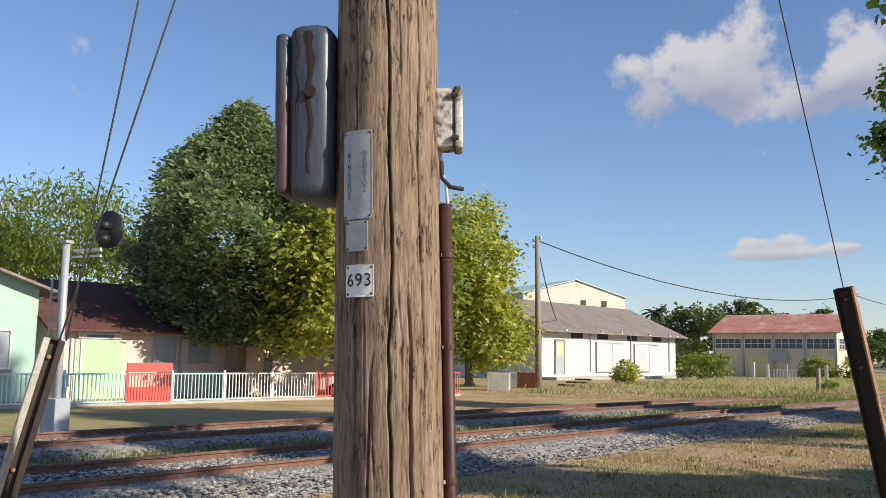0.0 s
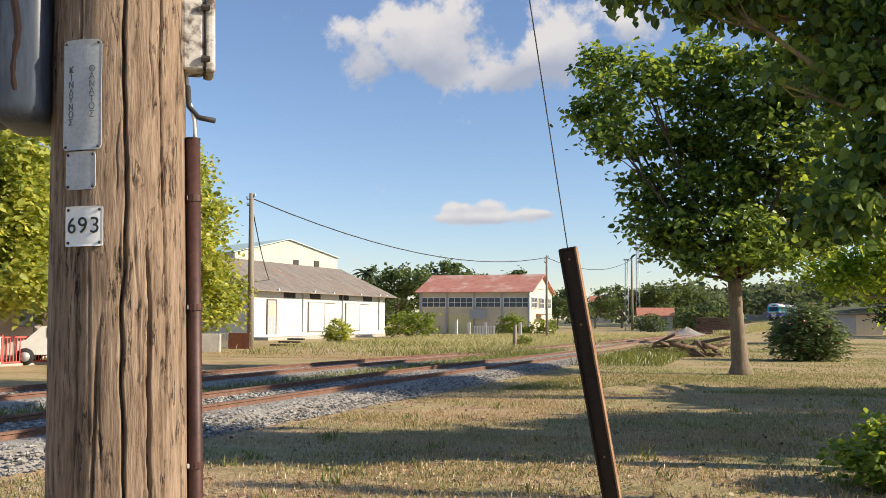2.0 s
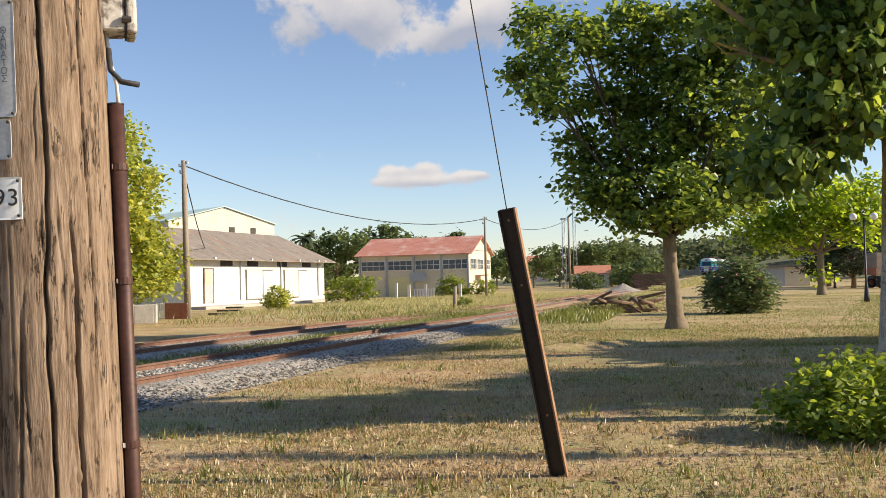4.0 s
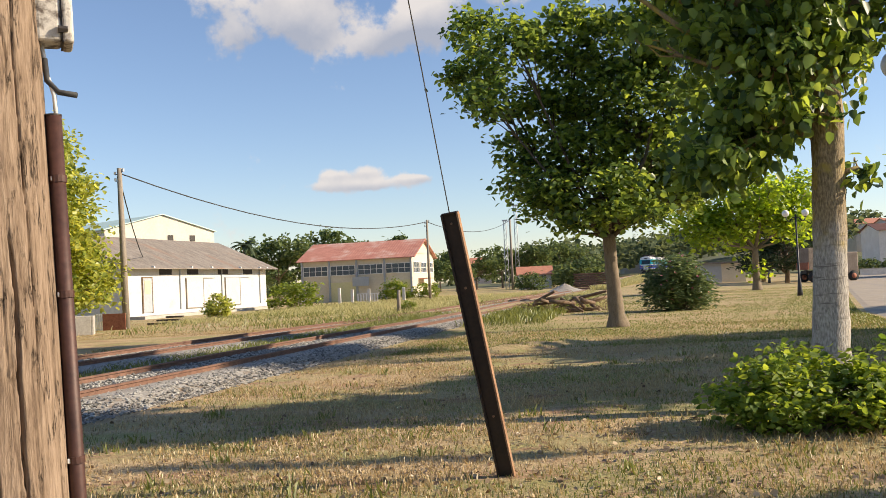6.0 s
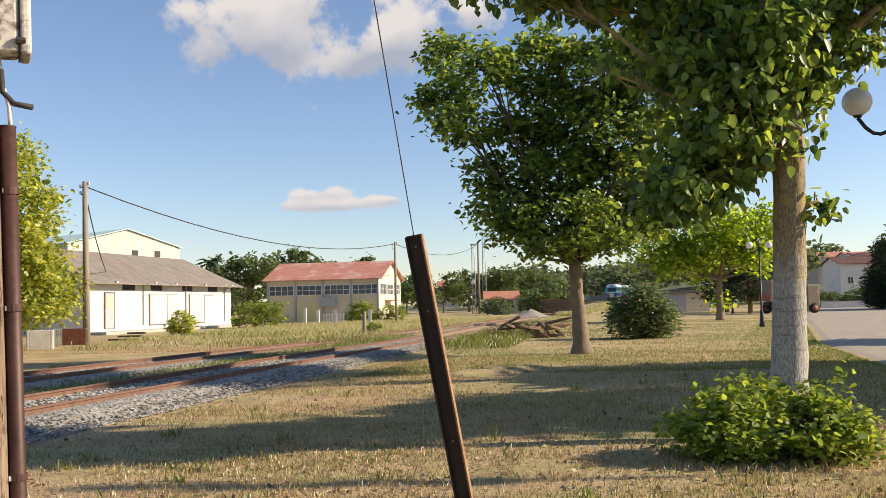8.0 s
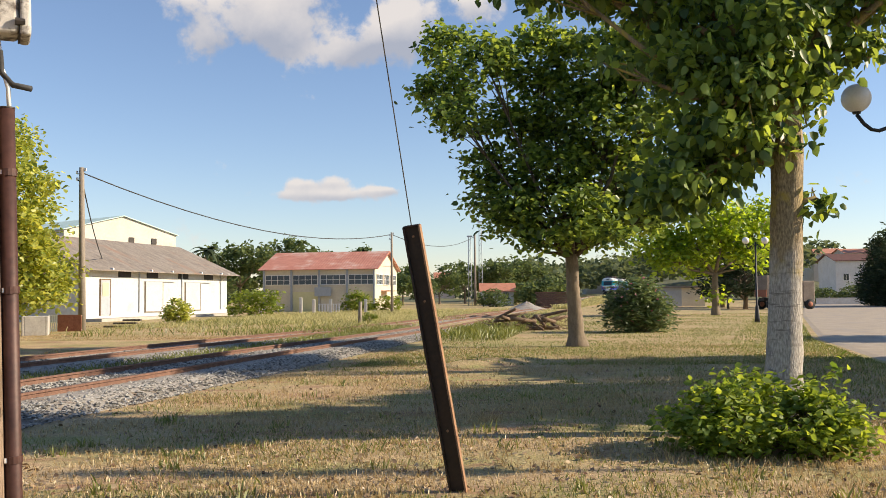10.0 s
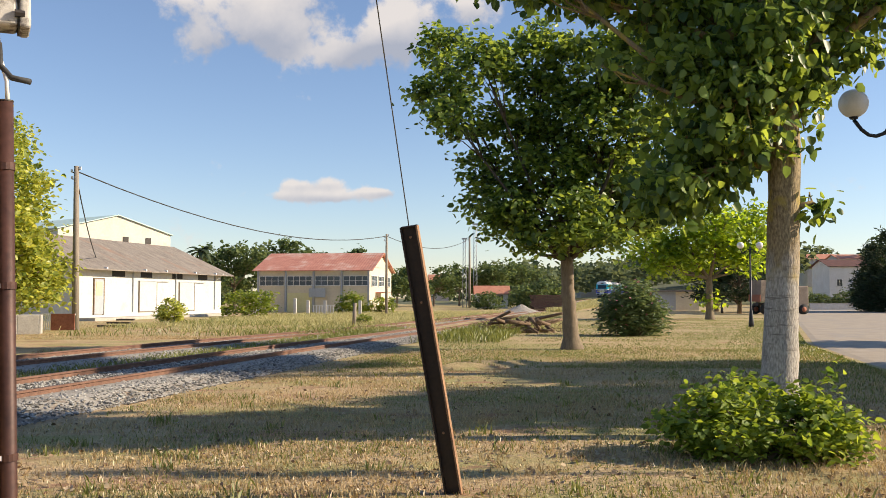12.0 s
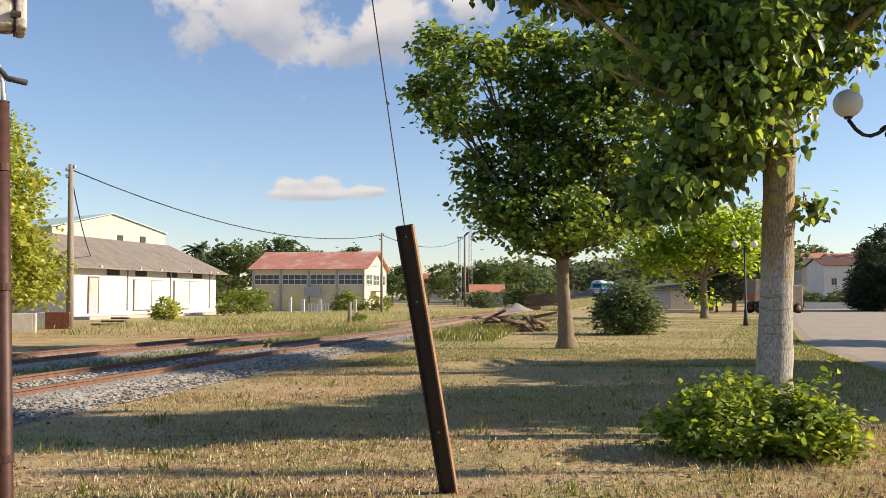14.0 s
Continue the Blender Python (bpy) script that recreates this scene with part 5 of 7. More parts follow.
# ---- buildings ----
def gable_house(name, m, lx, ly, eave, ridge, wall, roof, label, over=0.5, base=0.0, axis="x", fascia=None, corrug=0):
    """Walls with gables and a real roof. The frame's x runs along the front wall, y goes into the house."""
    ob = thing(name, m, label, "house")
    t = 0.25
    if axis == "x":
        prof = [(0, base), (ly, base), (ly, eave), (ly / 2, ridge), (0, eave)]
        for x0, nm in ((0, "gable_wall"), (lx - t, "gable_wall")):
            v = [(x0, y, z) for y, z in prof] + [(x0 + t, y, z) for y, z in prof]
            f = [(0, 1, 2, 3, 4), (9, 8, 7, 6, 5)] + [(i, i + 5, (i + 1) % 5 + 5, (i + 1) % 5) for i in range(5)]
            mesh_ob(nm, v, f, wall, ob)
        boxes("front_wall", [(lx / 2, t / 2, (eave + base) / 2, lx - 2 * t, t, eave - base)], wall, ob)
        boxes("rear_wall", [(lx / 2, ly - t / 2, (eave + base) / 2, lx - 2 * t, t, eave - base)], wall, ob)
        k = (ridge - eave) / (ly / 2)
        sl = [(-over, eave - k * over + .03), (ly / 2, ridge + .03), (ly + over, eave - k * over + .03)]
        rows = [(sl[0], sl[1]), (sl[1], sl[2])]
        for (ya, za), (yb, zb) in rows:
            n = max(1, corrug)
            vs, fs = [], []
            for i in range(n + 1):
                x = -over + (lx + 2 * over) * i / n
                h = 0.022 * (i % 2) if corrug else 0
                vs += [(x, ya, za + h), (x, yb, zb + h), (x, ya, za + h - .08), (x, yb, zb + h - .08)]
            for i in range(n):
                a, b = i * 4, i * 4 + 4
                fs += [(a, a + 1, b + 1, b), (a + 2, b + 2, b + 3, a + 3), (a, b, b + 2, a + 2), (a + 1, a + 3, b + 3, b + 1)]
            fs += [(0, 2, 3, 1), (n * 4, n * 4 + 1, n * 4 + 3, n * 4 + 2)]
            mesh_ob("roof_slope", vs, fs, roof, ob)
    else:
        prof = [(0, base), (lx, base), (lx, eave), (lx / 2, ridge), (0, eave)]
        for y0, nm in ((0, "front_gable"), (ly - t, "rear_gable")):
            v = [(x, y0, z) for x, z in prof] + [(x, y0 + t, z) for x, z in prof]
            f = [(0, 1, 2, 3, 4), (9, 8, 7, 6, 5)] + [(i, i + 5, (i + 1) % 5 + 5, (i + 1) % 5) for i in range(5)]
            mesh_ob(nm, v, f, wall, ob)
        for x0 in (t / 2, lx - t / 2):
            boxes("side_wall", [(x0, ly / 2, (eave + base) / 2, t, ly - 2 * t, eave - base)], wall, ob)
        k = (ridge - eave) / (lx / 2)
        for xa, xb, za, zb in ((-over, lx / 2, eave - k * over, ridge), (lx / 2, lx + over, ridge, eave - k * over)):
            v = [(xa, -over, za + .03), (xb, -over, zb + .03), (xb, ly + over, zb + .03), (xa, ly + over, za + .03)]
            v += [(x, y, z - .09) for x, y, z in v]
            mesh_ob("roof_slope", v, [(0, 1, 2, 3), (7, 6, 5, 4), (0, 4, 5, 1), (1, 5, 6, 2), (2, 6, 7, 3), (3, 7, 4, 0)], roof, ob)
    return ob


def window(parent, x, y, z, w, h, frame=None, glass=None, bars=(1, 0), side="front", sill=True):
    """A framed window set on a wall: frame, panes and sill. side front: faces -y; right: faces +x; left: faces -x."""
    m = {"front": pose(x, y, z), "right": pose(x, y, z, 0, 0, 90), "left": pose(x, y, z, 0, 0, -90)}[side]
    bm = bmesh.new()
    f = max(0.04, min(0.07, w * .06))
    for cx, cz, sx, sz in ((0, h / 2 - f / 2, w, f), (0, -h / 2 + f / 2, w, f), (-w / 2 + f / 2, 0, f, h - 2 * f), (w / 2 - f / 2, 0, f, h - 2 * f)):
        add_box(bm, cx, -0.03, cz, sx, 0.09, sz)
    for i in range(bars[0]):
        add_box(bm, -w / 2 + w * (i + 1) / (bars[0] + 1), -0.025, 0, f * .7, 0.06, h - 2 * f)
    for i in range(bars[1]):
        add_box(bm, 0, -0.022, -h / 2 + h * (i + 1) / (bars[1] + 1), w - 2 * f, 0.05, f * .7)
    k = part("window_frame", bm, frame or M["white"], parent)
    k.matrix_local = m
    g = boxes("pane", [(0, -0.012, 0, w - f, 0.012, h - f)], glass or M["glass"], k)
    if sill:
        boxes("sill", [(0, -0.07, -h / 2 - .03, w + .1, 0.14, 0.05)], M["concrete"], k)
    return k


# white goods shed
M["door_grey"] = mat("greyed_door_paint", (0.42, 0.43, 0.43), (0.54, 0.55, 0.55), 1.5, 0.8, bump=0.2)


def goods_shed():
    m = line_frame((-26.05, 66.0, 0), (4.75, 20.6))
    ob = gable_house("goods_shed", m, 22.3, 11.0, 4.15, 6.6, M["white_wall"], M["slate"], "long white plastered goods shed with old grey sheet roof", over=0.9, base=0.0)
    boxes("loading_platform", [(10.4, -0.8, 0.11, 21.5, 1.6, 0.22)], M["concrete"], ob)
    for x in (5.0, 9.0, 14.0, 18.6):
        boxes("vent", [(x, -0.01, 3.55, 1.7, 0.06, 0.5)], M["dark"], ob, "dark louvred vent opening")
    for x in (7.0, 13.7, 20.9):
        boxes("downpipe", [(x, -0.06, 2.3, 0.1, 0.1, 3.5)], M["grey_paint"], ob)
    for x in (2.2, 7.6, 10.8, 15.8, 19.6):
        boxes("rafter_end", [(x, -0.62, 3.86, 0.16, 0.5, 0.16)], M["white"], ob)
    for x in (9.2, 15.6):
        d = boxes("sliding_door", [(x, -0.05, 1.75, 2.6, 0.08, 2.45)], M["door_grey"], ob, "whitewashed sliding door")
        boxes("door_frame", [(x - 1.32, -0.07, 1.75, 0.07, 0.1, 2.5), (x + 1.32, -0.07, 1.75, 0.05, 0.1, 2.5), (x, -0.07, 0.57, 2.6, 0.1, 0.06)], M["pole_grey"], d)
        boxes("door_rail", [(x + .9, -0.08, 3.02, 4.6, 0.06, 0.07)], M["grey_paint"], d)
    d = boxes("side_door", [(2.4, -0.04, 1.75, 1.15, 0.08, 2.6)], M["grey_paint"], ob)
    boxes("door_frame", [(2.4 - .62, -0.05, 1.75, .09, .1, 2.7), (2.4 + .62, -0.05, 1.75, .09, .1, 2.7), (2.4, -0.05, 3.1, 1.3, .1, .09)], M["log"], d)
    boxes("panel", [(2.4, -0.09, 2.35, 0.8, 0.03, 1.0)], M["yellow_paint"], d)
    # small struts under the far eave
    tubes("eave_strut", [([(20.8, 0, 3.1), (21.2, -0.8, 3.9)], 0.05)], M["white"], ob, seg=6)


goods_shed()
gh = gable_house("warehouse", line_frame((-35.6, 85, 0), (.6, .8)), 12.5, 30, 8.2, 9.8, M["pale_wall"], M["green_roof"], "cream warehouse gable with pale sheet roof", over=0.2, axis="y")
for x in (7.2, 9.8):
    boxes("vent", [(x, -0.02, 7.4, 0.6, 0.1, 0.6)], M["dark"], gh)


M["pale_glass"] = glass_mat("bluish_glass", (0.075, 0.10, 0.115), 0.25)


def red_hall():
    # the frame's x runs along the front, left to right
    m = line_frame((-20.9, 104.2, 0), (.988, -0.155))
    ob = gable_house("red_roofed_hall", m, 13.1, 11.5, 4.85, 6.9, M["cream_wall"], M["red_roof"], "cream single-storey hall with red sheet roof and window band", over=0.45, corrug=90)
    for i in range(4):
        x = 0.15 + 3.25 * i
        boxes("pilaster", [(x, -0.08, 2.4, 0.2, 0.16, 4.7)], M["grey_paint"], ob)
        window(ob, x + 1.62, -0.02, 3.55, 2.95, 1.15, M["white"], M["pale_glass"], (3, 1), sill=False)
        boxes("lower_panel", [(x + 1.62, -0.02, 1.1, 2.9, 0.04, 2.2)], M["yellow_paint"] if i % 2 else M["cream_wall"], ob)
    boxes("pilaster", [(12.98, -0.08, 2.4, 0.2, 0.16, 4.7)], M["grey_paint"], ob)
    for y in (2.0, 5.6, 9.2):
        window(ob, 13.12, y, 3.55, 2.9, 1.25, M["white"], M["pale_glass"], (3, 1), side="right", sill=False)
    boxes("porch_roof", [(13.7, 4.4, 2.25, 1.2, 3.0, 0.12)], M["red_roof"], ob)
    boxes("notice_board", [(7.2, -0.5, 2.2, 1.9, 0.08, 1.0)], M["grey_paint"], ob, "grey notice board")


red_hall()


def power_pole(name, x, y, h, r, lean=0.0, label="grey wooden power pole with wires"):
    ob = thing(name, Matrix.Translation((x, y, 0)), label, "power pole", "power poles")
    tubes("shaft", [([(0, 0, -.2), (lean * .5, 0, h * .5), (lean, 0, h)], [r, r * .85, r * .65])], M["pole_grey"], ob, seg=12)
    for s, z in ((-.24, -.25), (.2, -.1), (-.22, -.6)):
        boxes("hook", [(lean + s / 2, 0, h + z - .08, abs(s), 0.04, 0.04)], M["dark"], ob)
        boxes("insulator", [(lean + s, 0, h + z, 0.09, 0.09, 0.16)], M["porcelain"], ob)
    return ob


power_pole("power_pole", -18.95, 47.7, 8.55, 0.19, -0.12)
power_pole("power_pole", -5.35, 89.8, 7.9, 0.15)
power_pole("power_pole", 4.6, 148, 11.6, 0.22)
for a, b, d in (((-19.1, 47.7, 8.3), (-5.35, 89.8, 7.7), 1.6), ((-5.35, 89.8, 7.7), (4.6, 148, 11.2), 1.4), ((-19.1, 47.7, 8.2), (-27.0, 72.0, 4.6), .5)):
    tagged(tubes("overhead_cable", [(sag(a, b, d), 0.035)], M["cable"], seg=5), "sagging black overhead cable between poles", "cable", "overhead cables")


# left: nursery building, fence, signal
FU = Vector((0.275, 0.961))


def left_frame(s=0.0, y=0.0):
    n = Vector((-FU.y, FU.x))
    p = Vector((-22.2, 20.9)) + FU * s + n * y
    return line_frame((p.x, p.y, 0), FU)


def nursery():
    m = left_frame(-0.6, 4.0)
    ob = gable_house("pink_building", m, 17.5, 7.0, 2.65, 4.35, M["pink_wall"], M["brown_roof"], "low pink building with dark brown tile roof", over=0.5)
    door = boxes("doorway", [(1.55, -0.02, 1.05, 1.75, 0.06, 2.1)], M["green_paint"], ob, "pale green painted entrance")
    boxes("lattice", [(0.55, -0.07, 1.3, 0.08, 0.06, 1.6), (0.9, -0.07, 1.3, 0.08, 0.06, 1.6)], M["white"], ob)
    s = boxes("sign_board", [(1.55, -0.08, 2.3, 1.6, 0.05, 0.36)], M["white"], ob, "white and blue sign board over the entrance")
    for dz, w in ((0.08, 1.4), (-0.09, 1.0)):
        boxes("lettering_bar", [(1.55, -0.115, 2.3 + dz, w, 0.012, 0.09)], M["sign_blue"], s)
    for x in (4.1, 5.6, 9.5, 12.5):
        window(ob, x, -0.01, 1.8, 0.95, 0.95, M["grey_paint"], M["grey_paint"], (0, 3))
    boxes("downpipe", [(4.75, -.08, 1.3, .09, .09, 2.5)], M["grey_paint"], ob)
    h = gable_house("mint_house", left_frame(-7.6, 3.2), 6.0, 7.5, 3.75, 4.75, M["teal_wall"], M["slate"], "mint green gabled house with tiled roof edge", over=0.55, axis="y")
    window(h, 4.7, -0.01, 1.7, 1.0, 1.3, M["white"], M["grey_paint"], (1, 0))


nursery()


def fence_panel(i, s, colour, solid=False):
    m = left_frame(s, 0)
    ob = thing("fence_panel", m, "painted metal bar fence panel in front of the building", "fence", "fence panels")
    w = 1.6 if solid else 2.0
    boxes("rail", [(w / 2, 0, 0.12, w, 0.05, 0.05), (w / 2, 0, 0.98, w, 0.05, 0.05)], M[colour], ob)
    boxes("kerb", [(w / 2, 0, 0.03, w, 0.16, 0.10)], M["concrete"], ob)
    bm = bmesh.new()
    add_box(bm, 0, 0, 0, 0.028, 0.028, 0.84)
    first = None
    for k in range(15):
        if first is None:
            first = part("bar", bm, M[colour], ob)
            b = first
        else:
            b = new("bar", first.data)
            b.parent = ob
        b.matrix_local = Matrix.Translation((0.07 + k * w / 15.0, 0, 0.55))
    boxes("post", [(0.0, 0, 0.55, 0.06, 0.06, 1.1)], M[colour], ob)
    if solid:
        boxes("sheet", [(w / 2, 0.02, 0.32, w - .05, 0.012, 0.5)], M[colour], ob)
        ob["label"] = "red metal gate with solid lower sheet"
        ob["category"] = "gate"
        boxes("top_extension", [(w / 2, 0, 1.18, w, 0.05, 0.3)], M[colour], ob)


for i, c in enumerate(["yellow_paint", "yellow_paint", "white", "cyan", "red", "cyan", "white", "white", "red", "cyan", "white", "red"]):
    fence_panel(i, -8.0 + 2.0 * i - (.4 if i > 4 else 0), c, i == 4)


def signal_mast():
    m = Matrix.Translation((-14.3, 11.75, 0))
    ob = thing("railway_signal", m, "railway light signal on grey mast with side bracket", "railway signal")
    tubes("mast", [([(0, 0, 0), (0, 0, 3.75)], 0.07)], M["galv"], ob, seg=12)
    boxes("cap", [(0, 0, 3.77, .18, .18, .06)], M["galv"], ob)
    boxes("bracket", [(0.32, 0.22, 3.62, 0.75, 0.05, 0.06), (0.32, 0.22, 3.5, 0.75, 0.05, 0.04)], M["white"], ob)
    head = thing("signal_head", Matrix.Translation((0.66, 0.42, 3.98)), "", "")
    head.parent = ob
    for k in ("label", "category"):
        if k in head:
            del head[k]
    tubes("backplate", [([(0, -.02, .05), (0, .02, .05)], .37)], M["black"], head, seg=28)
    boxes("housing", [(0, 0.14, 0, 0.24, 0.24, 0.5)], M["black"], head, bevel=0.02)
    for z in (-.13, .13):
        tubes("hood", [([(0, 0.0, z), (0, -0.2, z - .02)], .09)], M["black"], head, seg=12)
    boxes("ladder", [(-.12, 0, 1.6, .03, .03, 3.0), (-.34, 0, 1.6, .03, .03, 3.0)] + [(-.23, 0, .4 + .3 * i, .22, .02, .02) for i in range(9)], M["galv"], ob)
    boxes("relay_box", [(.1, -.1, .4, .4, .35, .8)], M["grey_paint"], ob, bevel=.02)
    boxes("footing", [(0, 0, 0.02, .7, .7, .2)], M["concrete"], ob)


signal_mast()

FLAG = thing("flagpole", left_frame(-1.3, 2.2), "white flagpole with furled blue and white flag", "flagpole")
tubes("staff", [([(0, 0, 0), (0, 0, 3.4)], .03)], M["white"], FLAG)
tubes("flag", [([(0.05, 0, 3.1), (.08, 0, 2.5), (.06, 0, 1.9)], [.05, .11, .06])], M["sign_blue"], FLAG, wob=.3)

# trees along the fence
def conifer(base, h, r, n, seed, label, leaf="cypress", size=0.32, low=0.2, droop=0.3, tuft=.42, per=22, widen=5.0, foot=.45, shape=SPRAY):
    rng = np.random.default_rng(seed)
    ob = thing("conifer_tree", Matrix.Translation(base), label, "tree")
    tubes("trunk", [([(0, 0, -.1), (.1, 0, h * .3), (0, 0, h * .9)], [r * .09, r * .07, .03])], M["bark"], ob, seg=10)
    k = n // per
    t = rng.uniform(low, 1, k)
    prof = np.sin(np.clip((1 - t) * 1.35, 0, 1) * np.pi / 2) * np.clip((t - low) * widen + foot, 0, 1)
    a = rng.uniform(0, 6.283, k)
    rr = r * prof * rng.uniform(.35, 1.1, k) ** .6 * (1 + .22 * np.sin(a * 3 + t * 9))
    hub = np.stack([rr * np.cos(a), rr * np.sin(a), t * h], 1)
    idx = np.repeat(np.arange(k), per)
    p = hub[idx] + rng.normal(0, 1, (len(idx), 3)) * np.array([tuft, tuft, tuft * .7])
    out = np.stack([np.cos(a), np.sin(a), np.full(k, .5)], 1)[idx]
    leaf_mesh("crown", p, size, M[leaf], ob, shape=shape, rng=rng, droop=droop, outward=out)
    lines = []
    for hb in hub[:70]:
        lines.append(([(0, 0, max(.5, hb[2] - .8)), tuple(hb * np.array([.6, .6, 1]) - np.array([0, 0, .1])), tuple(hb)], [.06, .04, .015]))
    tubes("branchwork", lines, M["bark"], ob, seg=5)
    return ob


conifer((-23.3, 27.3, 0), 11.2, 5.0, 120000, 21, "large dense dark green conifer by the fence", size=0.19, tuft=.25, per=80, widen=2.3, foot=.22, shape=TUFT)
tree("deciduous_tree", (-21.7, 27.3, 0), blobs_at([(1.4, 3.4, 1.7, 1.3), (2.6, 4.6, 1.7, 1.5), (1.9, 5.3, 1.2, 1.2), (2.8, 6.0, 1.2, 1.1), (3.3, 7.1, 1.0, 1.0), (3.6, 5.4, 1.1, 1.2), (1.6, 2.6, 1.8, .8), (3.4, 3.4, 1.4, 1.3), (.2, 3.0, .9, .8)], 22, 1.2), 11500, 0.25, M["yellow"], M["bark"],
     [("trunk", M["bark"], 0, 1)], 1.5, "yellowing broadleaf tree in front of the fence", clump=.35, seed=23, trunk_r=.22)
tree("deciduous_tree", (-18.9, 33.0, 0), blobs_at([(0, 4.0, 2.0, 1.8), (-1.2, 5.4, 1.8, 1.5), (1.0, 5.6, 1.7, 1.6), (0, 7.0, 1.6, 1.2), (-.5, 2.6, 2.2, 1.1)], 24, 1.2), 7000, 0.28, M["broad"], M["bark"],
     [("trunk", M["bark"], 0, 1)], 1.6, "leafy broadleaf tree by the parking place", clump=.38, seed=25, trunk_r=.22)
tree("deciduous_tree", (-23.2, 47.5, 0), blobs_at([(0, 3.2, 2.8, 2.0), (-.8, 6.0, 2.7, 2.2), (.8, 7.2, 2.3, 2.0), (-.2, 9.6, 1.8, 1.8), (1.6, 4.6, 1.7, 1.8), (1.2, 2.2, 1.8, 1.2), (2.6, 3.4, 1.2, 1.3), (2.9, 2.2, 1.0, .9)], 26, 1.2), 13000, 0.30, M["yellow"], M["bark"],
     [("trunk", M["bark"], 0, 1)], 1.6, "tall yellow-green tree beside the goods shed", clump=.42, seed=27, trunk_r=.26)
tree("willow_tree", (-40, 34, 0), blobs_at([(0, 8, 4, 2.6), (-4, 6.5, 3.4, 2.2), (4, 6, 3, 2)], 28, 2), 14000, 0.34, M["broad"], M["bark"], [("trunk", M["bark"], 0, 1)], 3.5, "tall pale green tree behind the building", clump=.7, seed=29, droop=1.2, shape=SPRAY)
tree("willow_tree", (-52, 34, 0), blobs_at([(0, 7, 5, 3), (-4, 5, 4, 3)], 30, 2), 9000, 0.34, M["far_leaf"], M["bark"], [("trunk", M["bark"], 0, 1)], 3.5, "green tree behind the mint house", clump=.7, seed=31)


# ---- parked vehicles ----
def parked_car(m, label, lacquer):
    ob = thing("parked_car", m, label, "car")
    prof = [(-1.95, .35), (-1.95, .75), (-1.25, .88), (-.75, 1.36), (.75, 1.42), (1.65, 1.30), (1.85, .9), (1.9, .4)]
    vs = [(x, y, z) for y in (-.8, .8) for x, z in prof]
    n = len(prof)
    fs = [tuple(range(n)), tuple(range(2 * n - 1, n - 1, -1))] + [(i, i + n, (i + 1) % n + n, (i + 1) % n) for i in range(n)]
    b = mesh_ob("body", vs, fs, lacquer, ob)
    boxes("side_window", [(-.2, -.805, 1.14, .75, .02, .34), (.75, -.805, 1.14, .8, .02, .34)], M["glass"], ob)
    boxes("bumper", [(-1.98, 0, .48, .14, 1.6, .2)], M["black"], ob, bevel=.03)
    boxes("bumper", [(1.93, 0, .48, .14, 1.6, .2)], M["black"], ob, bevel=.03)
    boxes("windscreen", [(-1.02, 0, 1.12, .03, 1.3, .5)], M["glass"], ob).rotation_euler = (0, 0, 0)
    for x in (-1.25, 1.2):
        for y in (-.78, .78):
            w = tubes("wheel", [([(x, y - .09, .3), (x, y + .09, .3)], .3)], M["tyre"], ob, seg=18)
            tubes("rim", [([(x, y - .1, .3), (x, y + .1, .3)], .17)], M["galv"], w, seg=12)
    boxes("headlight", [(-1.955, -.55, .68, .04, .3, .14)], M["lamp_globe"], ob)
    boxes("headlight", [(-1.955, .55, .68, .04, .3, .14)], M["lamp_globe"], ob)


parked_car(pose(-19.0, 30.3, 0, 0, 0, 25), "small white hatchback parked beside the fence", M["t_white"])


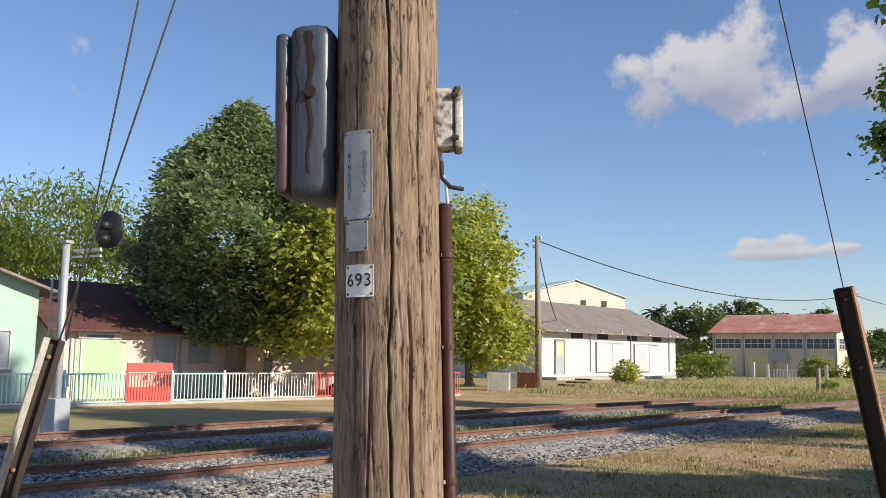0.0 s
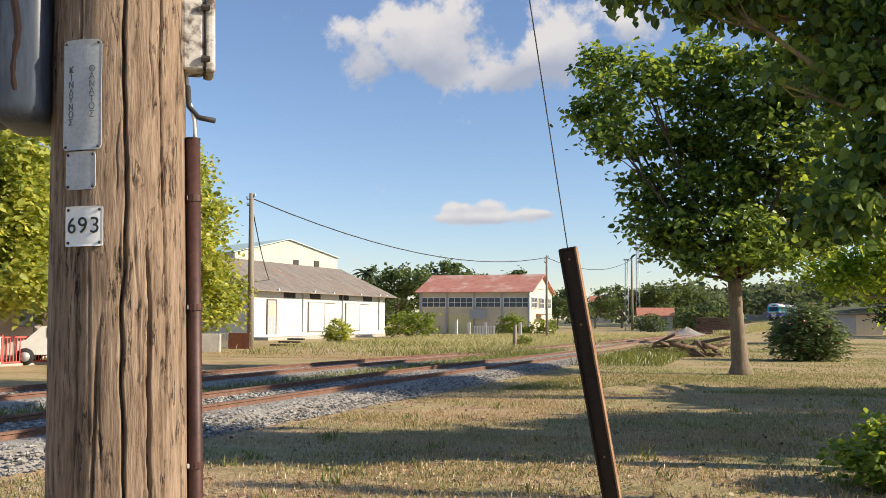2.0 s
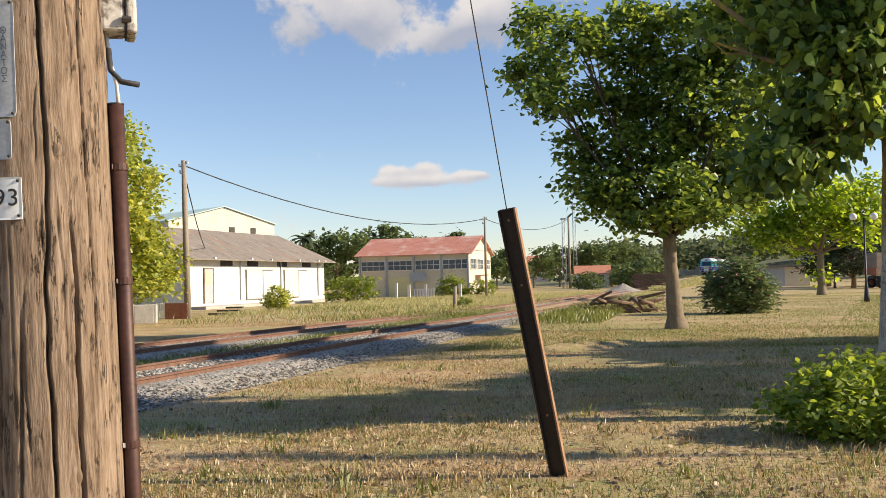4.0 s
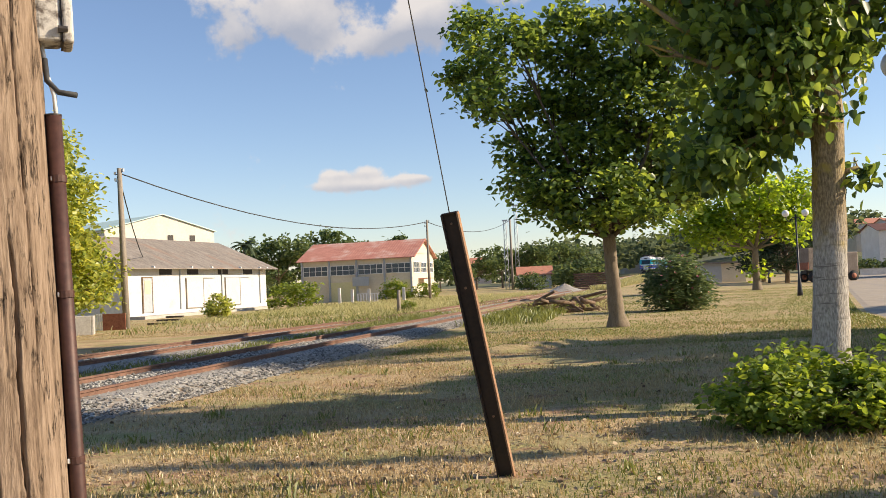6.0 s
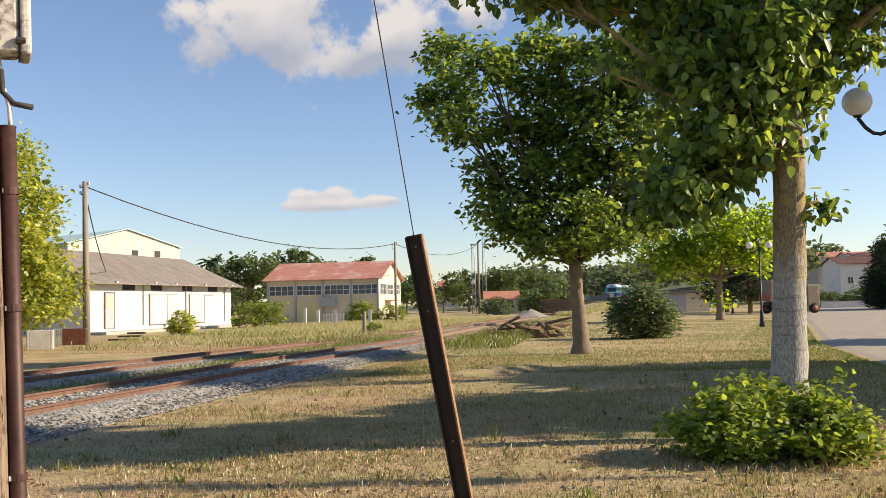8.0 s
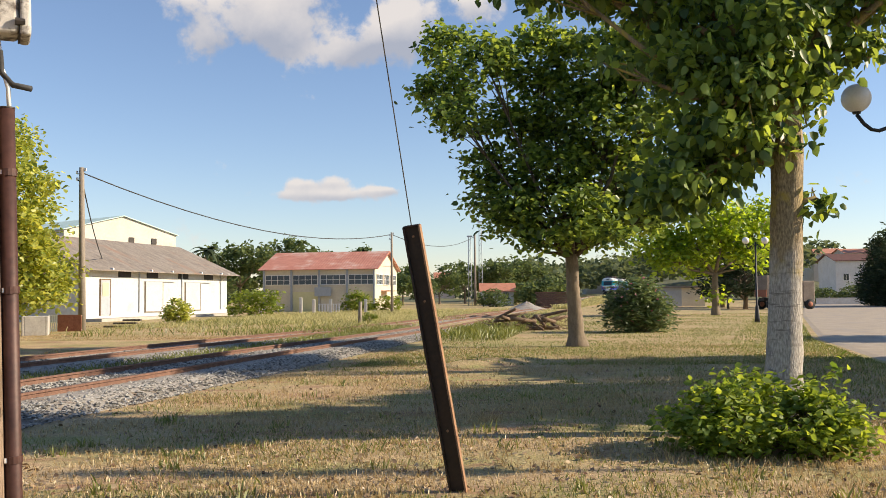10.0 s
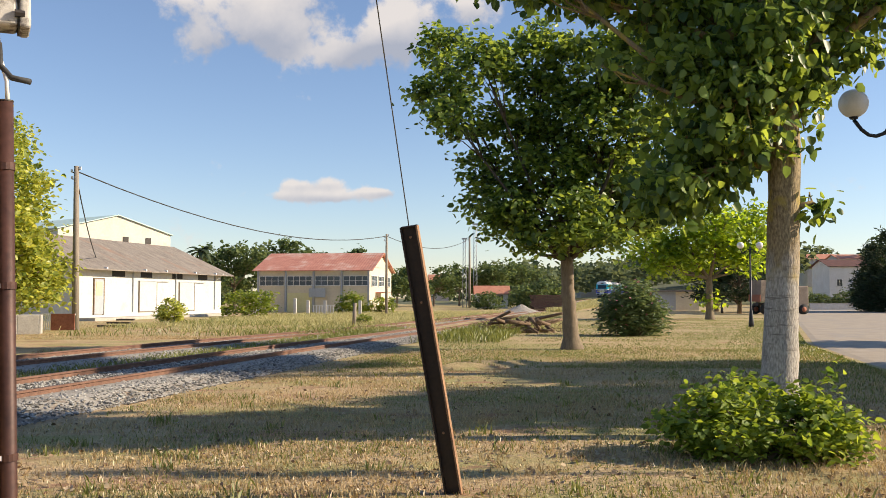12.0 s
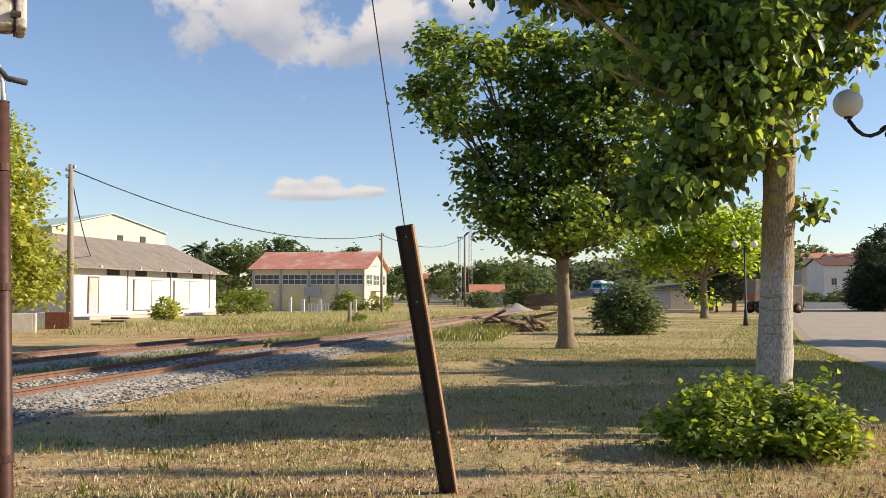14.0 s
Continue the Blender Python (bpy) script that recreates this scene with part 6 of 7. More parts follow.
# ---- train ----
def train_car(m, length, label, cab):
    """A railcar body: x along the track, front cab at x = 0, y across, z from the rail tops."""
    ob = thing("railcar", m, label, "train", "coupled railcars")
    prof = [(1.36, 0.98, 0), (1.42, 1.25, 1), (1.44, 1.98, 0), (1.44, 2.14, 2), (1.40, 3.02, 2), (1.34, 3.18, 0), (1.10, 3.58, 0), (0.6, 3.80, 3), (0, 3.86, 3)]
    full = [(-y, z, k) for y, z, k in prof] + [(y, z, prof[max(0, i - 1)][2]) for i, (y, z, k) in reversed(list(enumerate(prof)))][1:]
    mats = [M["t_white"], M["t_blue"], M["t_turq"], M["t_grey"]]
    stations = [(0.0, 0.72, 0.10), (0.12, 0.90, 0.05), (0.5, 0.97, 0.02), (1.0, 1.0, 0), (length - .3, 1.0, 0), (length, .96, 0)] if cab else [(0, .96, 0), (.3, 1, 0), (length - .3, 1, 0), (length, .96, 0)]
    vs, fs, ids = [], [], []
    n = len(full)
    for x, sc, back in stations:
        for y, z, k in full:
            sl = max(0, z - 2.1) * 0.32 if (cab and x < 0.9) else 0
            vs.append((x + sl, y * (sc if cab else 1), z - (0.12 * (1 - sc) if z > 3.3 else 0)))
    for i in range(len(stations) - 1):
        for j in range(n - 1):
            fs.append((i * n + j, i * n + j + 1, (i + 1) * n + j + 1, (i + 1) * n + j))
            ids.append(full[j][2])
    fs += [tuple(range(n))[::-1], tuple(range((len(stations) - 1) * n, len(stations) * n))]
    ids += [0, 0]
    mesh_ob("body", vs, fs, mats, ob, "white, turquoise and blue striped body", mids=ids)
    for s in (-1, 1):
        y = s * 1.425
        xs = [1.9, 3.6, 6.6, 9.3, 11.0, 12.7, 14.4, 17.8, 19.2]
        for i, x in enumerate(xs):
            if x + 1 > length:
                continue
            w = 0.5 if i == 0 else 1.1
            f = boxes("window_frame", [(x, y, 2.62, w + .1, 0.06, .92)], M["galv"], ob, bevel=.02)
            boxes("pane", [(x, y + s * .012, 2.62, w, 0.06, .80)], M["train_glass"], f, bevel=.02)
        for x in (5.2, 16.2):
            for dx in (-.33, .33):
                d = boxes("door_leaf", [(x + dx, y + s * .005, 2.0, .62, .07, 2.15)], M["t_turq"], ob, bevel=.02)
                boxes("door_pane", [(x + dx, y + s * .02, 2.55, .36, .06, .8)], M["train_glass"], d, bevel=.02)
    if cab:
        # windscreen, lamp band, couplings
        rot = Matrix.Rotation(radians(17.7), 4, "Y")
        k = boxes("windscreen", [(0, 0, 0, .05, 1.75, .86)], M["train_glass"], ob, bevel=.02)
        k.matrix_local = Matrix.Translation((0.16, 0, 2.62)) @ rot
        k = boxes("windscreen_surround", [(0.02, 0, 0, .05, 2.1, 1.05)], M["t_turq"], ob, bevel=.02)
        k.matrix_local = Matrix.Translation((0.165, 0, 2.62)) @ rot
        k = boxes("destination_display", [(0, 0, 0, .05, .6, .22)], M["train_glass"], ob, bevel=.02)
        k.matrix_local = Matrix.Translation((0.40, 0, 3.38)) @ rot
        boxes("nose_panel", [(-.02, 0, 1.62, .05, .9, .72)], M["t_white"], ob, bevel=.02)
        for s in (-1, 1):
            boxes("nose_side", [(-.015, s * .73, 1.55, .05, .55, .62)], M["t_blue"], ob, bevel=.02)
            for dy, mm in ((.58, "lamp_globe"), (.86, "red")):
                tubes("lamp", [([(-.02, s * dy, 1.62), (-.07, s * dy, 1.62)], .11)], M[mm], ob, seg=14)
            boxes("buffer_beam", [(-.12, s * .8, 1.0, .3, .55, .34)], M["black"], ob, bevel=.03)
            tubes("wiper", [([(.1, s * .2, 2.15), (.22, s * .55, 2.9)], .015)], M["black"], ob, seg=5)
        boxes("coupling", [(-.2, 0, .85, .7, .36, .34)], M["black"], ob, bevel=.03)
        boxes("snow_plough", [(.1, 0, .42, .4, 1.9, .45)], M["black"], ob, bevel=.03)
        boxes("lettering_bar", [(-.05, 0, 1.78, .02, .5, .09), (-.05, 0, 1.52, .02, .3, .07)], M["letter"], ob)
    boxes("roof_unit", [(2.4, 0, 3.98, 1.7, 1.3, .34)], M["dark"], ob, bevel=.05)
    boxes("roof_unit", [(8.6, 0, 4.0, 4.2, 1.5, .4)], M["t_gear"], ob, bevel=.08)
    boxes("roof_horn", [(5.8, .3, 3.98, .3, .3, .3)], M["black"], ob, bevel=.04)
    boxes("underfloor_box", [(9.2, s * .95, .68, 1.6, .7, .55) for s in (-1, 1)] + [(11.6, s * .95, .66, 1.3, .7, .5) for s in (-1, 1)], M["t_gear"], ob, bevel=.04)
    for bx in (3.4, length - 3.4):
        bg = boxes("bogie", [(bx, s * .98, .55, 3.0, .12, .34) for s in (-1, 1)] + [(bx, 0, .5, .5, 1.7, .3)], M["t_gear"], ob, bevel=.03)
        for dx in (-1.15, 1.15):
            tubes("wheelset", [([(bx + dx, s * .66, .44), (bx + dx, s * .80, .44)], .44) for s in (-1, 1)] + [([(bx + dx, -.7, .44), (bx + dx, .7, .44)], .08)], M["dark"], bg, seg=22)
    return ob


def put_train(y0, cars):
    y = y0
    for i in range(cars):
        ln = 21.5
        x0, x1 = track_at(TRACK1, y), track_at(TRACK1, y + ln * .97)
        m = line_frame((x0, y, rail_z(y)), (x1 - x0, ln * .97))
        train_car(m, ln, "blue, turquoise and white diesel railcar on the track", i == 0)
        y += (ln + .5) * .975


put_train(196.0, 2)


# ---- far trees, houses and clutter ----
def polar(px, d, z=0.0):
    """A place by its sideways slope from the last viewpoint and its distance ahead."""
    return (px * d, d, z)


def far_tree(x, y, h, w, seed, leaf="far_leaf", label="leafy green tree beyond the tracks", n=2600, size=None):
    r = random.Random(seed)
    bl = []
    for i in range(6):
        bl.append((r.uniform(-.5, .5) * w, r.uniform(-.4, .4) * w, h * r.uniform(.42, .8), w * r.uniform(.32, .5), w * r.uniform(.3, .45), h * r.uniform(.14, .24)))
    return tree("tree", (x, y, 0), bl, n, size or h * .06, M[leaf], M["bark"], [("trunk", M["bark"], 0, 1)], h * .35, label, clump=h * .05, seed=seed, trunk_r=h * .025, twigs=2)


for i, (s, d, h, w) in enumerate([(-.225, 122, 9.0, 7), (-.187, 128, 10.6, 8), (-.155, 132, 9.6, 7), (-.098, 135, 9.6, 5), (-.03, 150, 7.5, 6), (-.048, 168, 7.0, 6), (-.008, 172, 7.6, 7), (.02, 178, 8.2, 7), (.055, 180, 8.8, 8), (.085, 184, 9.0, 8)]):
    far_tree(s * d, d, h, w, 40 + i, "far_leaf")


def palm(x, y, h):
    ob = thing("palm_tree", Matrix.Translation((x, y, 0)), "dark palm tree behind the goods shed", "tree")
    tubes("trunk", [([(0, 0, 0), (.1, 0, h * .6), (.15, 0, h)], [.3, .22, .2])], M["bark"], ob, seg=10)
    rng = random.Random(4)
    for i in range(22):
        a, up = rng.uniform(0, 6.28), rng.uniform(-.1, 1.1)
        L = rng.uniform(1.9, 2.6)
        vs, fs = [], []
        for k in range(9):
            t = k / 8
            rr = L * t * math.cos(up * .8)
            z = h + L * (t * math.sin(up) - .75 * t * t)
            w = .32 * math.sin(math.pi * min(1, t + .12)) + .02
            p = Vector((.15 + rr * math.cos(a), rr * math.sin(a), z))
            s = Vector((-math.sin(a), math.cos(a), -.35)) * w
            s2 = Vector((math.sin(a), -math.cos(a), -.35)) * w
            vs += [p + s, p, p + s2]
        for k in range(8):
            for j in (0, 1):
                fs.append((k * 3 + j, k * 3 + j + 1, k * 3 + j + 4, k * 3 + j + 3))
        mesh_ob("frond", vs, fs, M["dark_cypress"], ob)


palm(-25.5, 96.7, 6.6)

for s, d, h, w, lf, lab, sd in ((-.209, 80, 2.7, 2.4, "broad", "round green bush beside the goods shed", 61), (-.294, 60, 1.6, .85, "yellow", "small yellow-green sapling bush by the platform", 62),
                                (-.098, 96, 2.3, 1.7, "broad", "green bush in front of the hall", 63), (-.065, 97, 1.8, 1.6, "broad", "green bush in front of the hall", 64),
                                (.05, 128, 2.6, 2.4, "far_leaf", "dark green bush in the field", 65), (.105, 140, 5.0, 4.0, "far_leaf", "bright green bushes near the track", 66),
                                (.075, 150, 4.5, 4.0, "far_leaf", "green bushes near the track", 67), (-.085, 58, .7, .6, "broad", "low weed clump between the tracks", 68)):
    shrub("bush", (s * d, d, 0), [(0, 0, h * .5, w, w * .8, h * .5), (w * .4, 0, h * .4, w * .7, w * .6, h * .4), (-w * .5, 0, h * .35, w * .6, w * .6, h * .35)], 1500, h * .11, M[lf], lab, seed=sd, clump=h * .09, stems=8)


M["haze_leaf"] = leaf_mat("distant_foliage", (0.06, 0.085, 0.04), (0.14, 0.17, 0.075), 0.25, rough=0.9)


def treeline():
    """Wooded distance with uneven tops, one sheet of foliage."""
    rng = np.random.default_rng(71)
    pts = []
    for i in range(330):
        s = rng.uniform(-.75, .78)
        d = rng.uniform(190, 420)
        if -.33 < s < -.02 and rng.uniform() < .5:
            continue
        hill = 0.030 * d * np.clip((s - .05) / .25, 0, 1)
        h = rng.uniform(6, 11)
        w = rng.uniform(4, 9)
        m = 190
        q = rng.normal(0, 1, (m, 3))
        q /= np.linalg.norm(q, axis=1)[:, None]
        q *= rng.uniform(.6, 1, (m, 1))
        pts.append(np.stack([s * d + q[:, 0] * w, d + q[:, 1] * w, hill + h * .5 + q[:, 2] * h * .5], 1))
    tagged(leaf_mesh("distant_trees", np.concatenate(pts), 1.5, M["haze_leaf"], rng=rng, label="distant belt of trees along the horizon"), category="trees", kind="stuff")


treeline()


def hillside():
    """A low wooded rise behind the station area."""
    vs, fs = [], []
    nx, ny = 60, 10
    for j in range(ny + 1):
        for i in range(nx + 1):
            s = -.1 + 1.1 * i / nx
            d = 210 + 500 * j / ny
            z = 0.030 * d * min(1, max(0, (s - .05) / .25)) * min(1, j / 3) + 2.0 * noise.noise(Vector((s * 9, d * .01, 1))) * (j > 0) - (0.3 if j == 0 else 0)
            vs.append((s * d, d, z))
    for j in range(ny):
        for i in range(nx):
            a = j * (nx + 1) + i
            fs.append((a, a + 1, a + nx + 2, a + nx + 1))
    tagged(mesh_ob("hillside", vs, fs, mat("scrub_hill", (0.05, 0.065, 0.025), (0.16, 0.16, 0.07), .05, .95, bump=0)), "low scrub-covered hillside in the distance", "hill", kind="structure")


hillside()


def small_house(s, d, w, dep, h, rh, wall, roof, label, z=0.0, storeys=1, turn=0.0):
    ob = gable_house("house", Matrix.Translation((s * d, d, z)) @ pose(0, 0, 0, 0, 0, turn), w, dep, h, h + rh, M[wall], M[roof], label, over=.4, base=-z - .1 if z < 3 else -2.0)
    for k in range(storeys):
        n = max(2, int(w / 2.6))
        for i in range(n):
            window(ob, w * (i + .5) / n, -.01, 1.5 + 2.9 * k, 1.0, 1.2, M["white"], None, (1, 0))
    return ob


small_house(.0385, 142, 4.9, 4.5, 2.4, 1.1, "white_wall", "tile_roof", "small white hut with terracotta roof")
small_house(-.013, 255, 5.5, 6, 5.5, 1.6, "pink_wall", "tile_roof", "far house with red tiled roof", 1.0)
small_house(.152, 270, 9, 8, 5.5, 1.6, "white_wall", "tile_roof", "white house on the hillside", 3.6, 2)
small_house(.178, 262, 6, 6, 3.6, 1.0, "white_wall", "white_wall", "low white house on the hillside", 3.4, 1)
small_house(.40, 215, 7, 7, 4.6, 1.2, "white_wall", "tile_roof", "white house among trees on the hill", 6.2, 1)
small_house(.435, 200, 6, 7, 4.2, 1.0, "white_wall", "tile_roof", "far house with terracotta roof on the hill", 6.0, 1)
small_house(.424, 150, 6.6, 7, 4.3, 1.1, "white_wall", "brown_roof", "white house with dark roof beside the road", 2.6, 1, 0)

for i, (px, d, h) in enumerate([(.405, 132, 2.6), (.428, 135, 2.2), (.447, 130, 3.0), (.392, 140, 2.4)]):
    shrub("bush", (px * d, d, 0), [(0, 0, h * .5, h * .9, h * .6, h * .5), (h * .5, 0, h * .4, h * .6, h * .5, h * .4)], 1400, h * .12, M["far_leaf"], "green garden bush in front of the white house", seed=140 + i, clump=h * .09, stems=8)
garden_wall = thing("garden_wall", Matrix.Translation((.402 * 124, 124, 0)), "low white garden wall with capping", "wall")
boxes("wall", [(3.2, 0, .42, 6.4, .25, .84)], M["white_wall"], garden_wall)
boxes("capping", [(3.2, 0, .88, 6.6, .35, .08)], M["concrete"], garden_wall)

kiosk = thing("kiosk", Matrix.Translation((.232 * 118, 118, 0)), "low flat-roofed kiosk with blue and beige walls", "kiosk")
boxes("wall", [(1.4, 2, 1.2, 2.8, 4, 2.4)], M["grey_paint"], kiosk)
boxes("wall", [(4.3, 2, 1.2, 3.0, 4, 2.4)], M["cream_wall"], kiosk)
boxes("roof", [(2.9, 2, 2.52, 6.6, 4.8, .2)], M["slate"], kiosk)


def lattice_mast(s, d, h, label):
    ob = thing("lattice_mast", Matrix.Translation((s * d, d, 0)), label, "mast", "masts")
    w = .32
    for x in (-w, w):
        tubes("leg", [([(x, 0, 0), (x * .6, 0, h)], .06)], M["galv"], ob, seg=5)
    n = int(h / .8)
    tagged(tubes("bracing", [([(-w * (1 - .4 * i / n), 0, h * i / n), (w * (1 - .4 * i / n), 0, h * (i + 1) / n)], .035) for i in range(n)], M["galv"], ob, seg=4), kind="stuff")
    boxes("lamp_head", [(0, 0, h + .1, .9, .3, .25)], M["galv"], ob)


lattice_mast(.0255, 150, 11.2, "tall steel lattice light mast")
lattice_mast(.0372, 155, 14.0, "tall steel lattice light mast")


def lamp_post(x, y, h, label, arms=((-1, 0), (1, 0)), globe=.2, reach=.55):
    ob = thing("street_lamp", Matrix.Translation((x, y, 0)), label, "street lamp", "globe lamps")
    tubes("column", [([(0, 0, 0), (0, 0, .25), (0, 0, .9), (0, 0, 1.0), (0, 0, h)], [.16, .14, .09, .06, .045])], M["black"], ob, seg=12)
    for ax, ay in arms:
        pts = []
        for k in range(11):
            t = k / 10
            pts.append((ax * reach * t, ay * reach * t, h - .25 + .10 * math.sin(t * 6.0) - .32 * t * t * (1 - t) * 3 + .12 * t))
        arm = tubes("arm", [(pts, .027)], M["black"], ob, seg=8)
        cur = []
        for k in range(15):
            a = k * .55
            rr = .13 * (1 - k / 17)
            cur.append((ax * (reach * .45 + rr * math.cos(a)), ay * (reach * .45 + rr * math.cos(a)), h - .36 + rr * math.sin(a)))
        tubes("scroll", [(cur, .015)], M["black"], arm, seg=6)
        bm = bmesh.new()
        bmesh.ops.create_uvsphere(bm, u_segments=28, v_segments=18, radius=globe)
        g = part("globe", bm, M["lamp_globe"], ob, "white opal glass globe", smooth=True)
        g.matrix_local = Matrix.Translation((ax * reach, ay * reach, h - .10 + globe * .85))
        bm = bmesh.new()
        bmesh.ops.create_cone(bm, cap_ends=True, segments=16, radius1=.05, radius2=.075, depth=.06)
        c = part("cup", bm, M["black"], ob)
        c.matrix_local = Matrix.Translation((ax * reach, ay * reach, h - .12))
    return ob


lamp_post(6.76, 12.6, 4.33, "black iron street lamp with white globes", arms=((-1, .1), (.5, .87), (.5, -.87)), reach=.98)
lamp_post(17.7, 52.4, 4.6, "slim black park lamp with white globes")
lamp_post(30.0, 98, 4.6, "slim black park lamp with white globes")


def truck():
    ob = thing("parked_truck", Matrix.Translation((33.6, 91.5, 0.02)) @ pose(0, 0, 0, 0, 0, 8), "brown and beige tipper truck parked on the road", "truck")
    boxes("cargo_body", [(-.6, 0, 2.3, 3.6, 2.4, 2.1)], M["truck_box"], ob, bevel=.05)
    boxes("chassis", [(0, 0, 1.0, 4.8, 1.0, .3)], M["dark"], ob)
    boxes("cab", [(2.0, 0, 1.75, 1.3, 2.3, 2.1)], M["truck_box"], ob, bevel=.12)
    boxes("tailboard", [(-2.45, 0, 1.6, .1, 2.4, .7)], M["rust_sheet"], ob)
    for x in (-1.9, -.8, 2.1):
        for y in (-1.05, 1.05):
            w = tubes("wheel", [([(x, y - .18, .5), (x, y + .18, .5)], .5)], M["tyre"], ob, seg=20)
            tubes("rim", [([(x, y - .19, .5), (x, y + .19, .5)], .26)], M["rust_sheet"], w, seg=12)


truck()
for i, (s, d, h, w) in enumerate([(.474, 108, 8.0, 1.6), (.488, 105, 9.2, 1.9), (.505, 102, 9.8, 2.2), (.464, 110, 5.0, 1.3), (.525, 100, 10.4, 2.3), (.477, 106, 5.0, 2.2), (.494, 103, 5.0, 2.4)]):
    conifer((s * d, d, 0), h, w, 3000, 80 + i, "dark cypress in a roadside hedge", "dark_cypress", .5, .02, .1)
for i, (s, d, h, w) in enumerate([(.325, 96, 6.0, 3.0), (.345, 104, 6.6, 3.2), (.30, 110, 6.0, 3.2)]):
    conifer((s * d, d, 0), h, w, 2600, 90 + i, "spreading pine behind the park lamps", "dark_cypress", .6, .25, .2)


# unseen conifer added for the thin shadow stripe across the near lawn
conifer((20.5, 8.9, 0), 12.3, .20, 900, 97, "unseen slim dark cypress added to shade a lawn strip", "dark_cypress", .18, .82, .1, .05)


def brush_pile():
    rng = random.Random(6)
    ob = thing("brush_pile", Matrix.Translation((4.2, 44.0, 0)), "heap of cut logs and dead branches on the grass", "brush pile")
    for i in range(24):
        a, L = rng.uniform(-1.3, 1.3), rng.uniform(.5, 1.5)
        x, y, z = rng.uniform(-1.5, 1.3), rng.uniform(-.8, .8), rng.uniform(.12, .7)
        r = rng.uniform(.05, .12)
        tubes("log", [([(x - L / 2 * math.cos(a), y - L / 2 * math.sin(a), z), (x + L / 2 * math.cos(a), y + L / 2 * math.sin(a), max(.06, z + rng.uniform(-.7, .5)))], [r, r * .8])], M["log"], ob, seg=8)
    lines = []
    for i in range(120):
        p = Vector((rng.uniform(-2.2, 2), rng.uniform(-1, 1), rng.uniform(0, .5)))
        q = p + Vector((rng.uniform(-.8, .8), rng.uniform(-.4, .4), rng.uniform(0, .45)))
        lines.append(([p, q], [.018, .008]))
    tagged(tubes("dead_twigs", lines, M["log"], ob, seg=4), kind="stuff")


brush_pile()
stack = thing("sleeper_stack", Matrix.Translation((.097 * 112, 112, 0)), "stack of old brown wooden sleepers", "timber stack")
for r in range(8):
    for c in range(3):
        boxes("old_sleeper", [(2.1 + 0.12 * ((r * 7 + c * 3) % 4), c * .5, .13 + r * .25, 4.2 - .15 * ((r * 5 + c) % 3), .4, .2)], M["rail"], stack, bevel=.02)


def heap():
    vs, fs = [], []
    n = 24
    for j in range(9):
        for i in range(n):
            a, r = 6.2832 * i / n, j / 8
            z = 0.95 * (1 - r) ** 1.1 * (1 + .2 * noise.noise(Vector((math.cos(a) * 2, math.sin(a) * 2, r * 3))))
            vs.append((2.4 * r * math.cos(a), 1.8 * r * math.sin(a), z - .05))
    for j in range(8):
        for i in range(n):
            fs.append((j * n + i, j * n + (i + 1) % n, (j + 1) * n + (i + 1) % n, (j + 1) * n + i))
    ob = mesh_ob("gravel_heap", vs, fs, M["ballast"], smooth=True)
    ob.matrix_world = Matrix.Translation((.087 * 104, 104, 0))
    tagged(ob, "grey heap of gravel beside the track", "gravel heap")


heap()


def planters():
    ob = thing("concrete_planter", Matrix.Translation((-18.95, 42.3, 0)) @ pose(0, 0, 0, 0, 0, 20), "square concrete planter by the tree", "planter")
    boxes("wall", [(-.5, 0, .45, .12, 1.1, .9), (.5, 0, .45, .12, 1.1, .9), (0, -.5, .45, .9, .1, .9), (0, .5, .45, .9, .1, .9)], M["concrete"], ob, bevel=.03)
    boxes("soil", [(0, 0, .4, .9, .9, .7)], M["soil"], ob)
    p = thing("rusty_panel", line_frame((-20.2, 46.5, 0), (1, 0)), "low white slatted gate with rusty red sheet panel", "panel")
    boxes("sheet", [(1.08, 0, .45, 1.2, .04, .84)], M["rust_sheet"], p)
    for i in range(5):
        boxes("slat", [(.02 + .1 * i, 0, .45, .05, .04, .84)], M["white"], p)
    boxes("rail", [(.85, .03, .84, 1.7, .04, .05), (.85, .03, .1, 1.7, .04, .05)], M["white"], p)
    st = thing("timber_steps", Matrix.Translation((-18.6, 52.0, 0)), "low dark timber steps beside the platform", "steps")
    for i in range(3):
        boxes("step", [(.3 * i, .25 * i, .09 + .17 * i, 1.6 - .3 * i, .3, .1)], M["sleeper"], st)


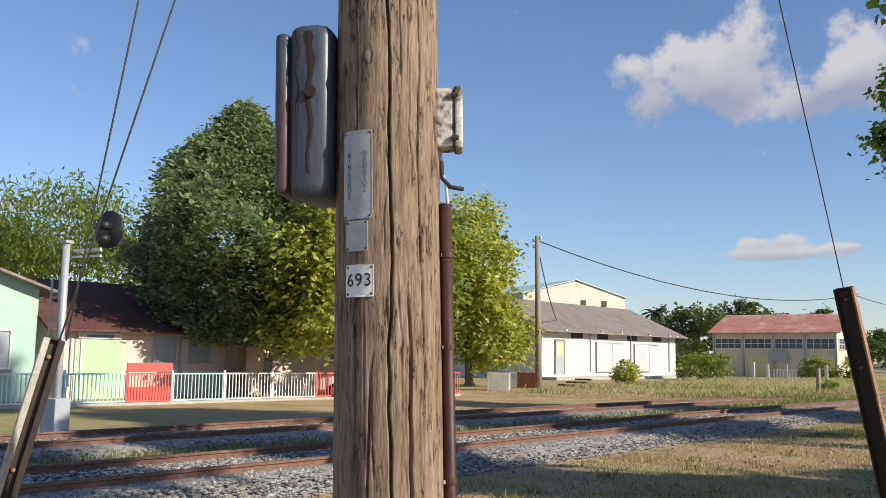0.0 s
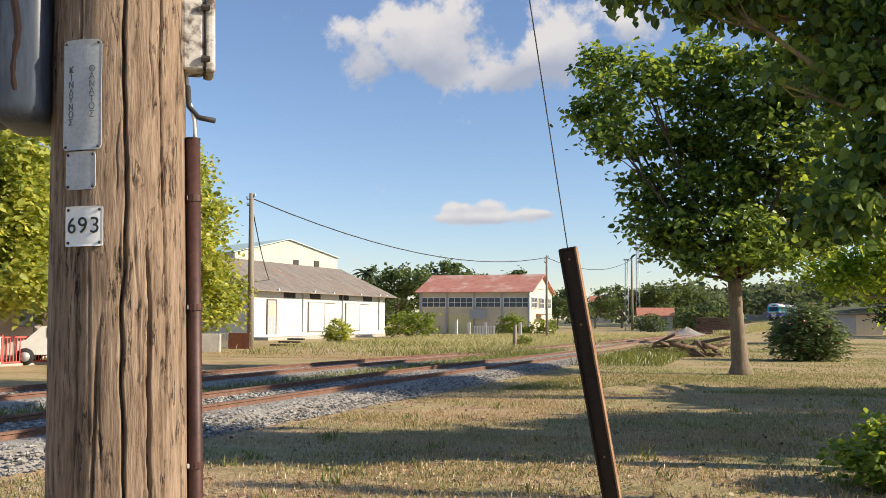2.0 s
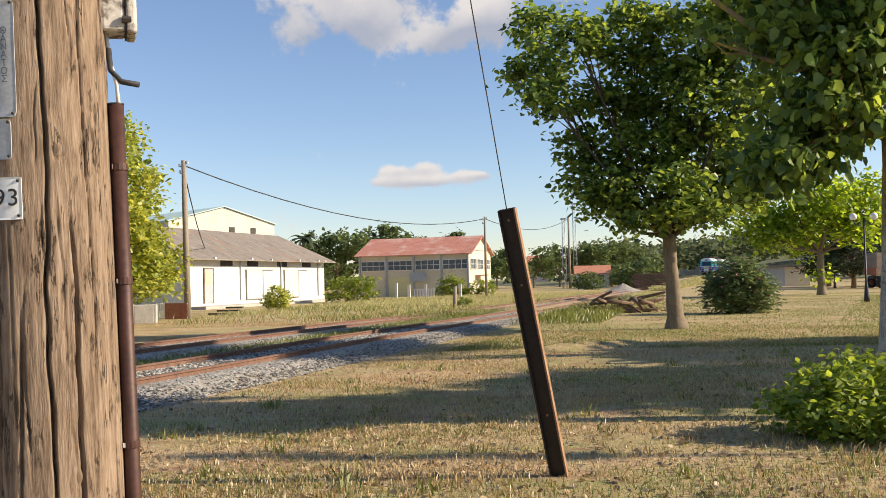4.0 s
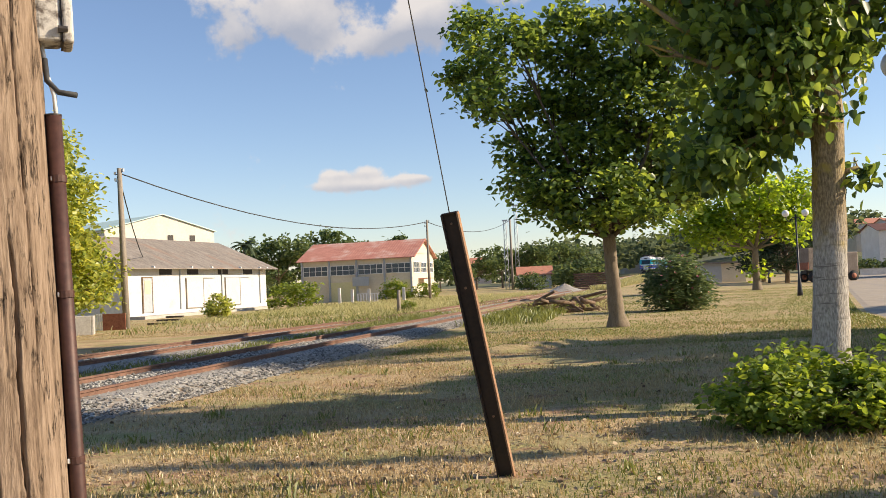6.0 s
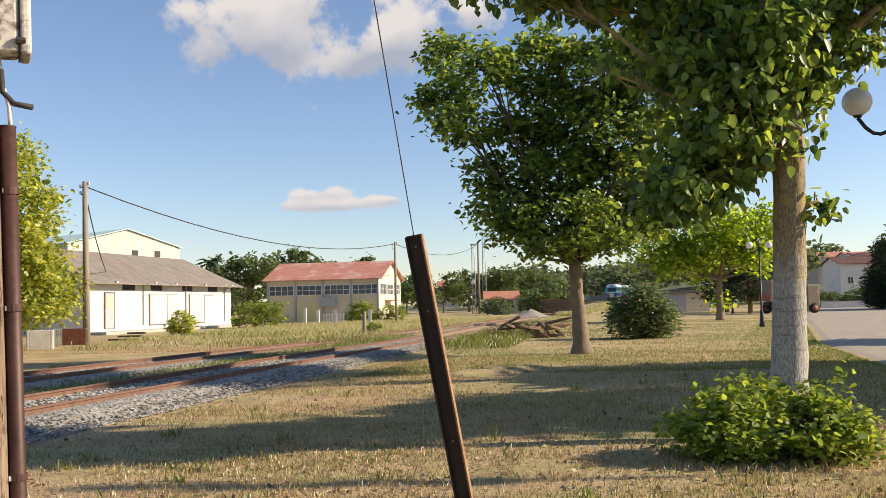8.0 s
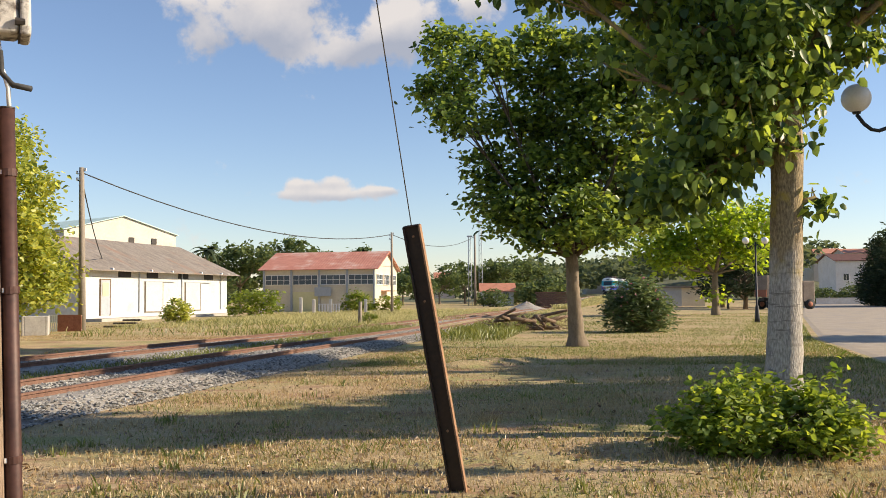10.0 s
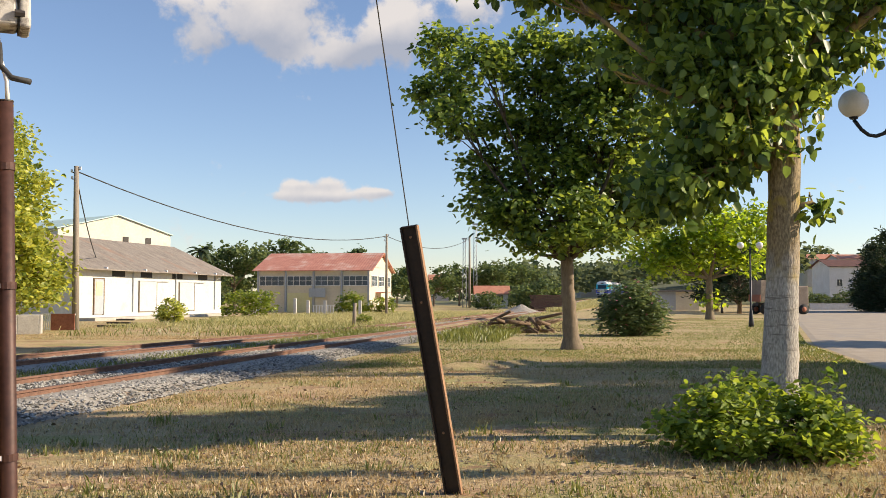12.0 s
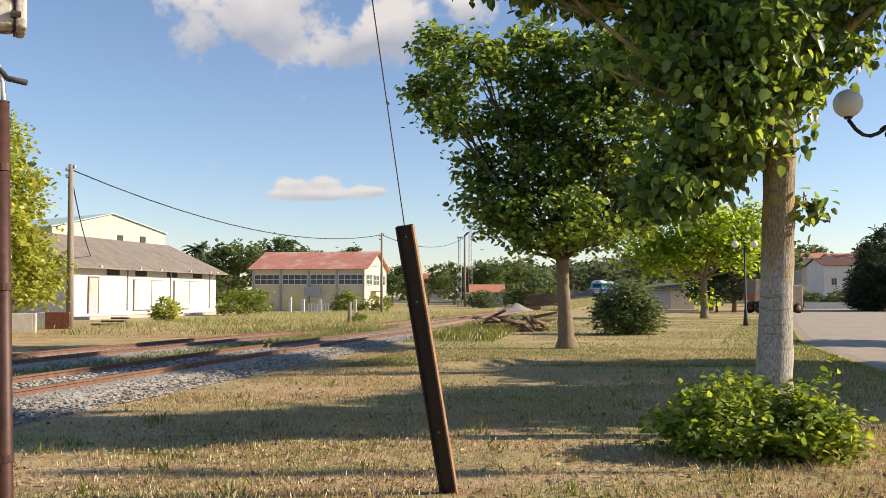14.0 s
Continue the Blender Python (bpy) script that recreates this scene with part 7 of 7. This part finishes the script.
planters()
STUB = thing("concrete_stub", Matrix.Translation((-14.0, 88, 0)), "pale concrete fence stub in the tall grass", "post", "fence stubs")
boxes("shaft", [(0, 0, .8, .28, .28, 1.6)], M["white_wall"], STUB, bevel=.03)
for x, y in ((-11.4, 90), (-17.0, 84), (-12.9, 89), (-7.6, 86)):
    copy_thing(STUB, Matrix.Translation((x, y, -.2)))
POSTW = thing("wooden_stake", Matrix.Translation((-5.3, 56, 0)), "old wooden stake beside the siding", "post")
tubes("shaft", [([(0, 0, -.1), (.05, 0, 1.35)], [.13, .1])], M["pole_grey"], POSTW)
gate = thing("white_gate", Matrix.Translation((-11.9, 93, 0)), "white slatted gate in front of the hall", "gate")
boxes("frame", [(0, 0, .9, 2.2, .06, .08), (0, 0, .1, 2.2, .06, .08)], M["white"], gate)
for i in range(8):
    boxes("slat", [(-1 + i * .285, 0, .5, .12, .04, .75)], M["white"], gate)


# fallen leaves and weeds on the lawn
def litter():
    rng = np.random.default_rng(33)
    n = 9000
    y = 4.8 + 24 * rng.uniform(0, 1, n) ** 1.7
    x = rng.uniform(-.55, .62, n) * (y + 3)
    ok = np.array([off_track(a, b) and a < 9.3 for a, b in zip(x, y)])
    x, y = x[ok], y[ok]
    z = np.array([ground_z(a, b) for a, b in zip(x, y)]) + .018
    tagged(leaf_mesh("fallen_leaves", np.stack([x, y, z], 1), 0.06, leaf_mat("dead_leaf", (0.12, 0.06, 0.03), (0.55, 0.42, 0.26), 0.15, .5, 1.0), rng=rng, droop=0.15, label="scattered dead leaves on the lawn"), category="leaves", kind="stuff")
    pts = []
    for _ in range(150):
        b = 5 + 20 * rng.uniform() ** 1.6
        a = rng.uniform(-.5, .55) * (b + 2)
        if not off_track(a, b) or a > 9:
            continue
        k = rng.integers(8, 26)
        pts += [(a + q[0], b + q[1], ground_z(a, b)) for q in rng.normal(0, .09, (k, 2))]
    blades("weed_tufts", pts, 0.12, M["green"], "scattered green weed tufts in the lawn", 34, 0.011)
    # straw-coloured tussocks in the foreground
    pts = []
    for _ in range(300):
        b = 5 + 17 * rng.uniform() ** 1.5
        a = rng.uniform(-.55, .6) * (b + 2)
        if not off_track(a, b) or a > 9 or patch(a, b, .4, 12) < -.05:
            continue
        pts += [(a + q[0], b + q[1], ground_z(a, b)) for q in rng.normal(0, .10, (22, 2))]
    blades("straw_tussocks", pts, 0.095, M["dry"], "taller straw tussocks in the lawn", 35, 0.006)


litter()
